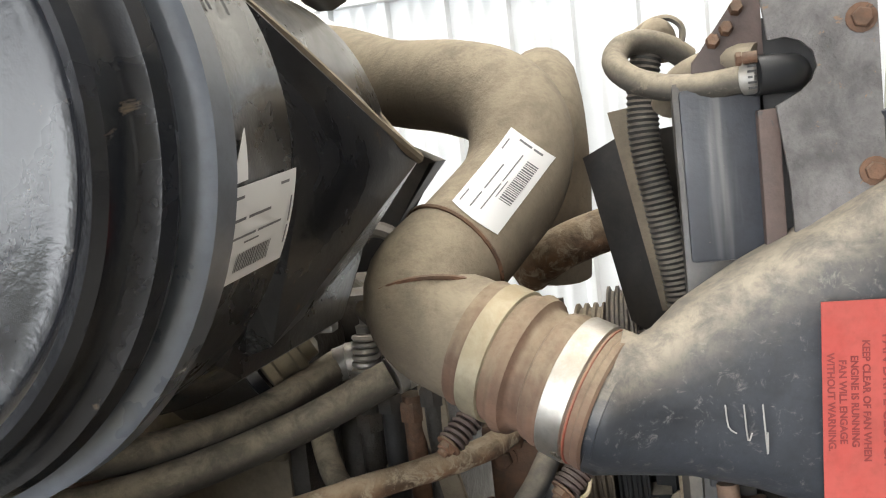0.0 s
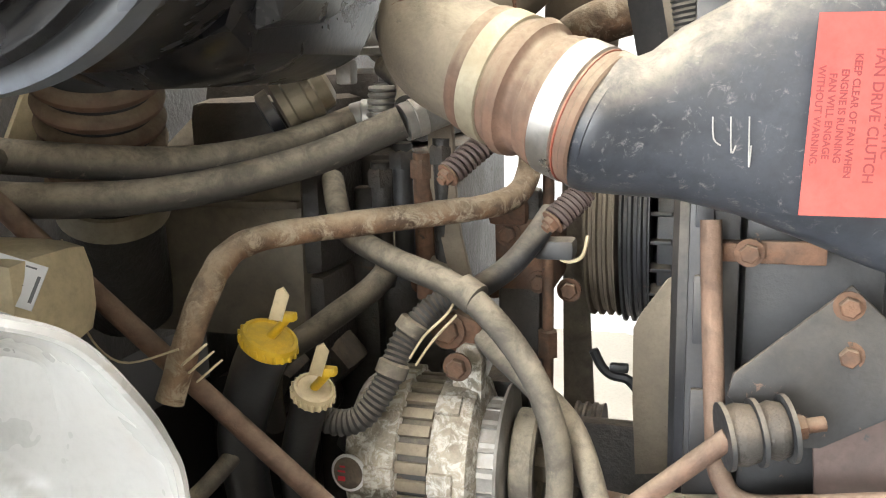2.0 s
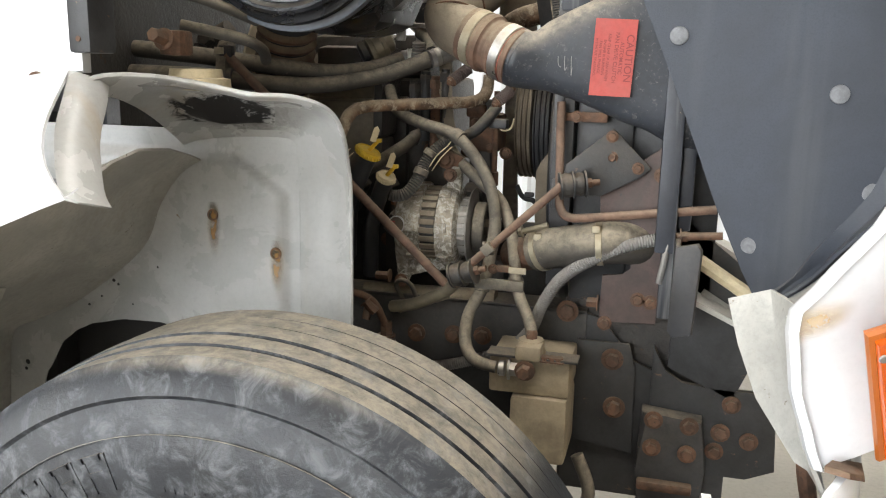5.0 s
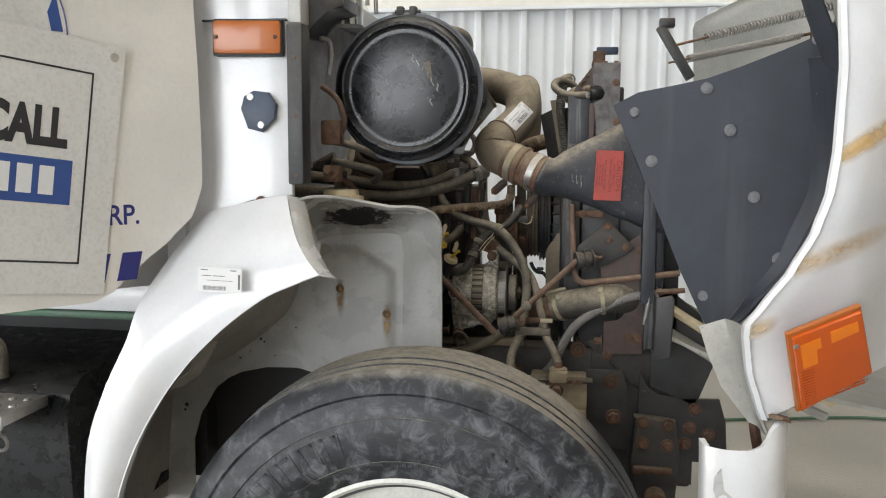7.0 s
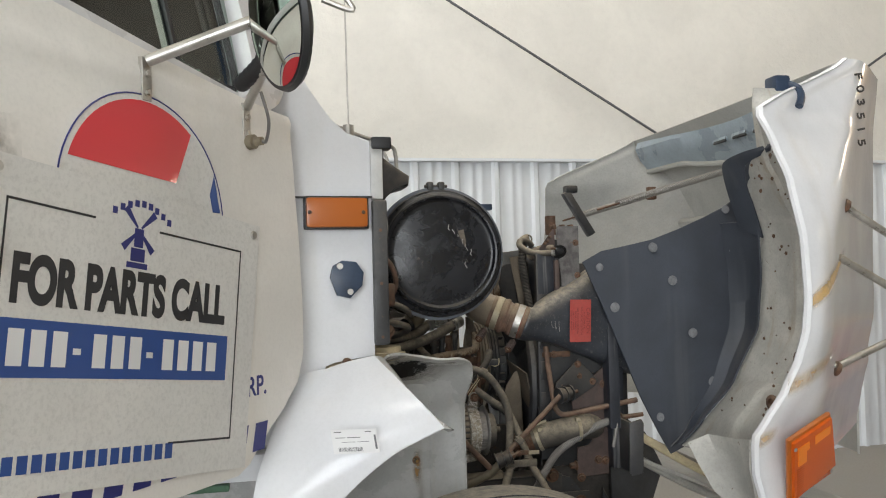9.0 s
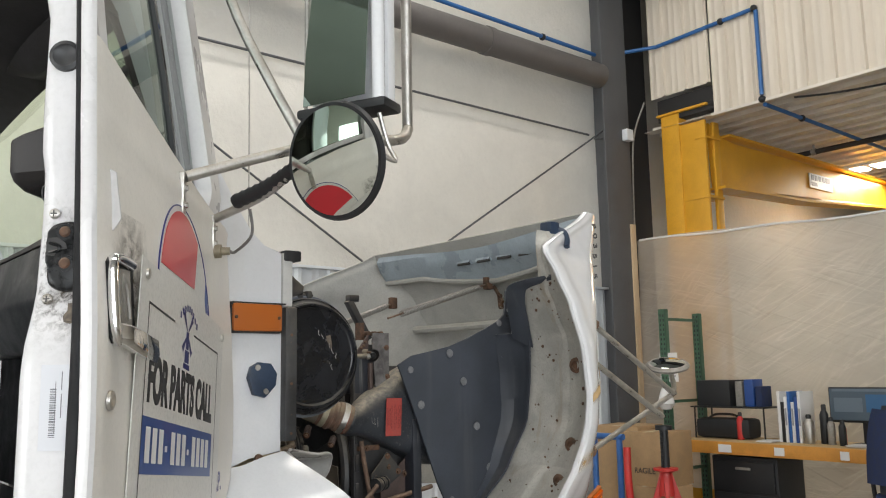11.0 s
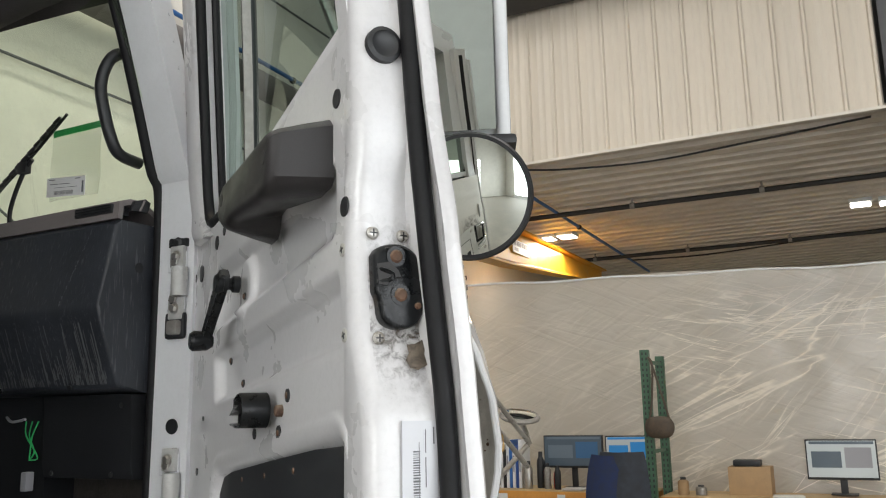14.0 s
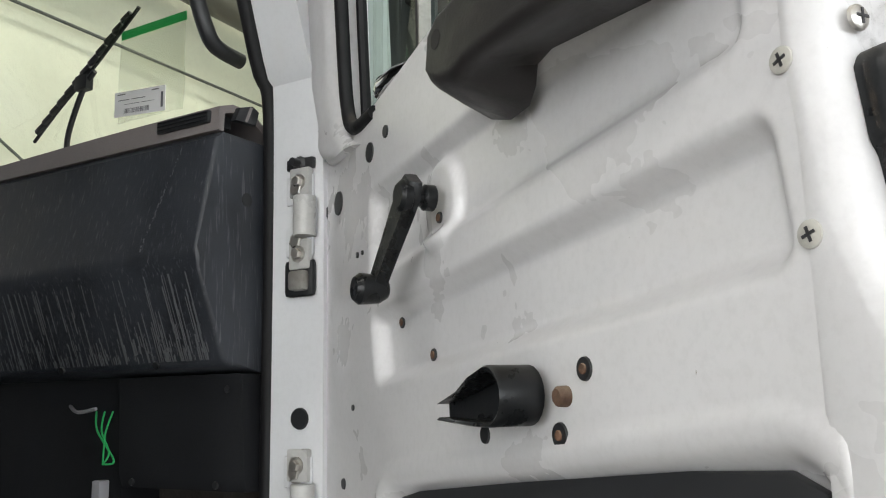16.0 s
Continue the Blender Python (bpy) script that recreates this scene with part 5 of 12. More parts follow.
for k in range(4):
    a = math.pi / 4 + math.pi / 2 * k
    bm = bmesh.new()
    prism(bm, [(4.66 + 0.05 * math.cos(a), 2.71 + 0.05 * math.sin(a), 0.64), (4.66 + 0.26 * math.cos(a), 2.71 + 0.26 * math.sin(a), 0.0), (4.66 + 0.21 * math.cos(a), 2.71 + 0.21 * math.sin(a), 0.0), (4.66 + 0.03 * math.cos(a), 2.71 + 0.03 * math.sin(a), 0.5)], (0.03 * math.sin(a), -0.03 * math.cos(a), 0))
    part("leg", bm, "redpaint", t)
carton((5.3, 3.62, 0), (0.5, 0.52, 1.0), "tall brown carton standing on the floor", "tall_carton", 8)
b = carton((5.15, 3.15, 0), (0.45, 0.42, 0.46), "brown carton printed with handling marks", "tall_carton", -6)
b = carton((5.2, 3.18, 0.46), (0.46, 0.46, 0.5), "brown carton stacked on another", "tall_carton", 4)
lettering("print_mark", "FRAGILE", 0.075, basis((4.962, 3.19, 0.60), (0.0, -1, 0.03), (0, 0.03, 1)), "ink", b)
t = thing("floor_crane", (4.75, 3.3, 0), "blue steel shop stand beside the cartons", "tool stand")
for a, b2 in (((4.7, 3.25, 0), (4.7, 3.25, 0.95)), ((4.7, 3.55, 0), (4.7, 3.55, 0.95)), ((4.7, 3.2, 0.93), (4.7, 3.6, 0.93))):
    bm = bmesh.new()
    cyl(bm, a, b2, 0.03, n=10)
    part("tube_post", bm, "bluepaint", t)
bm = bmesh.new()
tube(bm, [(4.55, 2.98, 0.0), (4.5, 3.0, 0.5), (4.52, 3.02, 0.86)], 0.035, 10)
solo("red_stand", bm, "redpaint", "red steel leg of a shop stand", "tool stand")
t = thing("paper_notice", (5.70, 3.05, 1.4), "white printed notice clipped to the rack", "notice")
bm = bmesh.new()
span(bm, (5.735, 3.28, 1.42), (5.738, 3.50, 1.72))
part("page", bm, "sticker", t)
bm = bmesh.new()
for k in range(5):
    span(bm, (5.7335, 3.31, 1.47 + 0.045 * k), (5.7345, 3.47 - 0.03 * (k % 2), 1.487 + 0.045 * k))
part("print_line", bm, "grey_ink", t)
bm = bmesh.new()
lathe(bm, (5.70, 3.42, 1.14), (0, 0, 1), [(0, 0.05), (0.06, 0.09), (0.2, 0.05), (0.25, 0.012)], 12)
solo("plastic_bag", bm, "sticker", "small white plastic bag hanging on the rack", "bag")
bm = bmesh.new()
tube(bm, [(0.75, 2.9, 0.012), (1.2, 3.0, 0.012), (1.8, 3.1, 0.012), (2.6, 2.9, 0.012), (4.0, 2.6, 0.012)], 0.009, 6)
solo("floor_cable", bm, "green", "thin green hose lying across the floor", "hose")

# ---- the truck ----
truck = thing("truck", (-0.3, 1.085, 0), "white conventional truck with hood tilted open and passenger door open", "truck")
YC = 1.085


def quad_sheet(bm, a, b, c, d, thick, bulge=0.0, n=6):
    """A four-cornered panel between a-b and d-c, bulged along its normal."""
    a, b, c, d = V(a), V(b), V(c), V(d)
    nrm = (b - a).cross(d - a).normalized()
    rows = []
    for i in range(n + 1):
        u = i / n
        rows.append([(a.lerp(b, v / n)).lerp(d.lerp(c, v / n), u) + nrm * bulge * math.sin(math.pi * u) * math.sin(math.pi * v / n) for v in range(n + 1)])
    skin(bm, rows, thick)


def bars(bm, o, ux, uy, rects, lift):
    """Small printed bars on a flat thing: rows of (x0, y0, x1, y1) along ux and uy."""
    ux, uy = V(ux), V(uy)
    nz = ux.cross(uy).normalized() * lift
    o = V(o)
    for x0, y0, x1, y1 in rects:
        vs = [bm.verts.new(o + ux * x + uy * y + nz) for x, y in ((x0, y0), (x1, y0), (x1, y1), (x0, y1))]
        bm.faces.new(vs)


def sticker(name, corner, ux, uy, w, h, parent, code=(0.3, 0.1, 0.7, 0.35), lines=True, bend=None, label="white parts label with a barcode", side=True):
    """A white label with bars for its small print."""
    ux, uy = V(ux).normalized(), V(uy).normalized()
    nz = ux.cross(uy).normalized()
    bm = bmesh.new()
    prism(bm, [V(corner) + ux * x + uy * y for x, y in ((0, 0), (w, 0), (w, h), (0, h))], nz * 0.0012)
    st = part(name, bm, "sticker", parent, label)
    bm = bmesh.new()
    rects = []
    x = code[0] * w
    rnd = random.Random(int(w * 10000))
    while x < code[2] * w:
        k = w * (0.006 + 0.014 * rnd.random())
        rects.append((x, code[1] * h, x + k, code[3] * h))
        x += k + w * 0.011
    if lines:
        rects += [(0.06 * w, 0.87 * h, 0.22 * w, 0.91 * h), (0.74 * w, 0.87 * h, 0.88 * w, 0.91 * h), (0.08 * w, 0.64 * h, 0.3 * w, 0.67 * h), (0.34 * w, 0.64 * h, 0.62 * w, 0.67 * h), (0.2 * w, 0.46 * h, 0.5 * w, 0.48 * h), (0.54 * w, 0.46 * h, 0.8 * w, 0.48 * h)]
    if side:
        rects += [(0.92 * w, 0.15 * h, 0.965 * w, 0.75 * h)]
    bars(bm, V(corner) + nz * 0.0012, ux, uy, rects, 0.0004)
    tagged(part("label_print", bm, "faint_ink", st), kind="stuff")
    return st


# -- wheel
wheel_c = V((-0.302, -0.13, 0.492))
bm = bmesh.new()
R = 0.539
prof = [(0.030, 0.285), (0.012, 0.30), (0.002, 0.335), (-0.006, 0.38), (-0.006, 0.42), (0.002, 0.462), (0.010, 0.480), (0.012, 0.486), (0.008, 0.492), (0.014, 0.505), (0.024, 0.521), (0.036, 0.531)]
for k in range(5):
    y0 = 0.040 + 0.044 * k
    prof += [(y0, R - 0.004 * abs(k - 2) / 2), (y0 + 0.0375, R - 0.004 * abs(k - 2) / 2), (y0 + 0.0385, R - 0.009), (y0 + 0.043, R - 0.009)]
prof = prof[:-2] + [(0.254, 0.531), (0.268, 0.51), (0.285, 0.44), (0.285, 0.38), (0.27, 0.30)]
lathe(bm, wheel_c, (0, 1, 0), prof, 128, False)
wheel = part("wheel", bm, "tyre", truck, "worn black steer tyre with grey scuffs on the sidewall", 30)
bm = bmesh.new()
lathe(bm, wheel_c, (0, 1, 0), [(0.016, 0.312), (0.008, 0.312), (0.006, 0.304), (0.014, 0.296), (0.05, 0.285), (0.075, 0.27), (0.085, 0.20), (0.07, 0.15), (0.065, 0.12), (0.02, 0.115), (0.015, 0.0)], 72, False)
part("rim", bm, "rim", wheel, "white painted steel rim with rust streaks")
bm = bmesh.new()
for k in range(10):
    a = 2 * math.pi * k / 10
    hexbolt(bm, wheel_c + V((0.166 * math.cos(a), 0.07, 0.166 * math.sin(a))), (0, -1, 0), 0.017, 0.025)
part("lug_nut", bm, "rust", wheel)
bm = bmesh.new()


def moulded(a, r, tang, radial):
    """A raised bar on the sidewall: its angle, radius, width along the tyre and height across it."""
    box(bm, wheel_c + V((r * math.cos(a), -0.0058 + 0.09 * max(0.0, 0.395 - r), r * math.sin(a))), (tang, 0.003, radial), 0.0, Euler((0, -a + math.pi / 2, 0)).to_matrix().to_4x4())


for a0 in (1.95, 2.08, 2.22, 2.36, 2.50, 0.95, 1.08, 0.82):
    for da, r, tang, radial in ((-0.04, 0.402, 0.009, 0.052), (0.04, 0.402, 0.009, 0.052), (0.0, 0.424, 0.032, 0.008), (0.0, 0.402, 0.026, 0.007)):
        moulded(a0 + da, r, tang, radial)
for k in range(13):
    moulded(1.72 - 0.038 * k, 0.372, 0.008, 0.016 if k % 4 else 0.010)
for k in range(9):
    moulded(1.63 - 0.034 * k, 0.346, 0.007, 0.011)
part("sidewall_lettering", bm, "tyre", wheel, "raised moulded bars on the sidewall")
bm = bmesh.new()
for rr in (0.352, 0.444):
    ring(bm, wheel_c + V((0, -0.004, 0)), (0, 1, 0), rr, 0.0012, 96, 6)
part("sidewall_rib", bm, "tyre", wheel)
# axle stub and hub behind
bm = bmesh.new()
cyl(bm, (-0.29, 0.1, 0.49), (-0.29, 0.6, 0.49), 0.10, n=20)
cyl(bm, (-0.29, 0.3, 0.46), (-0.29, 1.9, 0.44), 0.065, n=16)
part("axle", bm, "iron", truck)

# -- cab cowl side panel
bm = bmesh.new()
cowl = [(-0.86, 1.20), (-0.80, 1.33), (-0.70, 1.365), (-0.600, 1.372), (-0.600, 1.755), (-0.602, 1.905), (-0.66, 1.918), (-0.70, 1.952), (-0.74, 2.012), (-0.785, 2.085), (-0.84, 2.17), (-0.875, 2.17), (-0.875, 1.20)]
prism(bm, [(x, 0.062 + 0.11 * (x + 0.80) * (1 if x > -0.8 else 0.2), z) for x, z in cowl], (0, 0.02, 0), 0.003)
cab = part("cowl_panel", bm, "paint", truck, "white cab cowl side")
bm = bmesh.new()
span(bm, (-0.795, 0.056, 1.760), (-0.602, 0.0725, 1.764))
part("panel_seam", bm, "trim", cab)
bm = bmesh.new()
box(bm, (-0.690, 0.062, 1.724), (0.152, 0.034, 0.074), 0.010, Euler((0, 0, 0.115)).to_matrix().to_4x4())
lampm = part("side_marker", bm, "amber_dark", cab, "amber side marker lamp")
bm = bmesh.new()
box(bm, (-0.690, 0.066, 1.724), (0.158, 0.028, 0.081), 0.006, Euler((0, 0, 0.115)).to_matrix().to_4x4())
part("marker_base", bm, "trim", lampm)
bm = bmesh.new()
for dx in (-0.065, 0.065):
    lathe(bm, (-0.690 + dx, 0.0455 + 0.115 * dx, 1.724), (0, -1, 0), [(0, 0.005), (0.003, 0.004)], 10)
part("marker_screw", bm, "rust", lampm)
bm = bmesh.new()
prism(bm, [(-0.667 + x, 0.0545, 1.562 + z) for x, z in ((-0.042, 0.006), (-0.034, 0.034), (-0.012, 0.046), (0.022, 0.042), (0.040, 0.016), (0.036, -0.016), (0.006, -0.046), (-0.026, -0.038))], (0, 0.02, 0), 0.004)
mnt = part("hood_latch_mount", bm, "navy_plastic", cab, "dark blue rubber hood latch mount")
bm = bmesh.new()
for x, z in ((-0.685, 1.594), (-0.661, 1.532)):
    lathe(bm, (x, 0.054, z), (0, -1, 0), [(0, 0.008), (0.003, 0.007)], 12)
part("mount_bolt", bm, "steel", mnt)
bm = bmesh.new()
lathe(bm, (-0.671, 0.072, 1.361), (0, -1, 0), [(0, 0.012), (0.006, 0.011), (0.006, 0.004)], 16)
part("hole_plug", bm, "rust", cab)
# front edge channel with dark bulb seal
bm = bmesh.new()
span(bm, (-0.602, 0.058, 1.40), (-0.566, 0.12, 1.755), 0.006)
ch = part("cowl_channel", bm, "iron", truck, "dark scuffed seal channel on the cowl edge")
bm = bmesh.new()
span(bm, (-0.603, 0.074, 1.757), (-0.572, 0.14, 1.905), 0.006)
part("cowl_post", bm, "fender", ch, "cream painted post above the channel")
bm = bmesh.new()
box(bm, (-0.575, 0.09, 1.897), (0.05, 0.05, 0.03), 0.006)
part("hood_stop", bm, "trim", ch)
bm = bmesh.new()
for z in (1.42, 1.55, 1.68):
    lathe(bm, (-0.584, 0.058, z), (0, -1, 0), [(0, 0.004), (0.002, 0.004)], 8)
part("rivet", bm, "rust", ch)
# firewall and cowl top behind it
bm = bmesh.new()
prism(bm, [(-0.82, 0.14, 1.92), (-0.82, 2.03, 1.92), (-0.82, 2.03, 1.05), (-0.82, 0.43, 1.05), (-0.82, 0.43, 1.36), (-0.82, 0.14, 1.36)], (0.03, 0, 0))
part("firewall", bm, "greasy", truck)
bm = bmesh.new()
prism(bm, [(-0.60, 0.13, 1.90), (-0.85, 0.13, 2.05), (-0.875, 0.13, 2.05), (-0.875, 0.13, 1.93), (-0.62, 0.13, 1.86)], (0, 1.91, 0), 0.004)
part("cowl_top", bm, "paint", truck)
bm = bmesh.new()
prism(bm, [(-0.60, 0.12, 1.87), (-0.60, 0.12, 1.74), (-0.575, 0.13, 1.735), (-0.560, 0.14, 1.77), (-0.535, 0.14, 1.795), (-0.495, 0.15, 1.80), (-0.492, 0.15, 1.825), (-0.535, 0.14, 1.85), (-0.57, 0.13, 1.875)], (0, 0.13, 0.0), 0.005)
part("cowl_tray", bm, "black", truck, "dusty black tray along the cowl")
# air intake horn and rails on the cowl
bm = bmesh.new()
lathe(bm, (-0.555, 0.42, 1.80), (0, 0, 1), [(0, 0.038), (0.125, 0.038), (0.130, 0.040), (0.135, 0.040), (0.138, 0.034)], 24)
part("chrome_canister", bm, "chrome", truck)
bm = bmesh.new()
tube(bm, [(-0.68, 0.22, 1.968), (-0.60, 0.28, 1.950), (-0.515, 0.34, 1.935), (-0.495, 0.355, 1.915), (-0.49, 0.36, 1.84)], 0.0055, 10)
tube(bm, [(-0.66, 0.48, 1.955), (-0.56, 0.48, 1.952), (-0.505, 0.48, 1.93), (-0.495, 0.48, 1.84)], 0.0055, 10)
part("grab_rail", bm, "steel", truck)
bm = bmesh.new()
cyl(bm, (-0.641, 0.206, 1.93), (-0.641, 0.206, 1.965), 0.014, n=12)
tube(bm, [(-0.641, 0.206, 1.96), (-0.645, 0.206, 2.4), (-0.66, 0.206, 3.2)], 0.0022, 6)
part("antenna", bm, "steel", truck, "thin whip antenna")

# -- front flare of the cab
lip = [(-0.478, -0.128, 1.226), (-0.535, -0.13, 1.203), (-0.60, -0.13, 1.172), (-0.69, -0.13, 1.104), (-0.78, -0.13, 1.012), (-0.855, -0.13, 0.905), (-0.908, -0.13, 0.80), (-0.945, -0.13, 0.68), (-0.96, -0.13, 0.52)]
top = [(-0.606, 0.060, 1.376), (-0.66, 0.050, 1.368), (-0.72, 0.046, 1.352), (-0.80, 0.04, 1.322), (-0.878, -0.09, 1.165), (-0.905, -0.122, 1.07), (-0.963, -0.126, 0.95), (-1.005, -0.128, 0.81), (-1.025, -0.128, 0.52)]
lip_s, top_s = smooth_path(lip, 5), smooth_path(top, 5)
bm = bmesh.new()
rows = []
for a, b in zip(lip_s, top_s):
    row = []
    for k in range(9):
        v = k / 8
        p = a.lerp(b, v)
        d = (b - a).length
        p.y -= 0.22 * d * math.sin(math.pi * v) * (1 - 0.5 * v)
        row.append(p)
    rows.append(row)
skin(bm, rows, 0.005)
flare = part("flare", bm, "paint", truck, "white flared fender lip of the cab")
bm = bmesh.new()
rows = []
for a in lip_s:
    rows.append([a + V((0, 0, 0)), a + V((0.004, 0.012, 0.006)), a + V((-0.006, 0.05, 0.012)), a + V((-0.02, 0.07, 0.016))])
skin(bm, rows, 0.003)
part("flare_lip", bm, "paint", flare)
bm = bmesh.new()
end = [V((-0.606, 0.060, 1.376)), V((-0.585, 0.02, 1.345)), V((-0.555, -0.04, 1.30)), V((-0.505, -0.105, 1.245)), V((-0.478, -0.128, 1.226))]
rows = [[p, p + V((0.018, 0.004, -0.004)), p + V((0.030, 0.03, -0.012)), p + V((0.024, 0.06, -0.02))] for p in smooth_path(end, 4)]
skin(bm, rows, 0.003)
part("flare_end", bm, "fender", flare, "yellowed edge return of the flare")
fx, fz = V((0.095, -0.010, -0.002)), V((-0.010, -0.09, -0.045))
sticker("flare_sticker", (-0.725, -0.153, 1.188), (1, -0.10, -0.01), (-0.1, 0.35, 0.93), 0.098, 0.052, flare, (0.12, 0.08, 0.65, 0.25))

def ease(u):
    u = max(0.0, min(1.0, u))
    return u * u * (3 - 2 * u)


# -- wheel-well liner and inner fender
bm = bmesh.new()
rows = []
inner = [(-0.60, 0.394, 1.215), (-0.645, 0.394, 1.185), (-0.69, 0.394, 1.125), (-0.735, 0.394, 1.035), (-0.878, 0.394, 0.924), (-0.99, 0.394, 0.868), (-1.052, 0.394, 0.832), (-1.072, 0.394, 0.72), (-1.09, 0.394, 0.50)]
for p, a in zip(smooth_path(inner, 5), lip_s):
    d = (p - wheel_c)
    d.y = 0
    d.normalize()
    row = [a + V((-0.012, 0.055, 0.012))]
    for v, out in ((0.22, 0.022), (0.45, 0.034), (0.72, 0.028), (0.9, 0.012)):
        row.append(row[0].lerp(p, v) + d * out)
    rows.append(row + [p])
skin(bm, rows, 0.004)
well = part("wheel_well", bm, "splashed", truck, "grimy grey splashed wheel-well liner", 60)
bm = bmesh.new()
skin(bm, [[V((-0.780, -0.025, 1.052)), V((-0.808, 0.12, 1.020))], [V((-0.828, 0.0, 0.972)), V((-0.850, 0.115, 0.942))], [V((-0.875, -0.03, 0.940)), V((-0.895, 0.11, 0.910))], [V((-0.945, 0.0, 0.985)), V((-0.965, 0.12, 0.955))]], 0.004)
part("liner_fold", bm, "splashed", well, "folded step pressed in the liner", 20)
bm = bmesh.new()
skin(bm, [[V((-0.940, 0.388, 0.915)), V((-0.90, 0.372, 0.958))], [V((-0.86, 0.390, 0.949)), V((-0.789, 0.345, 1.043))], [V((-0.738, 0.385, 1.040)), V((-0.737, 0.335, 1.078))], [V((-0.70, 0.392, 1.10)), V((-0.705, 0.35, 1.125))]], 0.004)
part("liner_fold", bm, "fender", well, "folded step pressed in the liner", 20)
bm = bmesh.new()
rows = []
ARCH = [(-1.0, 0.674), (-0.974, 0.755), (-0.926, 0.828), (-0.89, 0.855), (-0.852, 0.872), (-0.78, 0.887), (-0.70, 0.889), (-0.62, 0.87), (-0.50, 0.80), (-0.40, 0.78)]
cols_x = [-1.10 + 0.0245 * k for k in range(5)] + [-1.0 + 0.592 * k / 90 for k in range(91)]
for i in range(61):
    f = i / 60
    row = []
    for x in cols_x:
        zt = 1.268
        zb = 0.48 if x < -1.0005 else lerp_rows(ARCH, x)
        z = zb + (zt - zb) * f
        zd = 1.231 - 0.066 * max(0.0, min(1.0, (x + 0.54) / 0.103))
        y = 0.412 - 0.016 * ease(min(zd - z, -0.428 - x) / 0.022)
        row.append(V((x, y, z)))
    rows.append(row)
skin(bm, rows, 0.004)
fend = part("inner_fender", bm, "fender", truck, "off-white inner fender with rust-stained bolt holes")
bm = bmesh.new()
rnd = random.Random(21)
for x, z, r in ((-0.80, 0.965, 0.004), (-0.79, 0.958, 0.003), (-0.86, 0.91, 0.003), (-0.83, 0.93, 0.0025), (-1.02, 0.77, 0.006), (-1.025, 0.755, 0.004), (-0.70, 1.0, 0.0025), (-0.76, 0.92, 0.002)):
    lathe(bm, (x, 0.3922, z), (0, -1, 0), [(0, r), (0.0008, r * 0.8), (0.0008, 0.0004)], 8)
tagged(part("tar_spot", bm, "dark", fend, "black tar specks"), kind="stuff")
edge = smooth_path([(-0.592, 0.05, 1.352), (-0.572, 0.09, 1.368), (-0.53, 0.155, 1.368), (-0.47, 0.205, 1.356), (-0.405, 0.222, 1.343), (-0.356, 0.25, 1.341), (-0.322, 0.28, 1.331), (-0.303, 0.31, 1.312), (-0.296, 0.34, 1.275), (-0.305, 0.385, 1.219), (-0.306, 0.40, 1.167), (-0.305, 0.40, 1.00), (-0.306, 0.40, 0.74)], 5)
back = smooth_path([(-0.64, 0.405, 1.24), (-0.61, 0.406, 1.25), (-0.57, 0.407, 1.256), (-0.52, 0.408, 1.26), (-0.47, 0.408, 1.262), (-0.44, 0.408, 1.262), (-0.42, 0.408, 1.258), (-0.411, 0.408, 1.245), (-0.408, 0.408, 1.215), (-0.408, 0.409, 1.18), (-0.408, 0.41, 1.13), (-0.408, 0.41, 0.98), (-0.408, 0.41, 0.74)], 5)
bm = bmesh.new()
rows = []
for k, (p, q) in enumerate(zip(edge, back)):
    u = k / (len(edge) - 1)
    shelf = max(0.0, min(1.0, (0.62 - u) / 0.2))
    row = []
    for j in range(11):
        v = j / 10
        c = p.lerp(q, v)
        c.z += shelf * (-0.006 * math.sin(math.pi * min(1, v * 4)) + 0.022 * math.sin(math.pi * v) - 0.030 * math.exp(-((v - 0.62) / 0.12) ** 2) * math.sin(math.pi * min(1, max(0, (p.x + 0.56) / 0.16))))
        c.y += (1 - shelf) * 0.012 * math.sin(math.pi * v)
        row.append(c)
    rows.append(row)
pocket = rows
skin(bm, rows, 0.003)
part("fender_pocket", bm, "fender", fend, "pressed pocket under the fender shelf")
bm = bmesh.new()
tube(bm, edge, 0.0042, 6, 1)
part("fender_edge", bm, "fender", fend, "rolled edge of the inner fender")
def pocket_patch(name, k0, k1, j0, j1, film, label):
    """A film of dirt lying on part of the pressed pocket."""
    bm = bmesh.new()
    skin(bm, [[p + V((0.001, -0.0045, -0.003)) for p in row[j0:j1]] for row in pocket[k0:k1]])
    part(name, bm, film, fend, label).visible_shadow = False


pocket_patch("worn_patch", 1, 24, 0, 9, grime_film("black_worn_patch", (0.012, 0.010, 0.009), 1.0, (-0.505, 0.31, 1.300), 0.10, (0.75, 0.8, 1.3), 20.0, 0.28, True), "paint worn black in the fender pocket")
pocket_patch("worn_edge", 12, 27, 0, 5, grime_film("black_worn_edge", (0.02, 0.015, 0.012), 1.0, (-0.44, 0.24, 1.335), 0.05, (0.6, 1, 1.5), 30.0, 0.3, True), "paint worn black at the pocket edge")
pocket_patch("grime_patch", 4, 34, 0, 10, grime_film("brown_pocket_grime", (0.20, 0.15, 0.10), 0.6, (-0.47, 0.33, 1.29), 0.13, (1, 1, 1), 18.0, 0.25), "brown grime in the fender pocket")
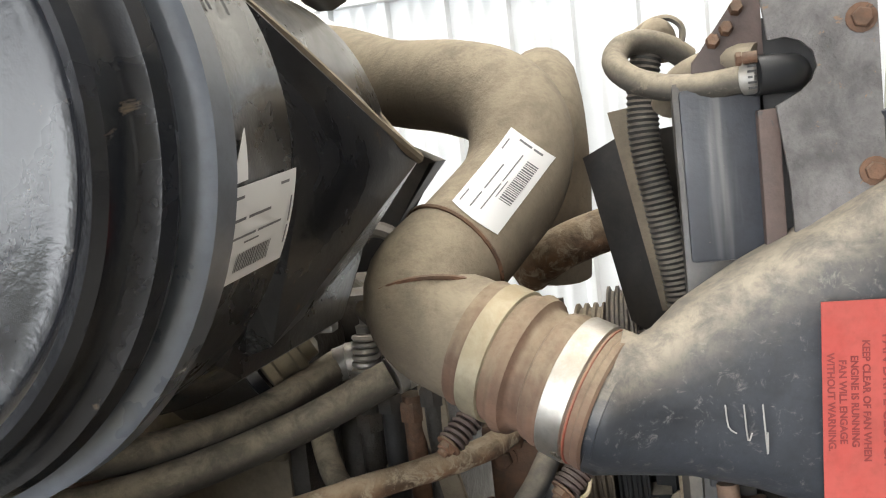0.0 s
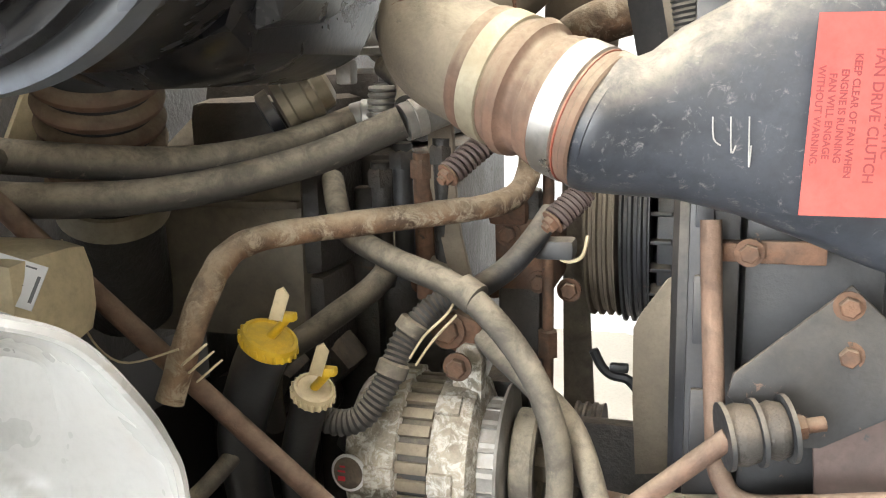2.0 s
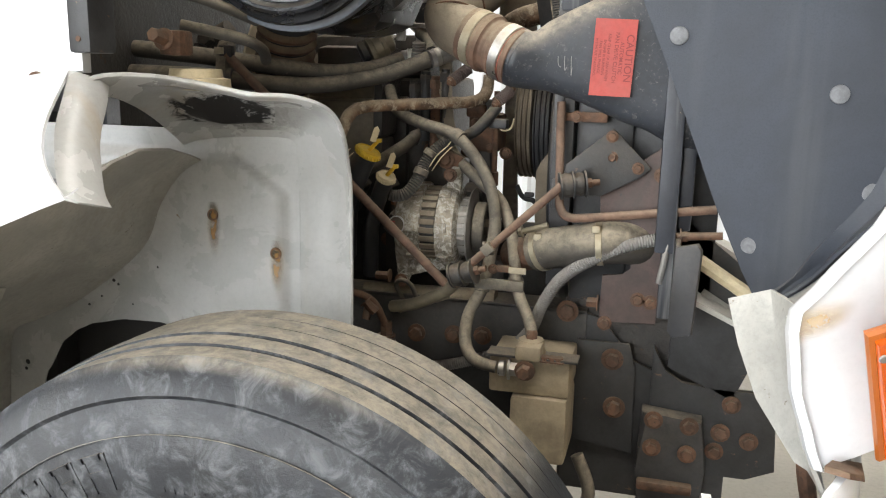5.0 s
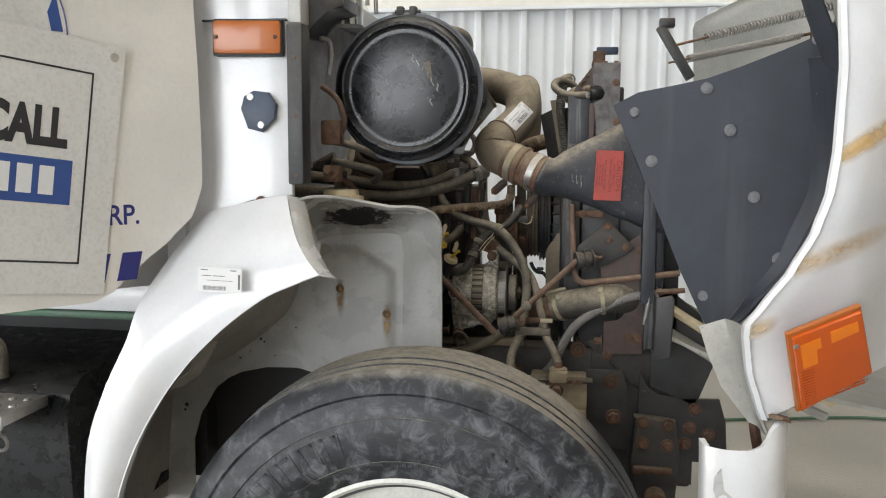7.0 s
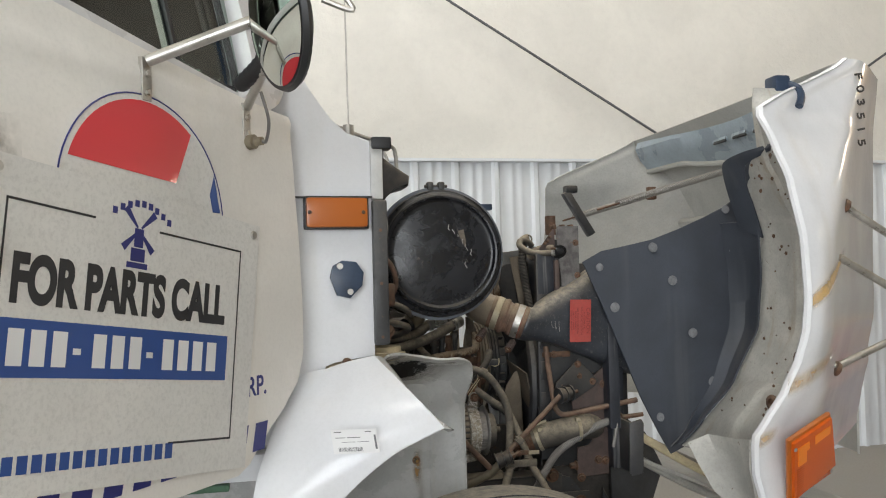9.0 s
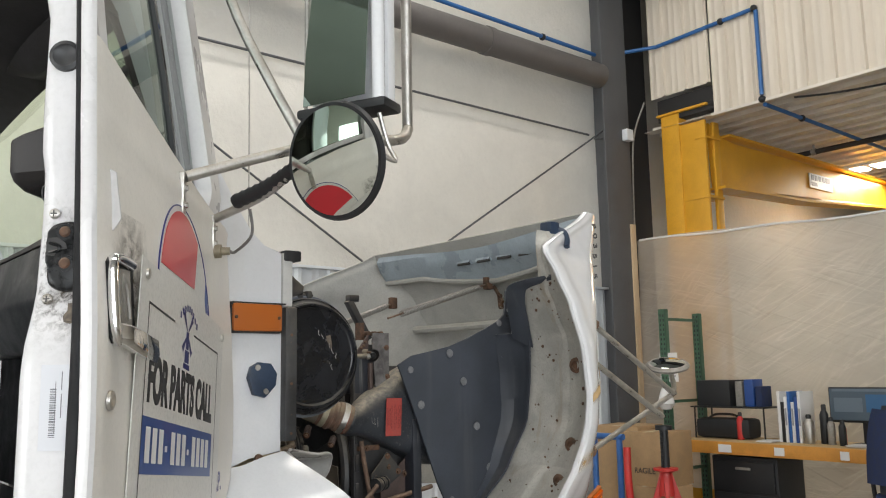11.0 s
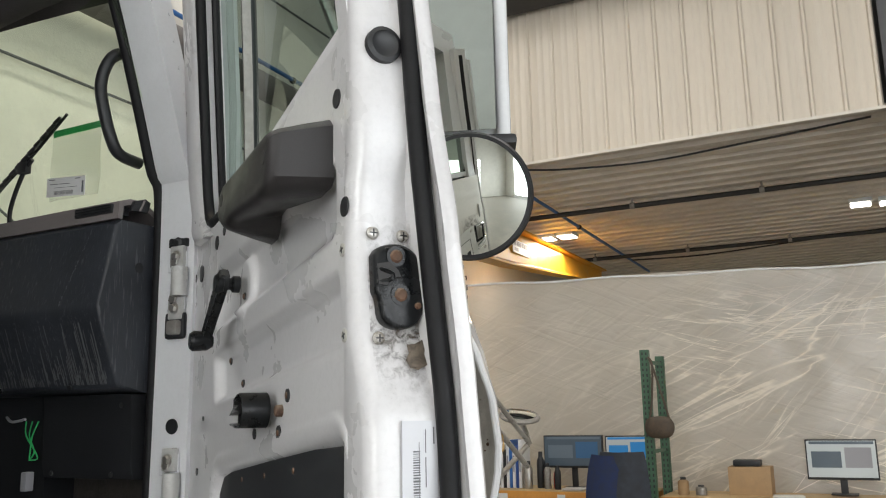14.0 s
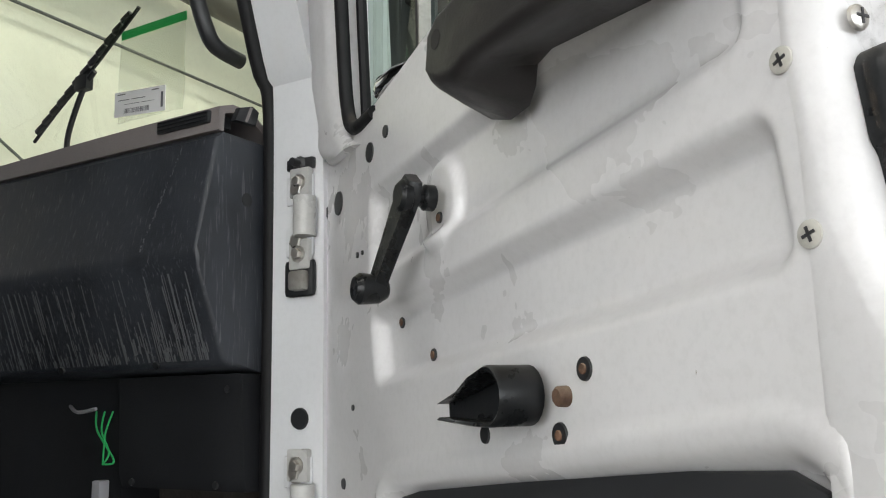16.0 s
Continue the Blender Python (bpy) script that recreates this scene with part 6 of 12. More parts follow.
for x, z in ((-0.577, 1.111), (-0.450, 1.047)):
    bm = bmesh.new()
    lathe(bm, (x, 0.3925, z), (0, -1, 0), [(0, 0.0115), (0.0022, 0.0108), (0.0024, 0.0080), (0.0008, 0.0075)], 20, False)
    part("bolt_hole", bm, "rust", fend, "rust-eaten rim of a bolt hole")
    bm = bmesh.new()
    lathe(bm, (x, 0.3925, z), (0, -1, 0), [(0, 0.0082), (0.0012, 0.0080)], 14)
    part("hole_shadow", bm, "dark", fend)
    bm = bmesh.new()
    skin(bm, [[V((x + 0.03 * a + 0.012 * b, 0.3903, z + 0.025 - 0.17 * b)) for a in (-1, 0, 1)] for b in (0, 0.5, 1)])
    part("rust_run", bm, grime_film("rust_run_film", (0.36, 0.205, 0.06), 0.85, (x + 0.002, 0.3903, z - 0.020), 0.065, (4.0, 1, 1.0), 40.0, 0.08), fend, "brown rust run below the hole").visible_shadow = False
bm = bmesh.new()
lathe(bm, (-0.545, 0.30, 1.345), (0, 0, 1), [(0, 0.058), (0.018, 0.056), (0.02, 0.045), (0.034, 0.043), (0.036, 0.0)], 24)
bm2 = bmesh.new()
box(bm2, (-0.575, 0.475, 1.283), (0.24, 0.10, 0.09), 0.03)
tank = part("reservoir", bm2, "cream", truck, "yellowed plastic reservoir behind the fender")
part("reservoir_cap", bm, "cream", tank)
sticker("reservoir_sticker", (-0.505, 0.42, 1.305), (0.8, 0.25, -0.30), (0.1, 0.5, 0.8), 0.06, 0.035, tank, (0.25, 0.2, 0.75, 0.5))

# -- battery box, step and sill behind the wheel
bm = bmesh.new()
rows = []
prof = [(-0.06, 0.55), (-0.075, 0.86), (-0.06, 0.925), (-0.01, 0.955), (0.1, 0.965), (0.45, 0.965), (0.45, 0.55)]
rows = [[V((x, y, z)) for y, z in prof] for x in (-1.10, -1.12, -1.9)]
loft(bm, [[V((x, y, z)) for y, z in prof] for x in (-1.08, -1.3, -1.6, -1.95)])
bb = part("battery_box", bm, "black_gloss", truck, "black box step tank below the door")
bm = bmesh.new()
tube(bm, [(-1.55, 0.06, 1.0), (-1.42, 0.0, 1.02), (-1.32, -0.02, 1.03), (-1.275, -0.03, 1.02), (-1.27, -0.03, 0.95)], 0.018, 10)
part("vent_hose", bm, "rubber", bb)
bm = bmesh.new()
span(bm, (-1.62, -0.24, 0.905), (-1.12, -0.08, 0.93), 0.004)
step = part("step_plate", bm, "tread", truck, "punched metal step tread")
bm = bmesh.new()
for i in range(12):
    for j in range(3):
        lathe(bm, (-1.14 - 0.035 * i, -0.225 + 0.05 * j, 0.93), (0, 0, 1), [(0, 0.009), (0.004, 0.006)], 8)
part("tread_stud", bm, "tread", step)
bm = bmesh.new()
prism(bm, [(-1.62, -0.24, 0.905), (-1.12, -0.24, 0.905), (-1.15, -0.24, 0.85), (-1.62, -0.24, 0.85)], (0, 0.006, 0))
ring(bm, (-1.16, -0.20, 0.86), (0, 1, 0.3), 0.022, 0.004, 20, 6)
part("step_edge", bm, "tread", step)
bm = bmesh.new()
span(bm, (-2.6, 0.03, 1.10), (-0.86, 0.12, 1.165), 0.012)
part("sill", bm, "paint", truck, "white cab sill with a green grime line")
bm = bmesh.new()
span(bm, (-2.6, 0.02, 1.085), (-0.95, 0.10, 1.10), 0.004)
part("sill_seal", bm, "green", truck)
# near-black box puts the shade under the cab into its colour
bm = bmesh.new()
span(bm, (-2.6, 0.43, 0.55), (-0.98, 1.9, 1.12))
part("under_cab_shade", bm, "dark", truck, "near-black box standing in for the shade below the cab")

# -- cab shell behind the door opening
bm = bmesh.new()
span(bm, (-0.875, 0.10, 1.12), (-2.6, 2.06, 1.16))
part("cab_floor", bm, "trim", truck)
bm = bmesh.new()
span(bm, (-2.6, 0.05, 1.12), (-1.90, 0.09, 2.78), 0.012)
span(bm, (-2.6, 2.06, 1.12), (-1.80, 2.10, 2.78), 0.012)
span(bm, (-1.8, 2.06, 1.12), (-0.87, 2.10, 1.98), 0.012)
part("cab_side", bm, "paint", truck, "white cab side behind the door opening")
bm = bmesh.new()
span(bm, (-2.62, 0.06, 1.12), (-2.58, 2.10, 2.78), 0.01)
part("cab_back", bm, "headliner", truck)
bm = bmesh.new()
rows = []
for k in range(13):
    x = -0.98 - 1.62 * k / 12
    z = 2.62 + 0.17 * min(1, (k / 12) * 3.0) ** 0.6
    rows.append([V((x, 0.10 + 0.02 * (k < 1), z - 0.05)), V((x, 0.14, z)), V((x, 0.4, z + 0.03)), V((x, 1.085, z + 0.05)), V((x, 1.77, z + 0.03)), V((x, 2.03, z)), V((x, 2.07, z - 0.05))])
skin(bm, rows, 0.02)
part("roof", bm, "paint", truck)
bm = bmesh.new()
rows = []
for k in range(9):
    x = -1.02 - 1.55 * k / 8
    z = 2.50 + 0.14 * min(1, k / 8 * 3) ** 0.6
    rows.append([V((x, y, z + 0.03 * math.sin(math.pi * (y - 0.15) / 1.85))) for y in (0.15, 0.45, 0.8, 1.085, 1.4, 1.7, 2.0)])
skin(bm, rows, 0.012)
hl = part("headliner", bm, "headliner", truck, "dark grey cab headliner")
bm = bmesh.new()
rows = []
for i in range(7):
    u = i / 6
    rows.append([V((-1.06 - 0.10 * u, 0.26 + 0.55 * v, 2.53 - 0.05 * math.sin(math.pi * v) * math.sin(math.pi * u))) for v in [k / 10 for k in range(11)]])
skin(bm, rows, 0.02)
part("sun_visor", bm, "headliner", hl)
# A-pillar and hinge pillar
bm = bmesh.new()
path = [(-0.872, 0.10, 1.18), (-0.872, 0.10, 2.02), (-0.895, 0.115, 2.15), (-1.00, 0.125, 2.47), (-1.045, 0.135, 2.58), (-1.12, 0.14, 2.66), (-1.30, 0.14, 2.70), (-1.9, 0.14, 2.72)]
sec = [(-0.030, -0.055), (0.03, -0.055), (0.03, 0.045), (-0.030, 0.045)]
ps = smooth_path(path, 6)
rings = []
for i, p in enumerate(ps):
    z = (ps[min(i + 1, len(ps) - 1)] - ps[max(i - 1, 0)]).normalized()
    y = V((0, 1, 0))
    x = y.cross(z).normalized()
    rings.append([p + x * a + y * b for a, b in sec])
loft(bm, rings)
apil = part("a_pillar", bm, "paint", truck, "white door pillar with hinges")
bm = bmesh.new()
tube(bm, [(-0.895, 0.152, 1.2), (-0.895, 0.152, 2.0), (-0.925, 0.16, 2.15), (-1.03, 0.168, 2.46), (-1.09, 0.175, 2.56), (-1.2, 0.18, 2.60), (-1.9, 0.18, 2.62)], 0.013, 10)
part("door_seal", bm, "seal", apil, "black rubber door seal")
bm = bmesh.new()
tube(bm, [(-0.862, 0.058, 2.05), (-0.884, 0.072, 2.16), (-0.985, 0.08, 2.475), (-1.03, 0.09, 2.59)], 0.007, 8)
for k in range(7):
    z = 2.12 + 0.055 * k
    lathe(bm, (-0.872 - 0.31 * (z - 2.10), 0.066, z), (0.2, -1, 0), [(0, 0.004), (0.002, 0.003)], 8)
part("drip_rail", bm, "paint", apil)
for z in (1.925, 1.845, 1.51):
    bm = bmesh.new()
    box(bm, (-0.905, 0.085, z), (0.006, 0.05, 0.045), 0.003)
    h = part("hinge_leaf", bm, "paint", apil)
    bm = bmesh.new()
    hexbolt(bm, (-0.908, 0.085, z), (-1, 0, 0), 0.011)
    part("hinge_bolt", bm, "steel", h)
for z0, z1 in ((1.855, 1.905), (1.45, 1.49)):
    bm = bmesh.new()
    cyl(bm, (-0.918, 0.066, z0 - 0.005), (-0.918, 0.066, z1 + 0.005), 0.017, n=16)
    part("hinge_barrel", bm, "fender", apil)
    for z in (z0 - 0.030, z1 + 0.030):
        bm = bmesh.new()
        box(bm, (-0.909, 0.080, z), (0.012, 0.038, 0.046), 0.004)
        leaf = part("hinge_leaf", bm, "fender", apil, "grimy white hinge leaf")
        bm = bmesh.new()
        hexbolt(bm, (-0.915, 0.080, z), (-1, 0, 0), 0.0085, 0.008)
        part("hinge_bolt", bm, "steel", leaf)
bm = bmesh.new()
lathe(bm, (-0.903, 0.083, 1.965), (-1, 0, 0), [(0, 0.012), (0.008, 0.012), (0.012, 0.007), (0.025, 0.006)], 14)
box(bm, (-0.906, 0.083, 1.965), (0.01, 0.05, 0.018), 0.003)
box(bm, (-0.906, 0.083, 1.79), (0.012, 0.055, 0.055), 0.008)
lathe(bm, (-0.902, 0.085, 1.585), (-1, 0, 0), [(0, 0.016), (0.003, 0.015)], 18)
part("door_switch", bm, "trim", apil)
bm = bmesh.new()
box(bm, (-0.915, 0.078, 1.785), (0.02, 0.03, 0.03), 0.006)
part("check_strap", bm, "zinc", apil)
# grab handle inside
bm = bmesh.new()
tube(bm, [(-0.945, 0.185, 2.392), (-0.985, 0.20, 2.388), (-1.007, 0.212, 2.362), (-1.014, 0.222, 2.31), (-1.004, 0.218, 2.25), (-0.987, 0.211, 2.192), (-0.962, 0.211, 2.165), (-0.909, 0.208, 2.158)], 0.013, 12)
part("grab_handle", bm, "trim", truck, "black grab handle on the pillar")

# -- dash
prof = [(-0.80, 2.015), (-0.985, 2.012), (-1.000, 2.000), (-1.034, 1.83), (-1.036, 1.815), (-1.028, 1.80), (-0.978, 1.672), (-0.965, 1.662), (-0.90, 1.655), (-0.80, 1.655)]
bm = bmesh.new()
prism(bm, [(x, 0.165, z) for x, z in prof], (0, 1.85, 0), 0.008)
dash = part("dashboard", bm, "dash", truck, "scratched charcoal dashboard with streaks")
bm = bmesh.new()
prism(bm, [(x, 0.17, z) for x, z in ((-0.80, 1.653), (-0.932, 1.653), (-0.925, 1.50), (-0.918, 1.48), (-0.80, 1.47))], (0, 0.27, 0), 0.006)
part("kick_box", bm, "kick", dash)
bm = bmesh.new()
rows = []
for i in range(7):
    u = i / 6
    rows.append([V((-0.992 + 0.17 * u, y, 2.020 + 0.038 * math.sin(math.pi * min(1, 0.24 + u)) * (0.55 + 0.45 * math.cos((y - 0.2) * 2.5)) + 0.004)) for y in [0.17 + 1.83 * k / 20 for k in range(21)]])
rows.insert(0, [V((-0.994, p.y, 2.013)) for p in rows[0]])
skin(bm, rows, 0.012)
pad = part("dash_pad", bm, "taupe", dash, "taupe padded dash top with vents")
bm = bmesh.new()
span(bm, (-0.9985, 0.186, 2.026), (-0.95, 0.298, 2.046), 0.003)
v = part("vent", bm, "trim", pad, "long black demister vent")
for k in range(3):
    bm = bmesh.new()
    span(bm, (-1.0005, 0.190, 2.0295 + 0.006 * k), (-0.998, 0.294, 2.0312 + 0.006 * k), 0.0006)
    part("vent_slat", bm, "kick", v)
bm = bmesh.new()
prism(bm, [(-0.968, 0.160, 2.033), (-0.922, 0.160, 2.036), (-0.915, 0.160, 2.060), (-0.930, 0.160, 2.066), (-0.958, 0.160, 2.056)], (0, 0.012, 0), 0.003)
v = part("vent", bm, "trim", pad, "small black end vent")
bm = bmesh.new()
prism(bm, [(-0.948, 0.1585, 2.036), (-0.943, 0.1585, 2.036), (-0.932, 0.1585, 2.062), (-0.937, 0.1585, 2.062)], (0, 0.004, 0))
part("vent_slat", bm, "taupe", v)
bm = bmesh.new()
lathe(bm, (-0.935, 0.166, 1.915), (0, -1, 0), [(0, 0.011), (0.002, 0.011), (0.002, 0.007)], 16)
for y, z in ((0.30, 1.664), (0.52, 1.664)):
    lathe(bm, (-0.978, y, z + 0.004), (-1, 0, -0.4), [(0, 0.007), (0.003, 0.006)], 12)
for y, z in ((0.22, 1.49), (0.40, 1.49), (0.2, 1.63)):
    lathe(bm, (-0.93, y, z), (-1, 0, 0), [(0, 0.006), (0.003, 0.005)], 12)
part("dash_screw", bm, "trim", dash)
bm = bmesh.new()
rnd = random.Random(77)
for k in range(330):
    v = rnd.random()
    long_one = rnd.random() < 0.35
    reach = (0.25 + 0.5 * rnd.random()) if long_one else (0.05 + 0.14 * rnd.random())
    v0 = max(0.02, min(v if long_one else 1.0 - 0.35 * v * v, 0.97 - reach * 0.4) - reach * 0.4)
    v1 = min(0.985, v0 + reach)
    y = 0.185 + 0.75 * rnd.random() ** 1.2
    wide = 0.0005 + 0.0009 * rnd.random()
    lean = 0.006 * (rnd.random() - 0.5)
    skin(bm, [[V((-1.0295 + 0.050 * a - 0.0012, y + lean * a + s * wide, 1.7985 - 0.128 * a - 0.0005)) for s in (-1, 1)] for a in (v0, v1)])
for k in range(15):
    a = k / 14
    for q in range(2):
        z = 1.992 - 0.15 * a - 0.005 * q
        skin(bm, [[V((-1.0007 - 0.2 * (2.0 - z + d) - 0.0016, 0.232 + 0.045 * a + 0.004 * rnd.random() + s * 0.0008, z - d)) for s in (-1, 1)] for d in (0.0, 0.002 + 0.005 * rnd.random())])
tagged(part("dash_scratch", bm, "scrape", dash, "pale scrapes down the vinyl"), kind="stuff")
bm = bmesh.new()
bars(bm, (-1.0295, 0.44, 1.842), (0, -1, 0), (0.18, 0, 0.98), [(0.018 * k, 0, 0.018 * k + 0.012, 0.018) for k in range(13)], 0.0015)
part("embossed_badge", bm, "taupe", dash, "worn embossed badge strip")
bm = bmesh.new()
for k in range(3):
    tube(bm, [(-0.94, 0.44 + 0.02 * k, 1.60), (-0.96, 0.43 + 0.01 * k, 1.57), (-0.97, 0.42 - 0.012 * k, 1.55 - 0.012 * k), (-0.975, 0.415, 1.52)], 0.0016, 6)
part("wire", bm, "green_bag", dash, "loose green wires under the dash")
bm = bmesh.new()
tube(bm, [(-0.93, 0.56, 1.61), (-0.96, 0.50, 1.60), (-0.965, 0.45, 1.605)], 0.003, 6)
box(bm, (-0.965, 0.43, 1.475), (0.02, 0.018, 0.04), 0.003)
part("connector", bm, "grey_ink", dash)
bm = bmesh.new()
span(bm, (-0.90, 0.46, 1.18), (-0.82, 1.9, 1.66))
part("footwell", bm, "kick", dash)
# windscreen with wiper
bm = bmesh.new()
rows = []
for i in range(9):
    v = i / 8
    row = []
    for k in range(17):
        y = 0.145 + 1.88 * k / 16
        c = ((y - YC) / 0.94) ** 2
        row.append(V((-0.80 - 0.06 * c ** 2 - (0.205 + 0.02 * c) * v, y, 2.03 + 0.52 * v)))
    rows.append(row)
skin(bm, rows)
ws = part("windscreen", bm, "windscreen", truck, "green-tinted windscreen")
ws.visible_shadow = False
bm = bmesh.new()
wp = [(-0.868, 0.80, 2.135), (-0.876, 0.71, 2.19), (-0.888, 0.60, 2.245), (-0.905, 0.463, 2.322)]
tube(bm, wp, 0.0035, 8)
for k in range(12):
    a = V(wp[0]).lerp(V(wp[3]), 0.08 + 0.075 * k)
    box(bm, a + V((-0.004, 0, 0.006)), (0.008, 0.026, 0.010), 0.002, Euler((-0.48, 0, 0)).to_matrix().to_4x4())
part("wiper_blade", bm, "trim", ws, "black wiper blade")
bm = bmesh.new()
tube(bm, [(-0.855, 0.70, 2.03), (-0.868, 0.695, 2.08), (-0.878, 0.68, 2.13), (-0.885, 0.635, 2.205), (-0.888, 0.60, 2.235)], 0.0055, 8)
box(bm, (-0.886, 0.632, 2.218), (0.018, 0.035, 0.03), 0.004)
part("wiper_arm", bm, "trim", ws)
# zip bag inside the screen
zb = thing("zip_bag", (-0.9, 0.48, 2.12), "clear zip bag with a green strip taped inside the windscreen", "bag")
bm = bmesh.new()
skin(bm, [[V((-0.880 - 0.06 * (z - 2.12) + 0.008 * noise.noise(V((y * 20, z * 18, 0))), y - 0.10 * (z - 2.13), z)) for y in [0.372 + 0.165 * k / 8 for k in range(9)]] for z in [2.12 + 0.165 * j / 8 for j in range(9)]])
part("film", bm, "bagfilm", zb).visible_shadow = False
bm = bmesh.new()
skin(bm, [[V((-0.893 - 0.001 * j, y - 0.016, z)) for y in [0.370 + 0.167 * k / 4 for k in range(5)]] for j, z in enumerate((2.276, 2.292))], 0.002)
part("zip_strip", bm, "green_bag", zb, "bright green zip strip")
sticker("bag_label", (-0.892, 0.531, 2.128), (0, -1, -0.08), (-0.05, -0.04, 1), 0.132, 0.046, zb, (0.2, 0.1, 0.7, 0.3)).data.materials[0] = M["bag_paper"]
# seat
bm = bmesh.new()
box(bm, (-1.95, 0.62, 1.55), (0.5, 0.5, 0.16), 0.05)
box(bm, (-2.22, 0.62, 1.98), (0.16, 0.5, 0.75), 0.06)
box(bm, (-2.22, 0.62, 2.46), (0.12, 0.3, 0.2), 0.05)
seat = part("seat", bm, "headliner", truck, "brown-grey high-back cab seat")
bm = bmesh.new()
box(bm, (-1.95, 0.62, 1.32), (0.4, 0.42, 0.3), 0.02)
part("seat_base", bm, "trim", seat)


# -- tilted hood
LIP_X = [(0.86, 0.47), (0.93, 0.435), (1.02, 0.405), (1.117, 0.388), (1.17, 0.424), (1.243, 0.470), (1.32, 0.508), (1.40, 0.530), (1.484, 0.538), (1.64, 0.548), (1.80, 0.552), (1.92, 0.54), (2.02, 0.525), (2.22, 0.937)]
LIP_Y = [(0.86, 0.09), (1.02, 0.06), (1.117, 0.03), (1.243, 0.008), (1.40, -0.005), (1.484, -0.008), (1.64, 0.015), (1.80, 0.068), (1.92, 0.12), (2.02, 0.17), (2.22, 0.319)]
WIDE = [(0.86, 0.18), (1.0, 0.20), (1.117, 0.22), (1.2, 0.17), (1.3, 0.10), (1.5, 0.085), (1.64, 0.11), (1.8, 0.20), (1.92, 0.30), (2.02, 0.40), (2.22, 0.10)]


def skin_y(x, z):
    """Where the hood's side lies: nearly flat by the wheel arch, then turning in towards the grille."""
    d = max(0.0, x - lerp_rows(LIP_X, z))
    e = d - lerp_rows(WIDE, z)
    t = max(0.0, min(1.0, (e + 0.05) / 0.10))
    return lerp_rows(LIP_Y, z) + 0.26 * d - 0.008 * math.sin(min(1.0, d / 0.10) * math.pi) + 0.70 * (0.05 * t * t if e < 0.05 else e)


HEM = [(0.0, 0.903), (0.05, 0.920), (0.09, 0.934), (0.18, 0.962), (0.32, 0.986), (0.40, 0.995), (1.0, 1.0)]


def hood_side(mirror):
    f = (lambda p: V((p[0], 2 * YC - p[1], p[2]))) if mirror else V
    bm = bmesh.new()
    rows = []
    for i in range(49):
        row = []
        for k in range(31):
            u = k / 30
            zb = lerp_rows(HEM, u)
            z = zb + (2.22 - zb) * i / 48
            x0 = lerp_rows(LIP_X, z)
            x = x0 + (1.26 - x0) * u
            row.append(f((x, skin_y(x, z), z)))
        rows.append(row)
    skin(bm, rows, 0.006)
    return bm


hood = part("hood", hood_side(False), "paint", truck, "white tilted hood and fender shell")
part("hood_far_side", hood_side(True), "hood_in", hood)
# orange water stains running down the side
for line, wide, strong in (([(0.548, 1.455), (0.60, 1.50), (0.66, 1.535), (0.74, 1.57), (0.84, 1.62)], 0.034, 0.95), ([(0.475, 1.235), (0.52, 1.262), (0.58, 1.285), (0.66, 1.31), (0.76, 1.345)], 0.040, 0.6), ([(0.40, 1.11), (0.43, 1.12), (0.46, 1.15)], 0.03, 0.6)):
    bm = bmesh.new()
    path = smooth_path([V((x, 0, z)) for x, z in line], 6)
    skin(bm, [[V((p.x, skin_y(p.x, p.z + k * wide) - 0.0075, p.z + k * wide)) for p in path] for k in (-1, -0.5, 0, 0.5, 1)])
    mid_p, span_p = path[len(path) // 3], path[-1] - path[0]
    part("stain", bm, grime_film("orange_water_stain", (0.55, 0.34, 0.10), strong, (mid_p.x, skin_y(mid_p.x, mid_p.z), mid_p.z), span_p.length * 0.75, (1.0, 0.0, span_p.length * 0.75 / (wide * 0.8)), 16.0, 0.10, False, math.atan2(span_p.z, span_p.x)), hood, "orange water stain").visible_shadow = False
# rolled wheel-arch lip
bm = bmesh.new()
rows = []
for i in range(49):
    z = 0.905 + 1.315 * i / 48
    c = V((lerp_rows(LIP_X, z), lerp_rows(LIP_Y, z), z))
    rows.append([c + V((0.008, -0.010, 0)), c + V((-0.003, -0.006, 0)), c + V((-0.006, 0.004, 0)), c + V((-0.002, 0.013, 0)), c + V((0.010, 0.018, 0))])
skin(bm, rows, 0.003)
part("arch_lip", bm, "paint", hood, "thick white rolled wheel-arch lip")
# inner flange between lip and splash mat
MAT_EDGE = [(0.976, 0.40), (1.01, 0.467), (1.058, 0.508), (1.213, 0.615), (1.377, 0.677), (1.55, 0.684), (1.70, 0.664), (1.80, 0.62), (1.88, 0.585), (1.91, 0.57), (2.05, 0.553), (2.10, 0.56)]
MAT_EDGE_Y = [(1.0, 0.55), (1.2, 0.48), (1.4, 0.43), (1.55, 0.415), (1.75, 0.38), (1.86, 0.33), (1.885, 0.31), (1.915, 0.245), (2.10, 0.235)]


def on_flange(z, u, lift=0.0):
    a = V((lerp_rows(LIP_X, z) + 0.004, lerp_rows(LIP_Y, z) + 0.012, z))
    b = V((lerp_rows(MAT_EDGE, z) + 0.006, lerp_rows(MAT_EDGE_Y, z) + 0.006, z))
    p = a.lerp(b, u)
    deep = 0.085 if z > 1.2 else 0.045
    deep *= 1 - 0.75 * max(0.0, min(1.0, (z - 1.70) / 0.2))
    p.x += deep * math.sin(math.pi * u ** 0.75) - (0.012 if u > 0.52 else 0.0) * math.sin(math.pi * u) - lift
    return p


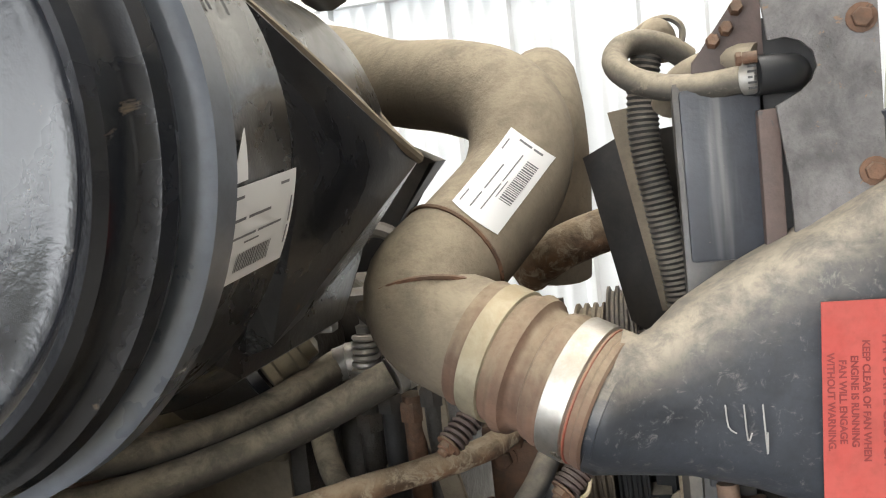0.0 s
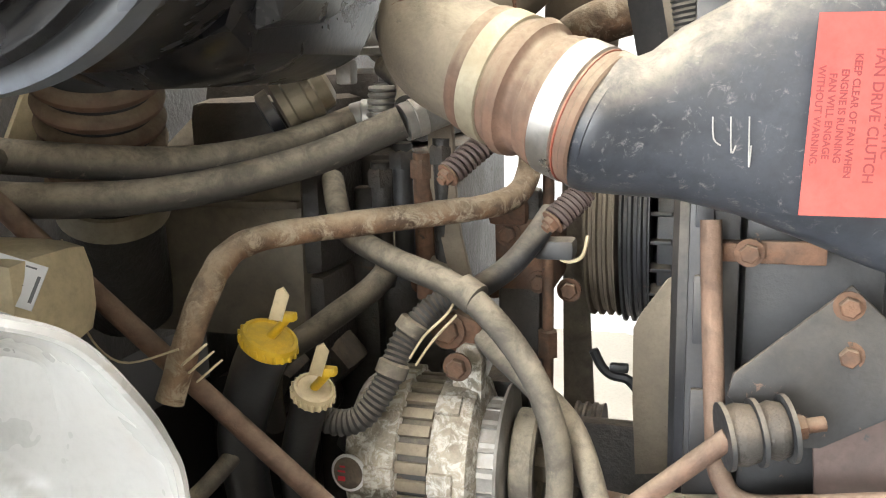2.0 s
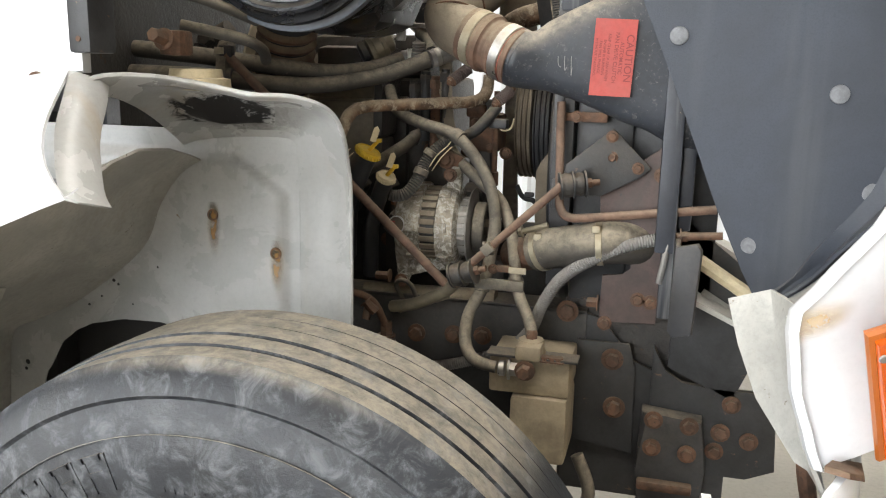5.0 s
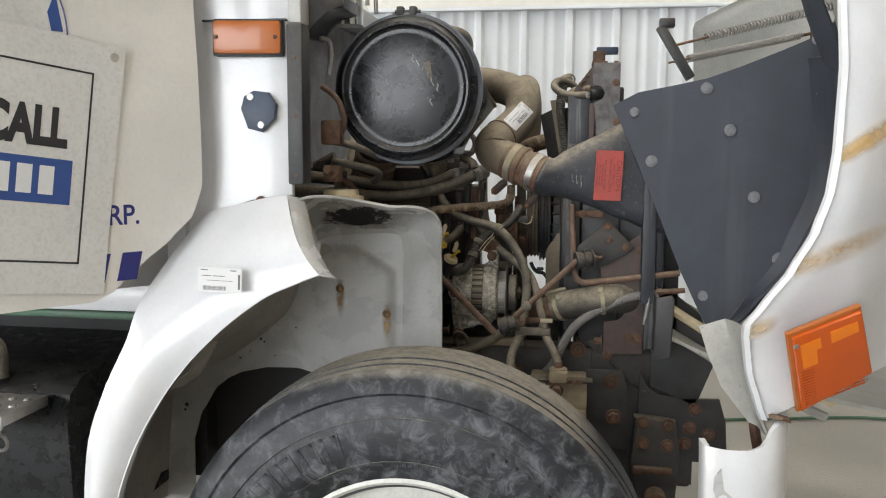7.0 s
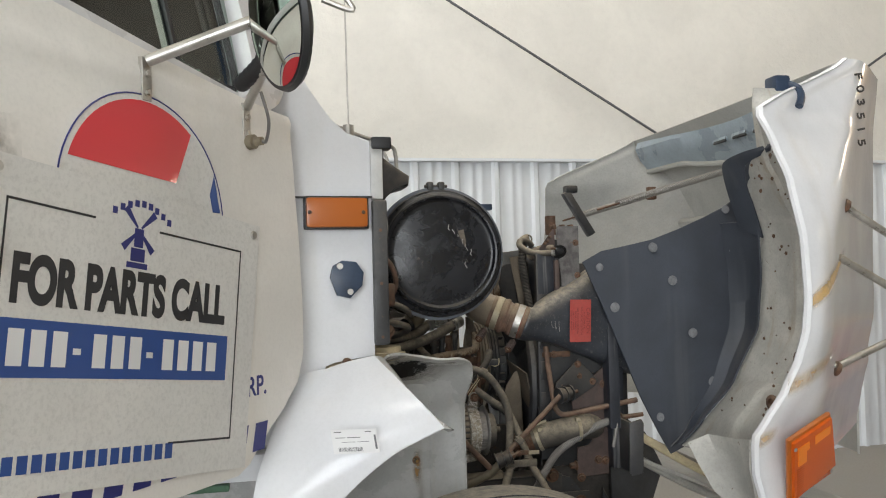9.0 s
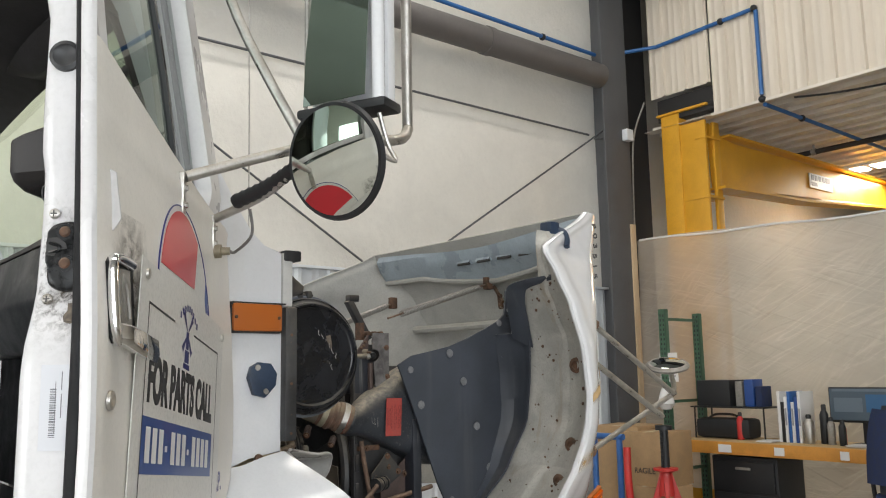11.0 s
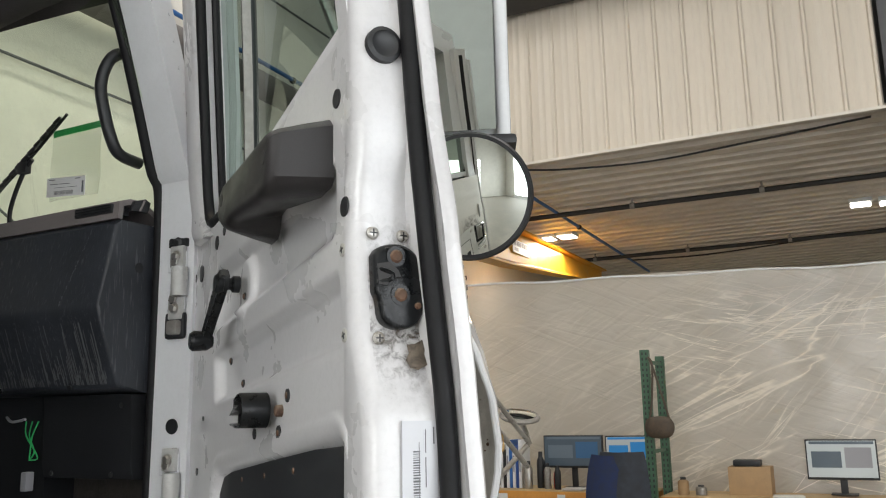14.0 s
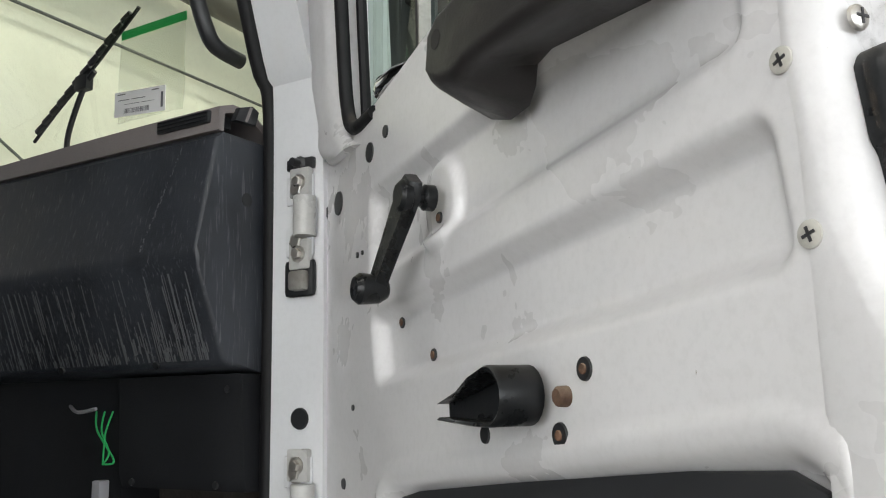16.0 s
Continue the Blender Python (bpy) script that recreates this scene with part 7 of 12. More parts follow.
bm = bmesh.new()
skin(bm, [[on_flange(1.0 + 1.10 * i / 55, k / 25) for k in range(26)] for i in range(56)], 0.004)
fl = part("inner_flange", bm, "flange", hood, "pale grey fender flange with rust specks")
for z, u, r in ((1.588, 0.40, 0.030), (1.30, 0.36, 0.028), (1.19, 0.2, 0.024)):
    bm = bmesh.new()
    lathe(bm, on_flange(z, u), (-1, -0.1, 0), [(0.002, r), (0.007, r * 0.95), (0.009, r * 0.55), (0.0, r * 0.5)], 14)
    part("rusty_grommet", bm, "rust", fl, "rust-eaten hole edge")
bm = bmesh.new()
rnd = random.Random(4)
for k in range(60):
    z = 1.12 + 0.78 * rnd.random()
    c = on_flange(z, 0.08 + 0.84 * rnd.random(), 0.003)
    r = 0.0025 + 0.005 * rnd.random() ** 2
    lathe(bm, c, (-1, -0.05, 0), [(0, r), (0.0025, r * 0.8)], 7)
tagged(part("fastener_hole", bm, "rust", fl, "scattered rust chips"), kind="stuff")
# lower corner behind the lamp
bm = bmesh.new()
skin(bm, [[V((0.342, 0.30, 1.06)), V((0.40, 0.28, 1.085)), V((0.43, 0.16, 1.09)), V((0.392, 0.05, 1.11))],
          [V((0.36, 0.27, 1.0)), V((0.41, 0.24, 1.02)), V((0.435, 0.16, 1.03)), V((0.405, 0.075, 1.03))],
          [V((0.39, 0.24, 0.93)), V((0.43, 0.20, 0.94)), V((0.445, 0.15, 0.94)), V((0.43, 0.09, 0.94))],
          [V((0.44, 0.17, 0.87)), V((0.455, 0.15, 0.87)), V((0.46, 0.13, 0.868)), V((0.465, 0.09, 0.865))]], 0.006)
part("fender_corner", bm, "flange", hood)
# hood crown, seen from beneath
bm = bmesh.new()
rows = []
crown = [(0.94, 2.22), (0.955, 2.195), (1.03, 2.10), (1.10, 1.99), (1.15, 1.84), (1.19, 1.66), (1.22, 1.40), (1.25, 1.10), (1.26, 0.88)]
for i, (x, z) in enumerate(crown):
    row = []
    y0 = skin_y(x, z) + 0.01
    for k in range(33):
        u = k / 32
        y = y0 + (2 * YC - 2 * y0) * u
        s = math.sin(math.pi * u)
        row.append(V((x + 0.05 * s ** 0.5 * (0.3 + 0.1 * i), y, z + 0.0 * s)))
    rows.append(row)
skin(bm, rows, 0.008)
crownp = part("hood_crown", bm, "hood_in", hood, "grey fibreglass underside of the hood")
# pressed stiffeners under the crown
bm = bmesh.new()
rows = []
for i, (dx, z) in enumerate(((0.0, 2.20), (-0.012, 2.17), (0.01, 2.12), (0.06, 2.06))):
    row = []
    for k in range(41):
        u = k / 40
        y = 0.36 + 1.46 * u
        dip = 0.10 * max(0, 1 - abs(u - 0.45) / 0.33) ** 0.6 if abs(u - 0.45) < 0.33 else 0.0
        row.append(V((0.95 + dx + 0.045 * math.sin(math.pi * u) + dip * 0.35 * i / 3, y, z - dip * (i / 3) * 0.55)))
    rows.append(row)
skin(bm, rows, 0.006)
part("cowl_stiffener", bm, "cowl_blue", crownp, "blue-grey pressed cowl edge with louvre slots")
bm = bmesh.new()
pts = []
for k in range(41):
    u = k / 40
    y = 0.36 + 1.46 * u
    dip = 0.10 * max(0, 1 - abs(u - 0.45) / 0.33) ** 0.6 if abs(u - 0.45) < 0.33 else 0.0
    pts.append(V((1.0 + 0.045 * math.sin(math.pi * u) + dip * 0.35, y, 2.062 - dip * 0.55)))
tube(bm, pts, 0.014, 8, 1, curve=False)
part("pressed_rib", bm, "hood_in", crownp)
for k in range(4):
    bm = bmesh.new()
    y = 0.74 + 0.145 * k
    box(bm, (1.015, y, 2.118), (0.02, 0.11, 0.045), 0.008, Euler((0.0, 0.3, 0.0)).to_matrix().to_4x4())
    lv = part("louvre", bm, "cowl_blue", crownp)
    # dark plate stands in for the shade in the louvre recess
    bm = bmesh.new()
    box(bm, (1.006, y - 0.005, 2.108), (0.008, 0.095, 0.03), 0.003, Euler((0.0, 0.3, 0.0)).to_matrix().to_4x4())
    part("louvre_shade", bm, "dark", lv)
bm = bmesh.new()
tube(bm, [(1.08, 0.50, 1.80), (1.11, 0.9, 1.80), (1.12, 1.3, 1.80), (1.10, 1.7, 1.80)], 0.02, 8)
part("crossbar", bm, "hood_in", crownp)
# hood springs with rusty rods
for y0, x0, z0, x1, y1, z1 in ((1.071, 1.05, 1.988, 0.33, 0.885, 1.797), (1.688, 0.923, 1.932, 0.36, 1.32, 1.79)):
    a, b = V((x0, y0, z0)), V((x1, y1, z1))
    bm = bmesh.new()
    coil(bm, a.lerp(b, 0.08), a.lerp(b, 0.88), 0.012, 0.0026, 58, 5, 8)
    sp = part("hood_spring", bm, "zinc", hood, "long coil hood spring")
    bm = bmesh.new()
    cyl(bm, a.lerp(b, 0.0), a.lerp(b, 0.12), 0.006, n=8)
    cyl(bm, a.lerp(b, 0.86), b, 0.004, n=8)
    part("spring_hook", bm, "rust", sp)
    bm = bmesh.new()
    box(bm, a + V((0.02, 0, 0.01)), (0.04, 0.03, 0.06), 0.004)
    part("spring_bracket", bm, "rust", sp)
bm = bmesh.new()
tube(bm, [(1.12, 1.08, 1.985), (1.10, 1.02, 1.93), (1.08, 0.98, 1.90)], 0.009, 8)
coil(bm, (1.10, 1.02, 1.94), (1.06, 0.97, 1.87), 0.011, 0.003, 9, 5, 8)
part("spring_stay", bm, "rust", hood)
bm = bmesh.new()
box(bm, (0.36, 1.15, 1.805), (0.03, 0.035, 0.20), 0.004, Euler((0.0, -0.55, 0.0)).to_matrix().to_4x4())
box(bm, (0.33, 1.15, 1.90), (0.05, 0.04, 0.03), 0.006)
part("hood_strap", bm, "black", hood, "black rubber hood strap")
bm = bmesh.new()
box(bm, (0.17, 1.9, 1.90), (0.09, 0.04, 0.03), 0.006)
box(bm, (0.66, 0.262, 2.115), (0.05, 0.06, 0.05), 0.008)
tube(bm, [(0.68, 0.245, 2.115), (0.70, 0.225, 2.10), (0.705, 0.215, 2.07), (0.69, 0.205, 2.04)], 0.012, 8)
part("hood_latch", bm, "navy_plastic", hood, "dark blue rubber hood latch")
# stencil on the hood edge
for i, ch_ in enumerate("F03515"):
    z = 2.165 - 0.042 * i
    y = skin_y(0.985, z) - 0.008
    lettering("stencil", ch_, 0.05, basis((0.985 + 0.002 * i, y, z), (0.2, 0, -1), (1, 0.28, 0.2)), "ink", hood, bold=0.0008)
# turn lamp
c = [V((0.462, 0.006, 1.115)), V((0.605, 0.034, 1.173)), V((0.655, 0.094, 1.027)), V((0.513, 0.090, 0.935))]
nrm = (c[1] - c[0]).cross(c[3] - c[0]).normalized()
nrm = nrm if nrm.y < 0 else -nrm
mid = sum(c, V()) / 4
bm = bmesh.new()
prism(bm, [p + (p - mid) * 0.04 + nrm * 0.002 for p in c], nrm * 0.016, 0.008)
lampt = part("turn_lamp", bm, "amber_dark", hood, "amber turn lamp in a weathered bezel")
bm = bmesh.new()
prism(bm, [p + (mid - p) * 0.05 + nrm * 0.012 for p in c], nrm * 0.016, 0.006)
part("lamp_lens", bm, "amber", lampt)
# lens windows in a brighter amber, their light put into the colour
bm = bmesh.new()
ux, uy = (c[1] - c[0]), (c[3] - c[0])
for a0, a1, b0, b1 in ((0.1, 0.38, 0.12, 0.42), (0.52, 0.9, 0.1, 0.34)):
    o = c[0] + nrm * 0.0285
    prism(bm, [o + ux * a0 + uy * b0, o + ux * a1 + uy * b0, o + ux * a1 + uy * b1, o + ux * a0 + uy * b1], nrm * 0.002)
part("lens_window", bm, plain("lit_amber", (0.86, 0.215, 0.006), 0.15, coat=0.5), lampt)
# lens ribs in a darker amber that paints in their shading
bm = bmesh.new()
for k in range(13):
    o = c[0] + nrm * 0.0282 + uy * (0.46 + 0.036 * k)
    prism(bm, [o + ux * 0.07, o + ux * 0.93, o + ux * 0.93 + uy * 0.018, o + ux * 0.07 + uy * 0.018], nrm * 0.0018)
tagged(part("lens_rib", bm, plain("shaded_amber", (0.46, 0.07, 0.003), 0.2, coat=0.5), lampt), kind="stuff")
for a, b in ((0.05, 0.12), (0.95, 0.88)):
    bm = bmesh.new()
    lathe(bm, c[0] + nrm * 0.028 + ux * a + uy * b, nrm, [(0, 0.006), (0.002, 0.005)], 12)
    part("lens_screw", bm, "zinc", lampt)
# splash mat with its buttons
outline = [(0.134, 1.601), (0.20, 1.635), (0.29, 1.652), (0.372, 1.669), (0.46, 1.70), (0.56, 1.74), (0.64, 1.775), (0.676, 1.80), (0.692, 1.84), (0.70, 1.90), (0.745, 1.930), (0.84, 1.955), (0.85, 1.935), (0.772, 1.90), (0.738, 1.86), (0.716, 1.76), (0.708, 1.60), (0.704, 1.47), (0.692, 1.36), (0.664, 1.27), (0.625, 1.195), (0.575, 1.12), (0.52, 1.05), (0.465, 0.995), (0.418, 0.974), (0.38, 1.045), (0.325, 1.16), (0.269, 1.296), (0.20, 1.455)]
bm = bmesh.new()
prism(bm, [(x, 0.553 + 0.012 * math.sin(7 * z) + 0.01 * math.sin(9 * x), z) for x, z in outline], (0, 0.008, 0))
smat = part("splash_mat", bm, "mat", hood, "dark grey rubber splash mat")
for x, z, r in ((0.434, 1.535, 0.016), (0.503, 1.362, 0.016), (0.571, 1.201, 0.016), (0.239, 1.453, 0.016), (0.315, 1.284, 0.016), (0.389, 1.094, 0.016), (0.372, 1.643, 0.016), (0.19, 1.583, 0.013), (0.655, 1.63, 0.013), (0.64, 1.765, 0.014), (0.70, 1.82, 0.007), (0.72, 1.845, 0.007), (0.715, 1.80, 0.007)):
    bm = bmesh.new()
    lathe(bm, (x, 0.556 + 0.012 * math.sin(7 * z) + 0.01 * math.sin(9 * x) - 0.004, z), (0, -1, 0), [(0, r), (0.003, r * 0.95), (0.0045, r * 0.55)], 18)
    part("mat_button", bm, "button", smat, "grey push-in fastener")
bm = bmesh.new()
rows = []
for i in range(33):
    z = 1.0 + 0.72 * i / 32
    x, y = lerp_rows(MAT_EDGE, z), lerp_rows(MAT_EDGE_Y, z)
    rows.append([V((x - 0.035, 0.553, z)), V((x + 0.002, 0.5 * (0.553 + y) + 0.02, z)), V((x + 0.004, y + 0.02, z)), V((x - 0.004, y - 0.004, z))])
skin(bm, rows, 0.006)
part("mat_border", bm, "mat", smat)
bm = bmesh.new()
arm_o = smooth_path([(0.64, 0.46, 1.70), (0.592, 0.43, 1.79), (0.562, 0.41, 1.86), (0.547, 0.38, 1.897), (0.552, 0.30, 1.913), (0.566, 0.24, 1.919), (0.585, 0.185, 1.926)], 4)
arm_i = smooth_path([(0.676, 0.385, 1.66), (0.644, 0.37, 1.74), (0.60, 0.345, 1.82), (0.582, 0.322, 1.872), (0.578, 0.29, 1.886), (0.580, 0.25, 1.894), (0.586, 0.19, 1.905)], 4)
skin(bm, [[p + V((-0.006, 0, 0)), p.lerp(q, 0.5) + V((-0.012, 0, 0)), q + V((-0.006, 0, 0))] for p, q in zip(arm_o, arm_i)], 0.006)
part("mat_arm", bm, "mat", smat)
bm = bmesh.new()
tube(bm, [(0.78, 0.45, 1.75), (0.72, 0.5, 1.78), (0.7, 0.56, 1.80)], 0.006, 6)
box(bm, (0.70, 0.54, 1.60), (0.02, 0.02, 0.035), 0.004)
part("mat_clip", bm, "trim", smat)
# hood mirror on its tripod
bm = bmesh.new()
for a, b in (((0.82, 0.20, 1.745), (1.25, 0.16, 1.47)), ((0.74, skin_y(0.74, 1.59), 1.59), (1.12, 0.12, 1.38)), ((0.75, skin_y(0.75, 1.27), 1.27), (1.28, 0.17, 1.47))):
    cyl(bm, a, b, 0.011, n=10)
tube(bm, [(1.24, 0.16, 1.465), (1.29, 0.18, 1.49), (1.32, 0.21, 1.54), (1.325, 0.225, 1.575)], 0.011, 8)
arm = part("mirror_stay", bm, "steel", hood, "scratched steel tripod stay of the hood mirror")
bm = bmesh.new()
for p in ((0.82, 0.20, 1.745), (0.75, skin_y(0.75, 1.27), 1.27)):
    lathe(bm, p, (1, -0.3, -0.5), [(0, 0.022), (0.014, 0.02), (0.02, 0.008)], 12)
part("stay_foot", bm, "rust", arm)
bm = bmesh.new()
mn = V((-0.25, -0.2, 0.95)).normalized()
lathe(bm, (1.322, 0.228, 1.588), -mn, [(-0.004, 0.082), (0.006, 0.092), (0.014, 0.088), (0.03, 0.05), (0.034, 0.0)], 32)
hm = part("hood_mirror", bm, "zinc", hood, "round convex hood mirror")
bm = bmesh.new()
lathe(bm, (1.322, 0.228, 1.588), mn, [(0.002, 0.084), (0.006, 0.06), (0.009, 0.03), (0.010, 0.002)], 32)
part("mirror_face", bm, "mirror", hm)
# front bumper end
bm = bmesh.new()
rows = []
BROW = [(0.305, 0.872), (0.36, 0.866), (0.41, 0.866), (0.435, 0.874), (0.455, 0.905), (0.475, 0.918), (0.505, 0.900), (0.56, 0.89)]
PLAN = smooth_path([(0.308, 0.03, 0), (0.311, -0.005, 0), (0.322, -0.018, 0), (0.37, -0.022, 0), (0.42, -0.012, 0), (0.465, 0.02, 0), (0.497, 0.075, 0), (0.515, 0.15, 0), (0.53, 0.30, 0)], 4)
for i in range(11):
    f = i / 10
    rows.append([V((q.x, q.y - 0.010 * math.sin(math.pi * f) + (0.006 if i == 10 else 0.0), 0.56 + (lerp_rows(BROW, q.x) - 0.56) * f)) for q in PLAN])
skin(bm, rows, 0.012)
bump = part("bumper_end", bm, "paint", truck, "white bumper end, chipped and detached from the hood")
bm = bmesh.new()
tube(bm, [(0.45, 0.2, 0.9), (0.46, 0.2, 0.83), (0.48, 0.22, 0.76)], 0.012, 8)
prism(bm, [(0.447, 0.03, 0.925), (0.475, 0.025, 0.922), (0.50, 0.06, 0.905), (0.51, 0.12, 0.895), (0.47, 0.09, 0.91)], (0, 0.006, 0.006), 0.001)
part("bumper_bracket", bm, "rust", bump)
bm = bmesh.new()
prism(bm, [(0.325, -0.0285, 0.64), (0.36, -0.033, 0.66), (0.385, -0.032, 0.72), (0.37, -0.0325, 0.77), (0.352, -0.030, 0.785), (0.345, -0.030, 0.83), (0.332, -0.0275, 0.81)], (0, 0.012, 0))
part("paint_chip", bm, "fender", bump)

# -- open door: s runs from the hinge to the latch, n outward, z up
DU, DN = V((-0.5798, -0.8147, 0)), V((0.8147, -0.5798, 0))


def D(s, n, z):
    return DU * s + DN * n + V((0, 0, z))


def dplate(bm, pts, n0, n1, bevel=0.0):
    prism(bm, [D(s, n0, z) for s, z in pts], DN * (n1 - n0), bevel)


OUT, INN = -0.640, -0.752
SKIN_S = [(1.17, 1.470), (1.43, 1.468), (1.63, 1.457), (1.80, 1.446), (1.97, 1.427), (2.12, 1.416), (2.70, 1.378)]
SKIN_N = [(1.17, 0.0), (1.50, 0.001), (1.63, -0.004), (1.80, -0.015), (1.97, -0.028), (2.12, -0.037), (2.70, -0.080)]
SEAL_S = [(1.17, 1.446), (1.43, 1.444), (1.58, 1.435), (1.67, 1.425), (1.83, 1.412), (1.93, 1.404), (2.10, 1.398), (2.70, 1.360)]
SEAL_N = [(1.17, -0.663), (1.58, -0.665), (1.67, -0.669), (1.83, -0.677), (1.93, -0.683), (2.10, -0.691), (2.70, -0.735)]


def on_skin(s, z, lift=0.0):
    """A place on the door's outer skin, which leans in towards the roof."""
    return D(s, OUT + 0.006 + lerp_rows(SKIN_N, z) + lift, z)


def on_window(s, n, z):
    """A place on the window frame, which leans in above the waist."""
    up = max(0.0, z - 2.02)
    return D(s + 0.25 * up * max(0.0, min(1.0, (1.36 - s) / 0.9)), n - 0.12 * up, z)


def skin_plate(bm, pts, lift, thick=0.0008):
    """A thin piece laid on the outer skin: a fan round its middle."""
    ms, mz = sum(p[0] for p in pts) / len(pts), sum(p[1] for p in pts) / len(pts)
    loops = [[on_skin(ms + (s - ms) * f, mz + (z - mz) * f, lift + h) for s, z in pts] for f, h in ((1.0, 0.0), (1.0, thick), (0.66, thick), (0.33, thick), (0.02, thick))]
    loft(bm, loops)


FRONT = [(1.168, 0.70), (1.185, 0.66), (1.235, 0.60), (1.285, 0.53), (1.335, 0.475), (1.40, 0.452), (2.10, 0.455)]
bm = bmesh.new()
cols = []
for k in range(41):
    u = k / 40
    zt = 1.945 + 0.125 * u ** 1.3
    col_ = []
    for j in range(49):
        z = 1.168 + (zt - 1.168) * j / 48
        a, b = lerp_rows(FRONT, z), lerp_rows(SKIN_S, z)
        s = a + (b - a) * u
        crease = 0.006 * math.exp(-((z - (1.925 + 0.02 * u)) / 0.012) ** 2)
        dent = -0.004 * math.exp(-((s - 1.38) ** 2 + (z - 1.50) ** 2) / 0.003)
        col_.append(on_skin(s, z, crease + dent + (-0.010 * max(0.0, u - 0.97) / 0.03)))
    cols.append(col_)
skin(bm, cols, 0.006)
door = part("door", bm, "door_skin", truck, "open white passenger door with decals", 50)
# window frame: front post with a rounded foot, rear post, header
bm = bmesh.new()
rings = []
for z, s0, s1 in ((1.950, 0.515, 0.64), (1.962, 0.492, 0.612), (1.978, 0.470, 0.588), (1.995, 0.458, 0.572), (2.02, 0.447, 0.562), (2.06, 0.440, 0.558), (2.15, 0.437, 0.556), (2.35, 0.436, 0.556), (2.72, 0.436, 0.556)):
    rings.append([on_window(s, n, z) for s, n in ((s0, -0.674), (s0, -0.750), (s0 + 0.004, -0.760), (s0 + 0.016, -0.766), (s1 - 0.034, -0.766), (s1 - 0.014, -0.761), (s1 - 0.004, -0.750), (s1, -0.735), (s1, -0.674))])
loft(bm, rings)
part("window_frame", bm, "door_paint", door, "white door window frame, front post", 50)
bm = bmesh.new()
loft(bm, [[on_window(s, n, z) for s, n in ((1.325 - 0.04 * (z - 2.05), -0.745), (1.36 - 0.06 * (z - 2.05), -0.745), (1.40 - 0.06 * (z - 2.05), -0.674), (1.325 - 0.04 * (z - 2.05), -0.674))] for z in (2.05, 2.2, 2.4, 2.72)])
part("window_frame", bm, "door_paint", door)
bm = bmesh.new()
loft(bm, [[on_window(s, n, z) for n, z in ((-0.766, 2.66), (-0.674, 2.66), (-0.674, 2.74), (-0.766, 2.74))] for s in (0.436, 0.8, 1.1, 1.36)])
part("window_frame", bm, "door_paint", door)
bm = bmesh.new()
tube(bm, [on_window(s, n, z) for s, n, z in ((0.68, -0.748, 1.980), (0.622, -0.750, 1.978), (0.590, -0.750, 1.990), (0.572, -0.750, 2.02), (0.566, -0.750, 2.07), (0.564, -0.750, 2.2), (0.564, -0.750, 2.45), (0.566, -0.750, 2.64))], 0.0105, 10, 5)
part("window_seal", bm, "seal", door, "thick black window rubber")
bm = bmesh.new()
tube(bm, [on_window(s, n, z) for s, n, z in ((0.578, -0.722, 1.985), (0.572, -0.722, 2.03), (0.572, -0.722, 2.3), (0.577, -0.722, 2.64))], 0.008, 8, 5)
part("glass_channel", bm, "seal", door)
bm = bmesh.new()
tube(bm, [on_window(s, -0.705, z) for s, z in ((1.33, 2.59), (1.335, 2.20), (1.335, 2.09))], 0.014, 8, 5)
tube(bm, [on_window(s, -0.72, z) for s, z in ((0.60, 1.985), (0.75, 1.995), (1.0, 2.03), (1.34, 2.08))], 0.014, 8)
part("sill_seal", bm, "seal", door)
for name, s0, s1, n0, n1, mt, label in (("vent_post", 0.766, 0.776, -0.726, -0.700, "trim", "black vent window post"), ("vent_strip", 0.778, 0.782, -0.728, -0.712, "zinc", "bright vent window strip")):
    bm = bmesh.new()
    loft(bm, [[on_window(s + 0.10 * (z - 1.98), n, z) for s, n in ((s0, n0), (s1, n0), (s1, n1), (s0, n1))] for z in (1.98, 2.2, 2.45, 2.68)])
    part(name, bm, mt, door, label)
bm = bmesh.new()
skin(bm, [[on_window(s, -0.708, z) for s in (0.56, 0.80, 1.05, 1.35)] for z in (1.97, 2.2, 2.45, 2.68)])
gl = part("window_glass", bm, "glass", door)
gl.visible_shadow = False
bm = bmesh.new()
rings = []
for s, n, w, h in ((0.668, -0.728, 0.006, 0.004), (0.676, -0.738, 0.012, 0.009), (0.70, -0.744, 0.012, 0.011), (0.73, -0.738, 0.009, 0.009), (0.752, -0.728, 0.005, 0.005)):
    c = D(s, n, 2.006 + 0.20 * (s - 0.668))
    rings.append([c - DN * w * math.cos(a) + V((0, 0, h * math.sin(a))) for a in [2 * math.pi * q / 10 for q in range(10)]])
loft(bm, rings)
lathe(bm, D(0.685, -0.726, 1.998), -DN, [(0, 0.013), (0.012, 0.012), (0.016, 0.006)], 14)
part("vent_latch", bm, "chrome", door, "chrome vent window latch")


# inner pressed panel
FACE = [(1.17, 1.430), (1.585, 1.428), (1.625, 1.418), (1.668, 1.397), (1.70, 1.387), (1.80, 1.377), (1.87, 1.378), (1.90, 1.390), (1.96, 1.393), (2.06, 1.388), (2.68, 1.345)]


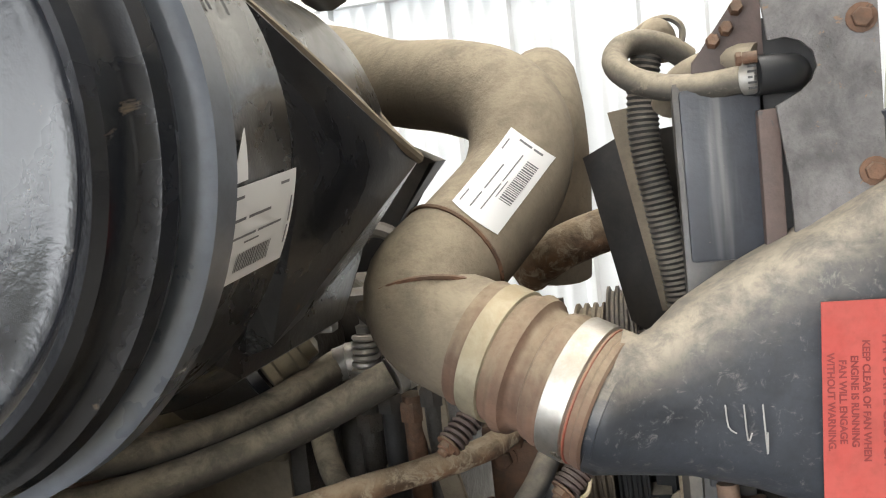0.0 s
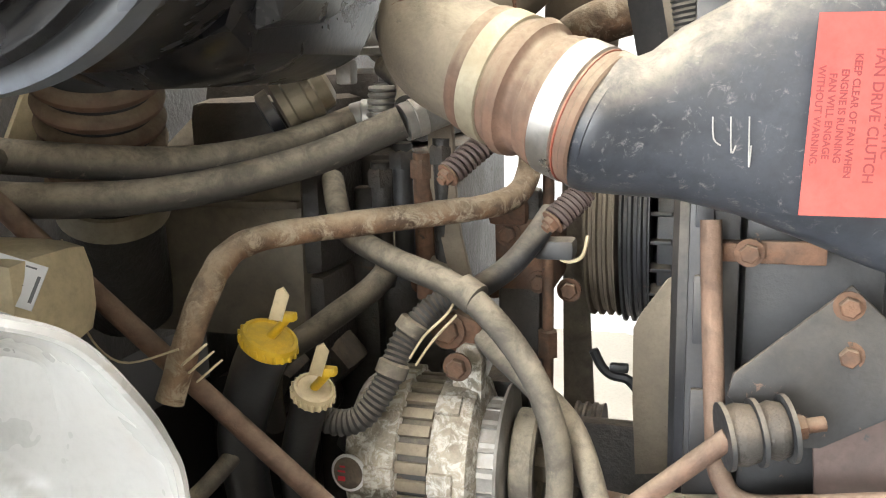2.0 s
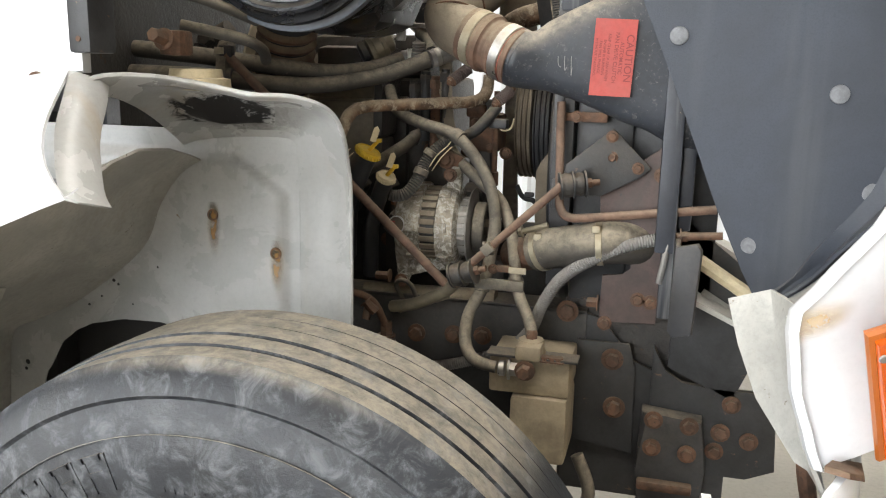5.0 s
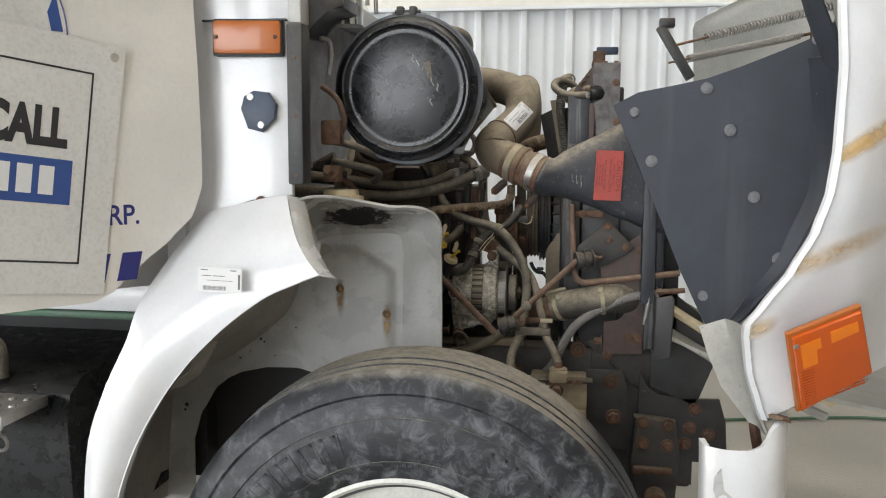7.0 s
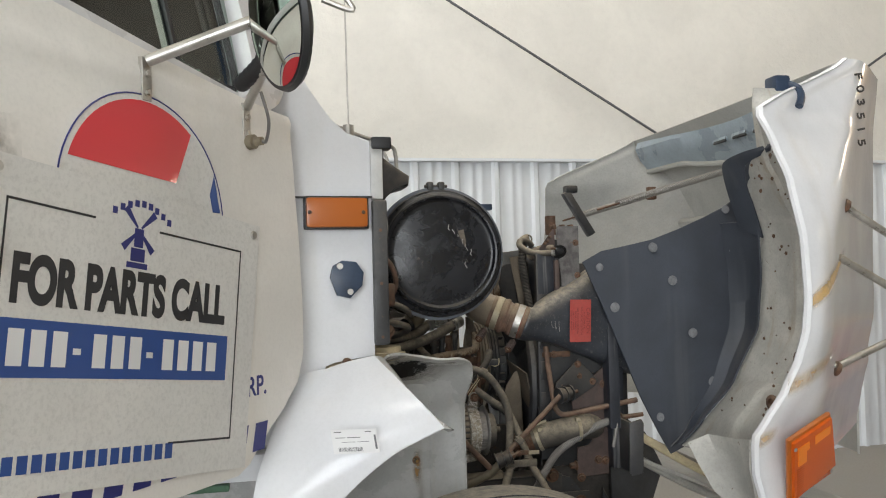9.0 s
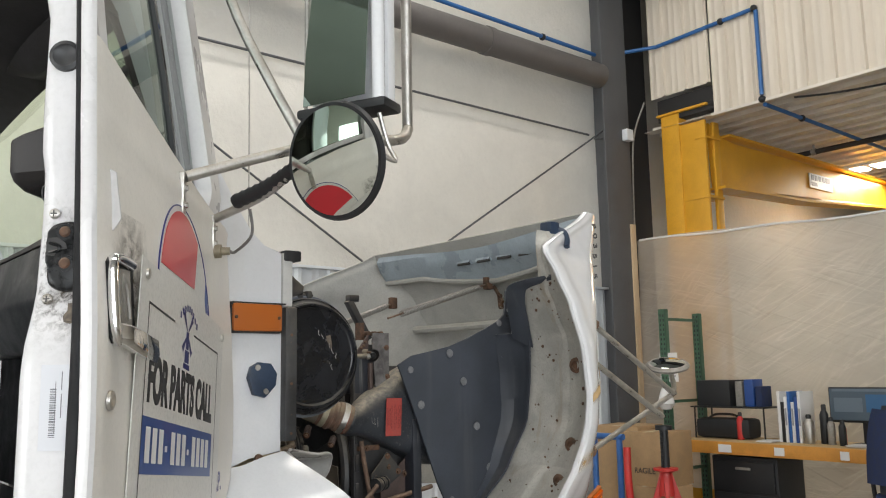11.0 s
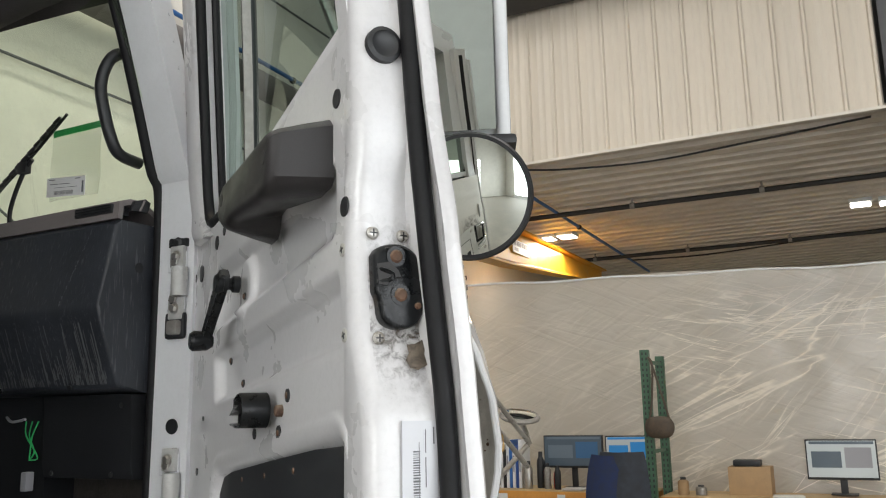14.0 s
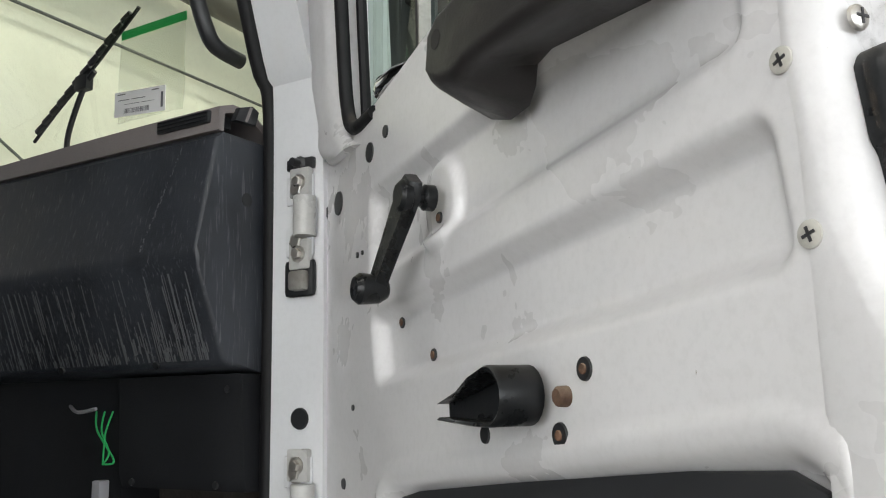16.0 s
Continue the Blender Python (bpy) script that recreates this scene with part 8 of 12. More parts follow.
def inner_n(s, z):
    n = INN
    def soft(d, w=0.009):
        t = max(0.0, min(1.0, d / w))
        return t * t * (3 - 2 * t)
    def rounded(a, b, r):
        return r - math.hypot(max(0.0, r - a), max(0.0, r - b)) if min(a, b) < r else min(a, b)
    # two long recesses that share their front edge, the boss of the crank, the recess of the lower trim
    zl, zh = 1.622 + 0.050 * (s - 0.69) / 0.645, 1.722 + 0.048 * (s - 0.70) / 0.60
    n += 0.020 * soft(rounded(min(s - 0.664 - 0.02 * (1.72 - z) / 0.1, 1.336 + 0.012 * (1.76 - z) / 0.1 - s), min(z - zl, zh - z), 0.022), 0.021)
    zl2, zh2 = 1.760 + 0.048 * (s - 0.755) / 0.555, 1.878 + 0.050 * (s - 0.66)
    n += 0.016 * soft(rounded(min(s - 0.662, 1.322 - s), min(z - zl2, zh2 - z), 0.024), 0.022)
    n -= 0.012 * soft(0.046 - math.hypot(s - 0.872, (z - 1.815) * 0.8), 0.012)
    d = rounded(min(s - 0.69, 1.362 - s), min(z - 1.18, 1.519 + 0.066 * (s - 0.73) / 0.6 - z), 0.05)
    n += 0.02 * soft(d, 0.021)
    n -= 0.0025 * soft(0.012 - abs(d + 0.010), 0.010)
    fold = min(1.362, lerp_rows(FACE, z) - 0.0275)
    if s > fold:
        n += 0.03 * ((s - fold) / 0.013) ** 2
    return n


bm = bmesh.new()
rows = []
for i in range(201):
    f = i / 200
    row = []
    for k in range(231):
        s = 0.465 + 0.91 * k / 230
        zt = 1.955 + 0.02 * math.sin(1) + 0.135 * max(0, s - 0.56) - 0.01
        z = 1.17 + (zt - 1.17) * f
        row.append(D(s, inner_n(s, z), z))
    rows.append(row)
skin(bm, rows, 0.003)
dpan = part("door_panel", bm, "door_paint", door, "bare white pressed inner door panel", 89)
bm = bmesh.new()
dplate(bm, [(0.46, 1.945), (1.37, 2.065), (1.37, 2.10), (1.30, 2.085), (0.56, 1.975), (0.47, 1.96)], -0.748, -0.70, 0.005)
part("sill_cap", bm, "door_paint", dpan)
bm = bmesh.new()
rows = []
for i in range(61):
    z = 1.17 + (2.68 - 1.17) * i / 60
    s = lerp_rows(FACE, z) - 0.0045
    k = 0.045 * max(0, z - 2.06)
    lean = 0.19 * max(0.0, z - 2.10)
    ss, sn, es, en = lerp_rows(SEAL_S, z), lerp_rows(SEAL_N, z), lerp_rows(SKIN_S, z), OUT + lerp_rows(SKIN_N, z)
    rows.append([D(a, n, z) for a, n in ((min(1.350, s - 0.028) - k, -0.7515 - lean), (min(1.354, s - 0.024) - k, -0.7528 - lean), (s - 0.020, -0.7526 - lean), (s - 0.016, -0.7518 - lean), (s - 0.006, -0.747 - lean), (s - 0.001, -0.738 - lean), (s, -0.730 - lean * 0.8), (s + 0.001, sn - 0.022), (s + 0.002, sn - 0.007), (max(s + 0.004, ss - 0.012), sn - 0.003), (max(s + 0.005, ss - 0.004), sn + 0.003), (ss + 0.002, sn + 0.012), (es - 0.006, en - 0.010))])
skin(bm, rows, 0.004)
latchf = part("latch_face", bm, "door_paint", door, "white latch edge of the door with grime")
bm = bmesh.new()
tube(bm, [D(lerp_rows(SEAL_S, z), lerp_rows(SEAL_N, z), z) for z in (1.18, 1.35, 1.5, 1.6, 1.7, 1.8, 1.9, 2.0, 2.1, 2.3, 2.5, 2.66)], 0.0115, 10, 3)
part("edge_seal", bm, "seal", door, "black rubber seal down the door edge")
bm = bmesh.new()
loft(bm, [[D(lerp_rows(SKIN_S, z) + a, OUT + lerp_rows(SKIN_N, z) + b, z) for a, b in ((-0.012, -0.012), (-0.002, -0.014), (0.002, -0.008), (0.002, 0.002), (-0.004, 0.007), (-0.012, 0.004))] for z in [1.168 + 0.04 * q for q in range(38)]])
part("skin_edge", bm, "door_paint", door, "", 50)


def on_latch(n, z, lift=0.0):
    """A place on the latch face, its outward way and the way across it."""
    return D(lerp_rows(FACE, z) + lift, n, z), DU, DN


def latch_shape(k, pts, lift):
    return [on_latch(-0.700 + (n + 0.700) * k, 1.745 + (z - 1.745) * k)[0] + DU * lift for n, z in pts]


LATCH = [(p.x, p.y) for p in smooth_path([(n, z, 0) for n, z in ((-0.732, 1.780), (-0.724, 1.790), (-0.704, 1.795), (-0.686, 1.791), (-0.673, 1.776), (-0.669, 1.752), (-0.671, 1.723), (-0.681, 1.703), (-0.699, 1.695), (-0.716, 1.698), (-0.726, 1.708), (-0.728, 1.728), (-0.732, 1.738), (-0.732, 1.754), (-0.732, 1.780))], 3)[:-1]]
bm = bmesh.new()
loft(bm, [latch_shape(1.0, LATCH, -0.004), latch_shape(1.0, LATCH, 0.009), latch_shape(0.96, LATCH, 0.013), latch_shape(0.88, LATCH, 0.015)])
lt = part("door_latch", bm, "black_gloss", latchf, "black rotary door latch")
bm = bmesh.new()
for n, z in ((-0.706, 1.779), (-0.703, 1.734), (-0.682, 1.722)):
    r = 0.0078 if z > 1.73 else 0.004
    lathe(bm, on_latch(n, z)[0], DU, [(0, r), (0.017, r), (0.019, r * 0.7)], 16)
part("latch_pivot", bm, "rust", lt)
bm = bmesh.new()
for n, z in ((-0.706, 1.779), (-0.703, 1.734)):
    lathe(bm, on_latch(n, z)[0], DU, [(0.012, 0.0125), (0.0165, 0.0120), (0.0165, 0.009)], 20)
part("pivot_collar", bm, "black_gloss", lt)
bm = bmesh.new()
tube(bm, [on_latch(-0.730, 1.764, 0.012)[0], on_latch(-0.722, 1.762, 0.0155)[0], on_latch(-0.712, 1.758, 0.0155)[0], on_latch(-0.714, 1.752, 0.0155)[0], on_latch(-0.730, 1.748, 0.013)[0]], 0.0028, 8)
part("latch_claw", bm, "black_gloss", lt)
bm = bmesh.new()
prism(bm, [on_latch(n, z, 0.0152)[0] for n, z in ((-0.730, 1.769), (-0.715, 1.772), (-0.704, 1.763), (-0.701, 1.755), (-0.715, 1.753), (-0.718, 1.744), (-0.729, 1.746))], DU * 0.0008)
part("latch_mouth", bm, "dark", lt)
bm = bmesh.new()
for n, z in ((-0.728, 1.808), (-0.690, 1.807), (-0.727, 1.685)):
    lathe(bm, on_latch(n, z)[0], DU, [(0, 0.0078), (0.002, 0.0072), (0.0035, 0.005)], 16)
part("latch_screw", bm, "steel", latchf)
bm = bmesh.new()
for n, z in ((-0.728, 1.808), (-0.690, 1.807), (-0.727, 1.685)):
    q = on_latch(n, z, 0.0036)[0]
    box(bm, q, (0.0012, 0.0016, 0.009), 0.0, Matrix(((DU.x, DN.x, 0), (DU.y, DN.y, 0), (0, 0, 1))).to_4x4())
    box(bm, q, (0.0012, 0.009, 0.0016), 0.0, Matrix(((DU.x, DN.x, 0), (DU.y, DN.y, 0), (0, 0, 1))).to_4x4())
tagged(part("screw_cross", bm, "ink", latchf), kind="stuff")
bm = bmesh.new()
lathe(bm, on_latch(-0.718, 2.038)[0], DU, [(-0.004, 0.023), (0.004, 0.0225), (0.006, 0.017), (0.003, 0.013)], 24)
part("rubber_plug", bm, "trim", latchf)
bm = bmesh.new()
prism(bm, [on_latch(n, z, 0.005)[0] for n, z in ((-0.696, 1.678), (-0.686, 1.679), (-0.676, 1.684), (-0.672, 1.678), (-0.676, 1.668), (-0.675, 1.655), (-0.682, 1.652), (-0.688, 1.649), (-0.697, 1.652), (-0.700, 1.660), (-0.695, 1.668))], DU * 0.0006)
part("rust_patch", bm, "worn_brown", latchf, "worn brown patch below the latch")
bm = bmesh.new()
skin(bm, [[on_latch(-0.738 + 0.060 * k / 6, 1.50 + 0.48 * j / 32, 0.0055)[0] for k in range(7)] for j in range(33)])
gm = part("latch_grime", bm, grime_film("latch_grime_film", (0.055, 0.038, 0.022), 0.95, on_latch(-0.686, 1.715)[0], 0.125, (1.2, 1.2, 0.9), 85.0, 0.40), latchf, "brown grime rubbed round the latch")
gm.visible_shadow = False
sticker("door_sticker", on_latch(-0.716, 1.594, 0.0010)[0], V((0, 0, -1)), DN, 0.112, 0.042, latchf, (0.28, 0.30, 0.85, 0.50), label="white parts label with a barcode", side=False).data.materials[0] = M["film_label"]
# door furniture
ARM_BACK = [(0.985, 1.885), (0.985, 1.930), (1.01, 1.948), (1.15, 1.958), (1.295, 1.970), (1.309, 1.958), (1.309, 1.890), (1.30, 1.880), (1.26, 1.876), (1.11, 1.895), (1.086, 1.890), (1.082, 1.872), (1.07, 1.858), (1.036, 1.856), (1.0, 1.868)]
ARM_FRONT = [(1.020, 1.892), (1.026, 1.926), (1.045, 1.938), (1.16, 1.943), (1.285, 1.949), (1.302, 1.940), (1.300, 1.886), (1.285, 1.872), (1.25, 1.866), (1.12, 1.872), (1.096, 1.870), (1.085, 1.866), (1.07, 1.866), (1.045, 1.872), (1.028, 1.882)]


def arm_ring(f, n, inset=0.0):
    pts = [V((a[0] + (b[0] - a[0]) * f, a[1] + (b[1] - a[1]) * f, 0)) for a, b in zip(ARM_BACK, ARM_FRONT)]
    c = V((1.165, 1.908, 0))
    return [D(p.x + (c.x - p.x) * inset * 0.35, n, p.y + (c.y - p.y) * inset) for p in pts]


bm = bmesh.new()
loft(bm, [arm_ring(0.0, INN + 0.002), arm_ring(0.45, -0.785), arm_ring(0.9, -0.816), arm_ring(1.0, -0.825, 0.05), arm_ring(1.0, -0.830, 0.16), arm_ring(1.0, -0.832, 0.3)])
arm_r = part("armrest", bm, "armrest", dpan, "dark charcoal moulded armrest pull", 42)
bm = bmesh.new()
for s, z in ((1.278, 1.914), (1.055, 1.912)):
    lathe(bm, D(s, -0.829, z), -DN, [(0, 0.009), (0.0035, 0.009), (0.0035, 0.006)], 14)
part("armrest_hole", bm, "dark", arm_r)
bm = bmesh.new()
lathe(bm, D(0.888, INN - 0.012, 1.816), -DN, [(-0.002, 0.014), (0.008, 0.014), (0.012, 0.010), (0.022, 0.010), (0.026, 0.017), (0.034, 0.017), (0.038, 0.013)], 18)
crank = part("window_crank", bm, "black_gloss", dpan, "black window crank")
bm = bmesh.new()
rings = []
for t, w in ((-0.12, 0.010), (0.0, 0.019), (0.15, 0.0185), (0.6, 0.0135), (0.95, 0.011), (1.05, 0.007)):
    c = D(0.888 - 0.076 * t, INN - 0.036 - 0.010 * t, 1.822 - 0.094 * t)
    ax = (DU * -0.076 + V((0, 0, -0.094))).normalized()
    sd = DN.cross(ax).normalized()
    rings.append([c + sd * w * 0.8 - DN * 0.008, c + sd * w - DN * 0.002, c + sd * w + DN * 0.006, c - sd * w + DN * 0.006, c - sd * w - DN * 0.002, c - sd * w * 0.8 - DN * 0.008])
loft(bm, rings)
part("crank_arm", bm, "black_gloss", crank)
bm = bmesh.new()
lathe(bm, D(0.814, INN - 0.040, 1.728), -DN, [(-0.006, 0.010), (0.004, 0.016), (0.026, 0.0175), (0.032, 0.013)], 18)
part("crank_knob", bm, "black_gloss", crank)
bm = bmesh.new()
lathe(bm, D(1.110, INN + 0.004, 1.609), -DN, [(0, 0.0085), (0.012, 0.008), (0.014, 0.006)], 14)
pull = part("latch_pull", bm, "rust", dpan, "black inner release handle on a rusty stud")
bm = bmesh.new()
line = [(0.930, 1.604), (0.99, 1.6155), (1.035, 1.627), (1.068, 1.6345)] + [(1.073 + 0.0245 * math.cos(a), 1.6105 + 0.0245 * math.sin(a)) for a in [math.pi * (0.46 - 0.96 * q / 10) for q in range(11)]] + [(1.05, 1.586), (0.99, 1.587), (0.930, 1.589)]
rows = []
for s, z in line:
    rise = 0.030 + 0.022 * ease((s - 0.935) / 0.13)
    s1, z1 = s + (1.05 - s) * 0.045, 1.606 + (z - 1.606) * 0.82
    rows.append([D(s, INN - 0.012, z), D(s, INN - rise + 0.002, z), D(s + (s1 - s) * 0.3, INN - rise, z + (z1 - z) * 0.3), D(s1, INN - rise + 0.001, z1), D(s1, INN - 0.018, z1)])
skin(bm, rows)
prism(bm, [D(s, INN - 0.016, z) for s, z in line], DN * 0.004)
part("pull_cup", bm, "black_gloss", pull, "open black finger scoop")
bm = bmesh.new()
lathe(bm, D(1.040, INN - 0.016, 1.611), -DN, [(0, 0.006), (0.003, 0.005), (0.004, 0.001)], 12)
part("scoop_screw", bm, "rust", pull)
bm = bmesh.new()
dplate(bm, [(0.70, 1.20), (1.345, 1.20), (1.355, 1.46), (1.352, 1.53), (1.34, 1.556), (1.315, 1.566), (1.23, 1.560), (1.01, 1.536), (0.80, 1.511), (0.745, 1.500), (0.715, 1.47)], INN + 0.008, INN + 0.016, 0.003)
pk = part("lower_trim", bm, "trim", dpan, "black lower door trim panel")
bm = bmesh.new()
for s in (0.87, 1.0, 1.14):
    lathe(bm, D(s, INN + 0.008, 1.503 + 0.10 * (s - 0.87)), -DN, [(0, 0.0045), (0.001, 0.004), (0.001, 0.001)], 10)
part("trim_rivet", bm, "rust", pk)
bm = bmesh.new()
for s, z, r in ((0.67, 1.928, 0.013), (0.728, 1.939, 0.008), (0.538, 1.889, 0.017), (0.469, 1.887, 0.015), (0.875, 1.799, 0.006), (0.727, 1.701, 0.007), (0.818, 1.657, 0.007), (1.137, 1.629, 0.009), (1.10, 1.579, 0.010), (0.973, 1.576, 0.008), (1.322, 1.988, 0.012), (1.351, 1.843, 0.012), (0.62, 1.80, 0.004), (0.64, 1.80, 0.003), (0.60, 1.60, 0.004), (0.56, 1.50, 0.007)):
    lathe(bm, D(s, inner_n(s, z), z), -DN, [(0, r * 1.05), (0.002, r), (0.002, r * 0.5)], 16)
part("panel_hole", bm, "trim", dpan, "dark holes and plugs in the panel")
bm = bmesh.new()
for s, z in ((1.346, 1.792), (1.354, 1.691)):
    lathe(bm, D(s, INN - 0.0008, z), -DN, [(0, 0.0082), (0.0012, 0.0079), (0.0016, 0.0072), (0.0016, 0.001)], 18)
part("panel_screw", bm, "flange", dpan)
bm = bmesh.new()
for s, z in ((1.346, 1.792), (1.354, 1.691)):
    q = D(s, INN - 0.0026, z)
    for turn in (0.3, 0.3 + math.pi / 2):
        box(bm, q, (0.0088, 0.0010, 0.0018), 0.0, Matrix(((-DU.x, DN.x, 0), (-DU.y, DN.y, 0), (0, 0, 1))).to_4x4() @ Euler((0, turn, 0)).to_matrix().to_4x4())
tagged(part("screw_cross", bm, "ink", dpan), kind="stuff")
bm = bmesh.new()
for s, z in ((0.875, 1.799), (0.727, 1.701), (0.818, 1.657), (1.137, 1.629), (1.10, 1.579)):
    lathe(bm, D(s, inner_n(s, z) - 0.0005, z), -DN, [(0, 0.0048), (0.003, 0.004)], 10)
part("rust_stud", bm, "rust", dpan)
# outside handle: a black pan with a chrome surround and a lever that stands out
bm = bmesh.new()
skin_plate(bm, [(1.30, 1.63), (1.395, 1.622), (1.405, 1.63), (1.41, 1.735), (1.40, 1.742), (1.30, 1.742), (1.292, 1.735), (1.292, 1.638)], 0.0005, 0.003)
oh = part("outer_handle", bm, "black_gloss", door, "chrome-edged paddle door handle in a black pan")
bm = bmesh.new()
tube(bm, [on_skin(s, z, 0.007) for s, z in ((1.31, 1.741), (1.375, 1.744), (1.398, 1.735), (1.402, 1.71), (1.400, 1.66), (1.396, 1.635), (1.385, 1.625))], 0.0085, 10)
part("handle_surround", bm, "chrome", oh, "polished surround")
bm = bmesh.new()
prism(bm, [on_skin(s, z, 0.004) for s, z in ((1.32, 1.65), (1.375, 1.645), (1.378, 1.73), (1.32, 1.732))], DN * 0.004, 0.002)
part("handle_pan", bm, "zinc", oh)
bm = bmesh.new()
tube(bm, [on_skin(s, z, 0.009) for s, z in ((1.335, 1.66), (1.345, 1.705), (1.36, 1.72), (1.362, 1.68), (1.35, 1.655))], 0.003, 6)
part("linkage", bm, "zinc", oh)
bm = bmesh.new()
rings = []
for k, (s, l, z) in enumerate(((1.396, 0.004, 1.640), (1.385, 0.018, 1.634), (1.355, 0.027, 1.626), (1.31, 0.030, 1.618), (1.285, 0.030, 1.615))):
    c = on_skin(s, z, l)
    h = 0.013 + 0.003 * min(k, 2)
    rings.append([c + V((0, 0, h)), c + DN * 0.006 + V((0, 0, h * 0.75)), c + DN * 0.008 - V((0, 0, h * 0.4)), c + DN * 0.004 - V((0, 0, h)), c - DN * 0.003 - V((0, 0, h)), c - DN * 0.004 + V((0, 0, h * 0.9))])
loft(bm, rings)
part("paddle", bm, "chrome", oh)
bm = bmesh.new()
lathe(bm, on_skin(1.402, 1.545), DN, [(0, 0.014), (0.005, 0.013), (0.006, 0.009), (0.003, 0.004)], 18)
part("keyhole", bm, "steel", door)
# dirt along the edge of the sign and under the handle
bm = bmesh.new()
skin(bm, [[on_skin(1.20 + 0.21 * i / 8, 1.60 + 0.22 * j / 8, 0.0012) for i in range(9)] for j in range(9)])
part("handle_grime", bm, grime_film("handle_grime_film", (0.14, 0.115, 0.085), 0.75, on_skin(1.285, 1.72), 0.12, (1.0, 1.0, 0.7), 28.0, 0.3), door, "dirt rubbed round the handle").visible_shadow = False
# decals: the round mark, the magnetic board with its print
bm = bmesh.new()
skin_plate(bm, [(0.935 + 0.205 * math.cos(math.pi * k / 24), 1.70 + 0.205 * math.sin(math.pi * k / 24)) for k in range(48)], 0.0004)
decal = part("round_decal", bm, "board", door, "white round company mark with a red cap")
bm = bmesh.new()
skin_plate(bm, [(0.935 + 0.193 * math.cos(math.radians(a)), 1.70 + 0.193 * math.sin(math.radians(a))) for a in range(22, 131, 6)] + [(0.862, 1.749), (1.112, 1.772)], 0.0016)
part("decal_cap", bm, "red_decal", decal)
bm = bmesh.new()
tube(bm, [on_skin(0.935 + 0.205 * math.cos(math.radians(a)), 1.70 + 0.205 * math.sin(math.radians(a)), 0.0012) for a in range(0, 361, 6)], 0.0016, 5, 1, curve=False)
part("decal_rim", bm, "navy_ink", decal)
bm = bmesh.new()
skin_plate(bm, [(0.748, 1.775), (0.738, 1.70), (0.760, 1.70), (0.765, 1.735)], 0.0016)
part("decal_wedge", bm, "blue_ink", decal)
TILT7 = 0.125
bx, by = (DU * -1 + V((0, 0, -TILT7))).normalized(), (V((0, 0, 1)) - DU * TILT7 * 1.0).normalized()
bo = D(1.345, OUT + 0.0085, 1.265)
bm = bmesh.new()
prism(bm, [bo + bx * x + by * y for x, y in ((0, 0), (0.665, 0), (0.67, 0.50), (0.36, 0.502), (0.0, 0.50))], DN * 0.0018)
board = part("sign_board", bm, "board", door, "white magnetic sign board with black print")
bl = bo + DN * 0.0018
bm = bmesh.new()
bars(bm, bl, bx, by, [(0.05, 0.435, 0.22, 0.439), (0.37, 0.435, 0.61, 0.439), (0.606, 0.06, 0.61, 0.437), (0.05, 0.06, 0.054, 0.437), (0.43, 0.06, 0.61, 0.064)], 0.0005)
part("board_border", bm, "ink", board)
bm = bmesh.new()
bars(bm, bl, bx, by, [(0.052, 0.175, 0.582, 0.262)], 0.0005)
band = part("board_band", bm, "blue_ink", board, "blue band across the sign")
bm = bmesh.new()
bars(bm, bl, bx, by, [(0.075 + 0.0405 * k, 0.192 if k not in (3, 7) else 0.212, 0.075 + 0.0405 * k + (0.028 if k not in (3, 7) else 0.016), 0.247 if k not in (3, 7) else 0.222) for k in range(12)], 0.001)
part("number_bar", bm, "sticker", band, "pale bars in place of the number")
lettering("board_print", "FOR PARTS CALL", 0.099, slanted(bl + bx * 0.318 + by * 0.318 + DN * 0.0006, bx, by), "ink", board, 0.0004, 0.0046, 0.655)
bm = bmesh.new()
bars(bm, bl, bx, by, [(0.06 + 0.026 * k, 0.035, 0.06 + 0.026 * k + 0.019, 0.062) for k in range(15)], 0.0005)
part("web_bar", bm, "blue_ink", board)
bm = bmesh.new()
bars(bm, bl, bx, by, [(0.295, 0.365, 0.345, 0.375), (0.303, 0.377, 0.337, 0.40), (0.309, 0.402, 0.331, 0.435)], 0.0005)
for a in (0.75, 2.35, 3.9, 5.5):
    c0 = V((0.32, 0.432, 0))
    d0, d1 = V((math.cos(a), math.sin(a), 0)), V((-math.sin(a), math.cos(a), 0))
    o = bl + bx * c0.x + by * c0.y
    vs = [o + bx * (d0.x * l + d1.x * w) + by * (d0.y * l + d1.y * w) + DN * 0.0006 for l, w in ((0.006, -0.002), (0.05, -0.007), (0.05, 0.007), (0.006, 0.002))]
    bm.faces.new([bm.verts.new(v) for v in vs])
part("board_emblem", bm, "navy_ink", board, "small navy windmill emblem")
bm = bmesh.new()
bars(bm, bl, bx, by, [(0.255 + 0.0165 * k, 0.452 + 0.022 * math.sin(math.pi * k / 8), 0.255 + 0.0165 * k + 0.011, 0.464 + 0.022 * math.sin(math.pi * k / 8)) for k in range(9)], 0.0005)
part("emblem_bar", bm, "navy_ink", board)
bm = bmesh.new()
lathe(bm, bl + bx * 0.648 + by * 0.478, DN, [(0, 0.009), (0.004, 0.008), (0.004, 0.004)], 16)
lathe(bm, bl + bx * 0.03 + by * 0.478, DN, [(0, 0.009), (0.004, 0.008), (0.004, 0.004)], 16)
part("board_rivet", bm, "steel", board)
bm = bmesh.new()
o = D(1.32, OUT + 0.0062, 1.262)
o = o + DU * 0.014
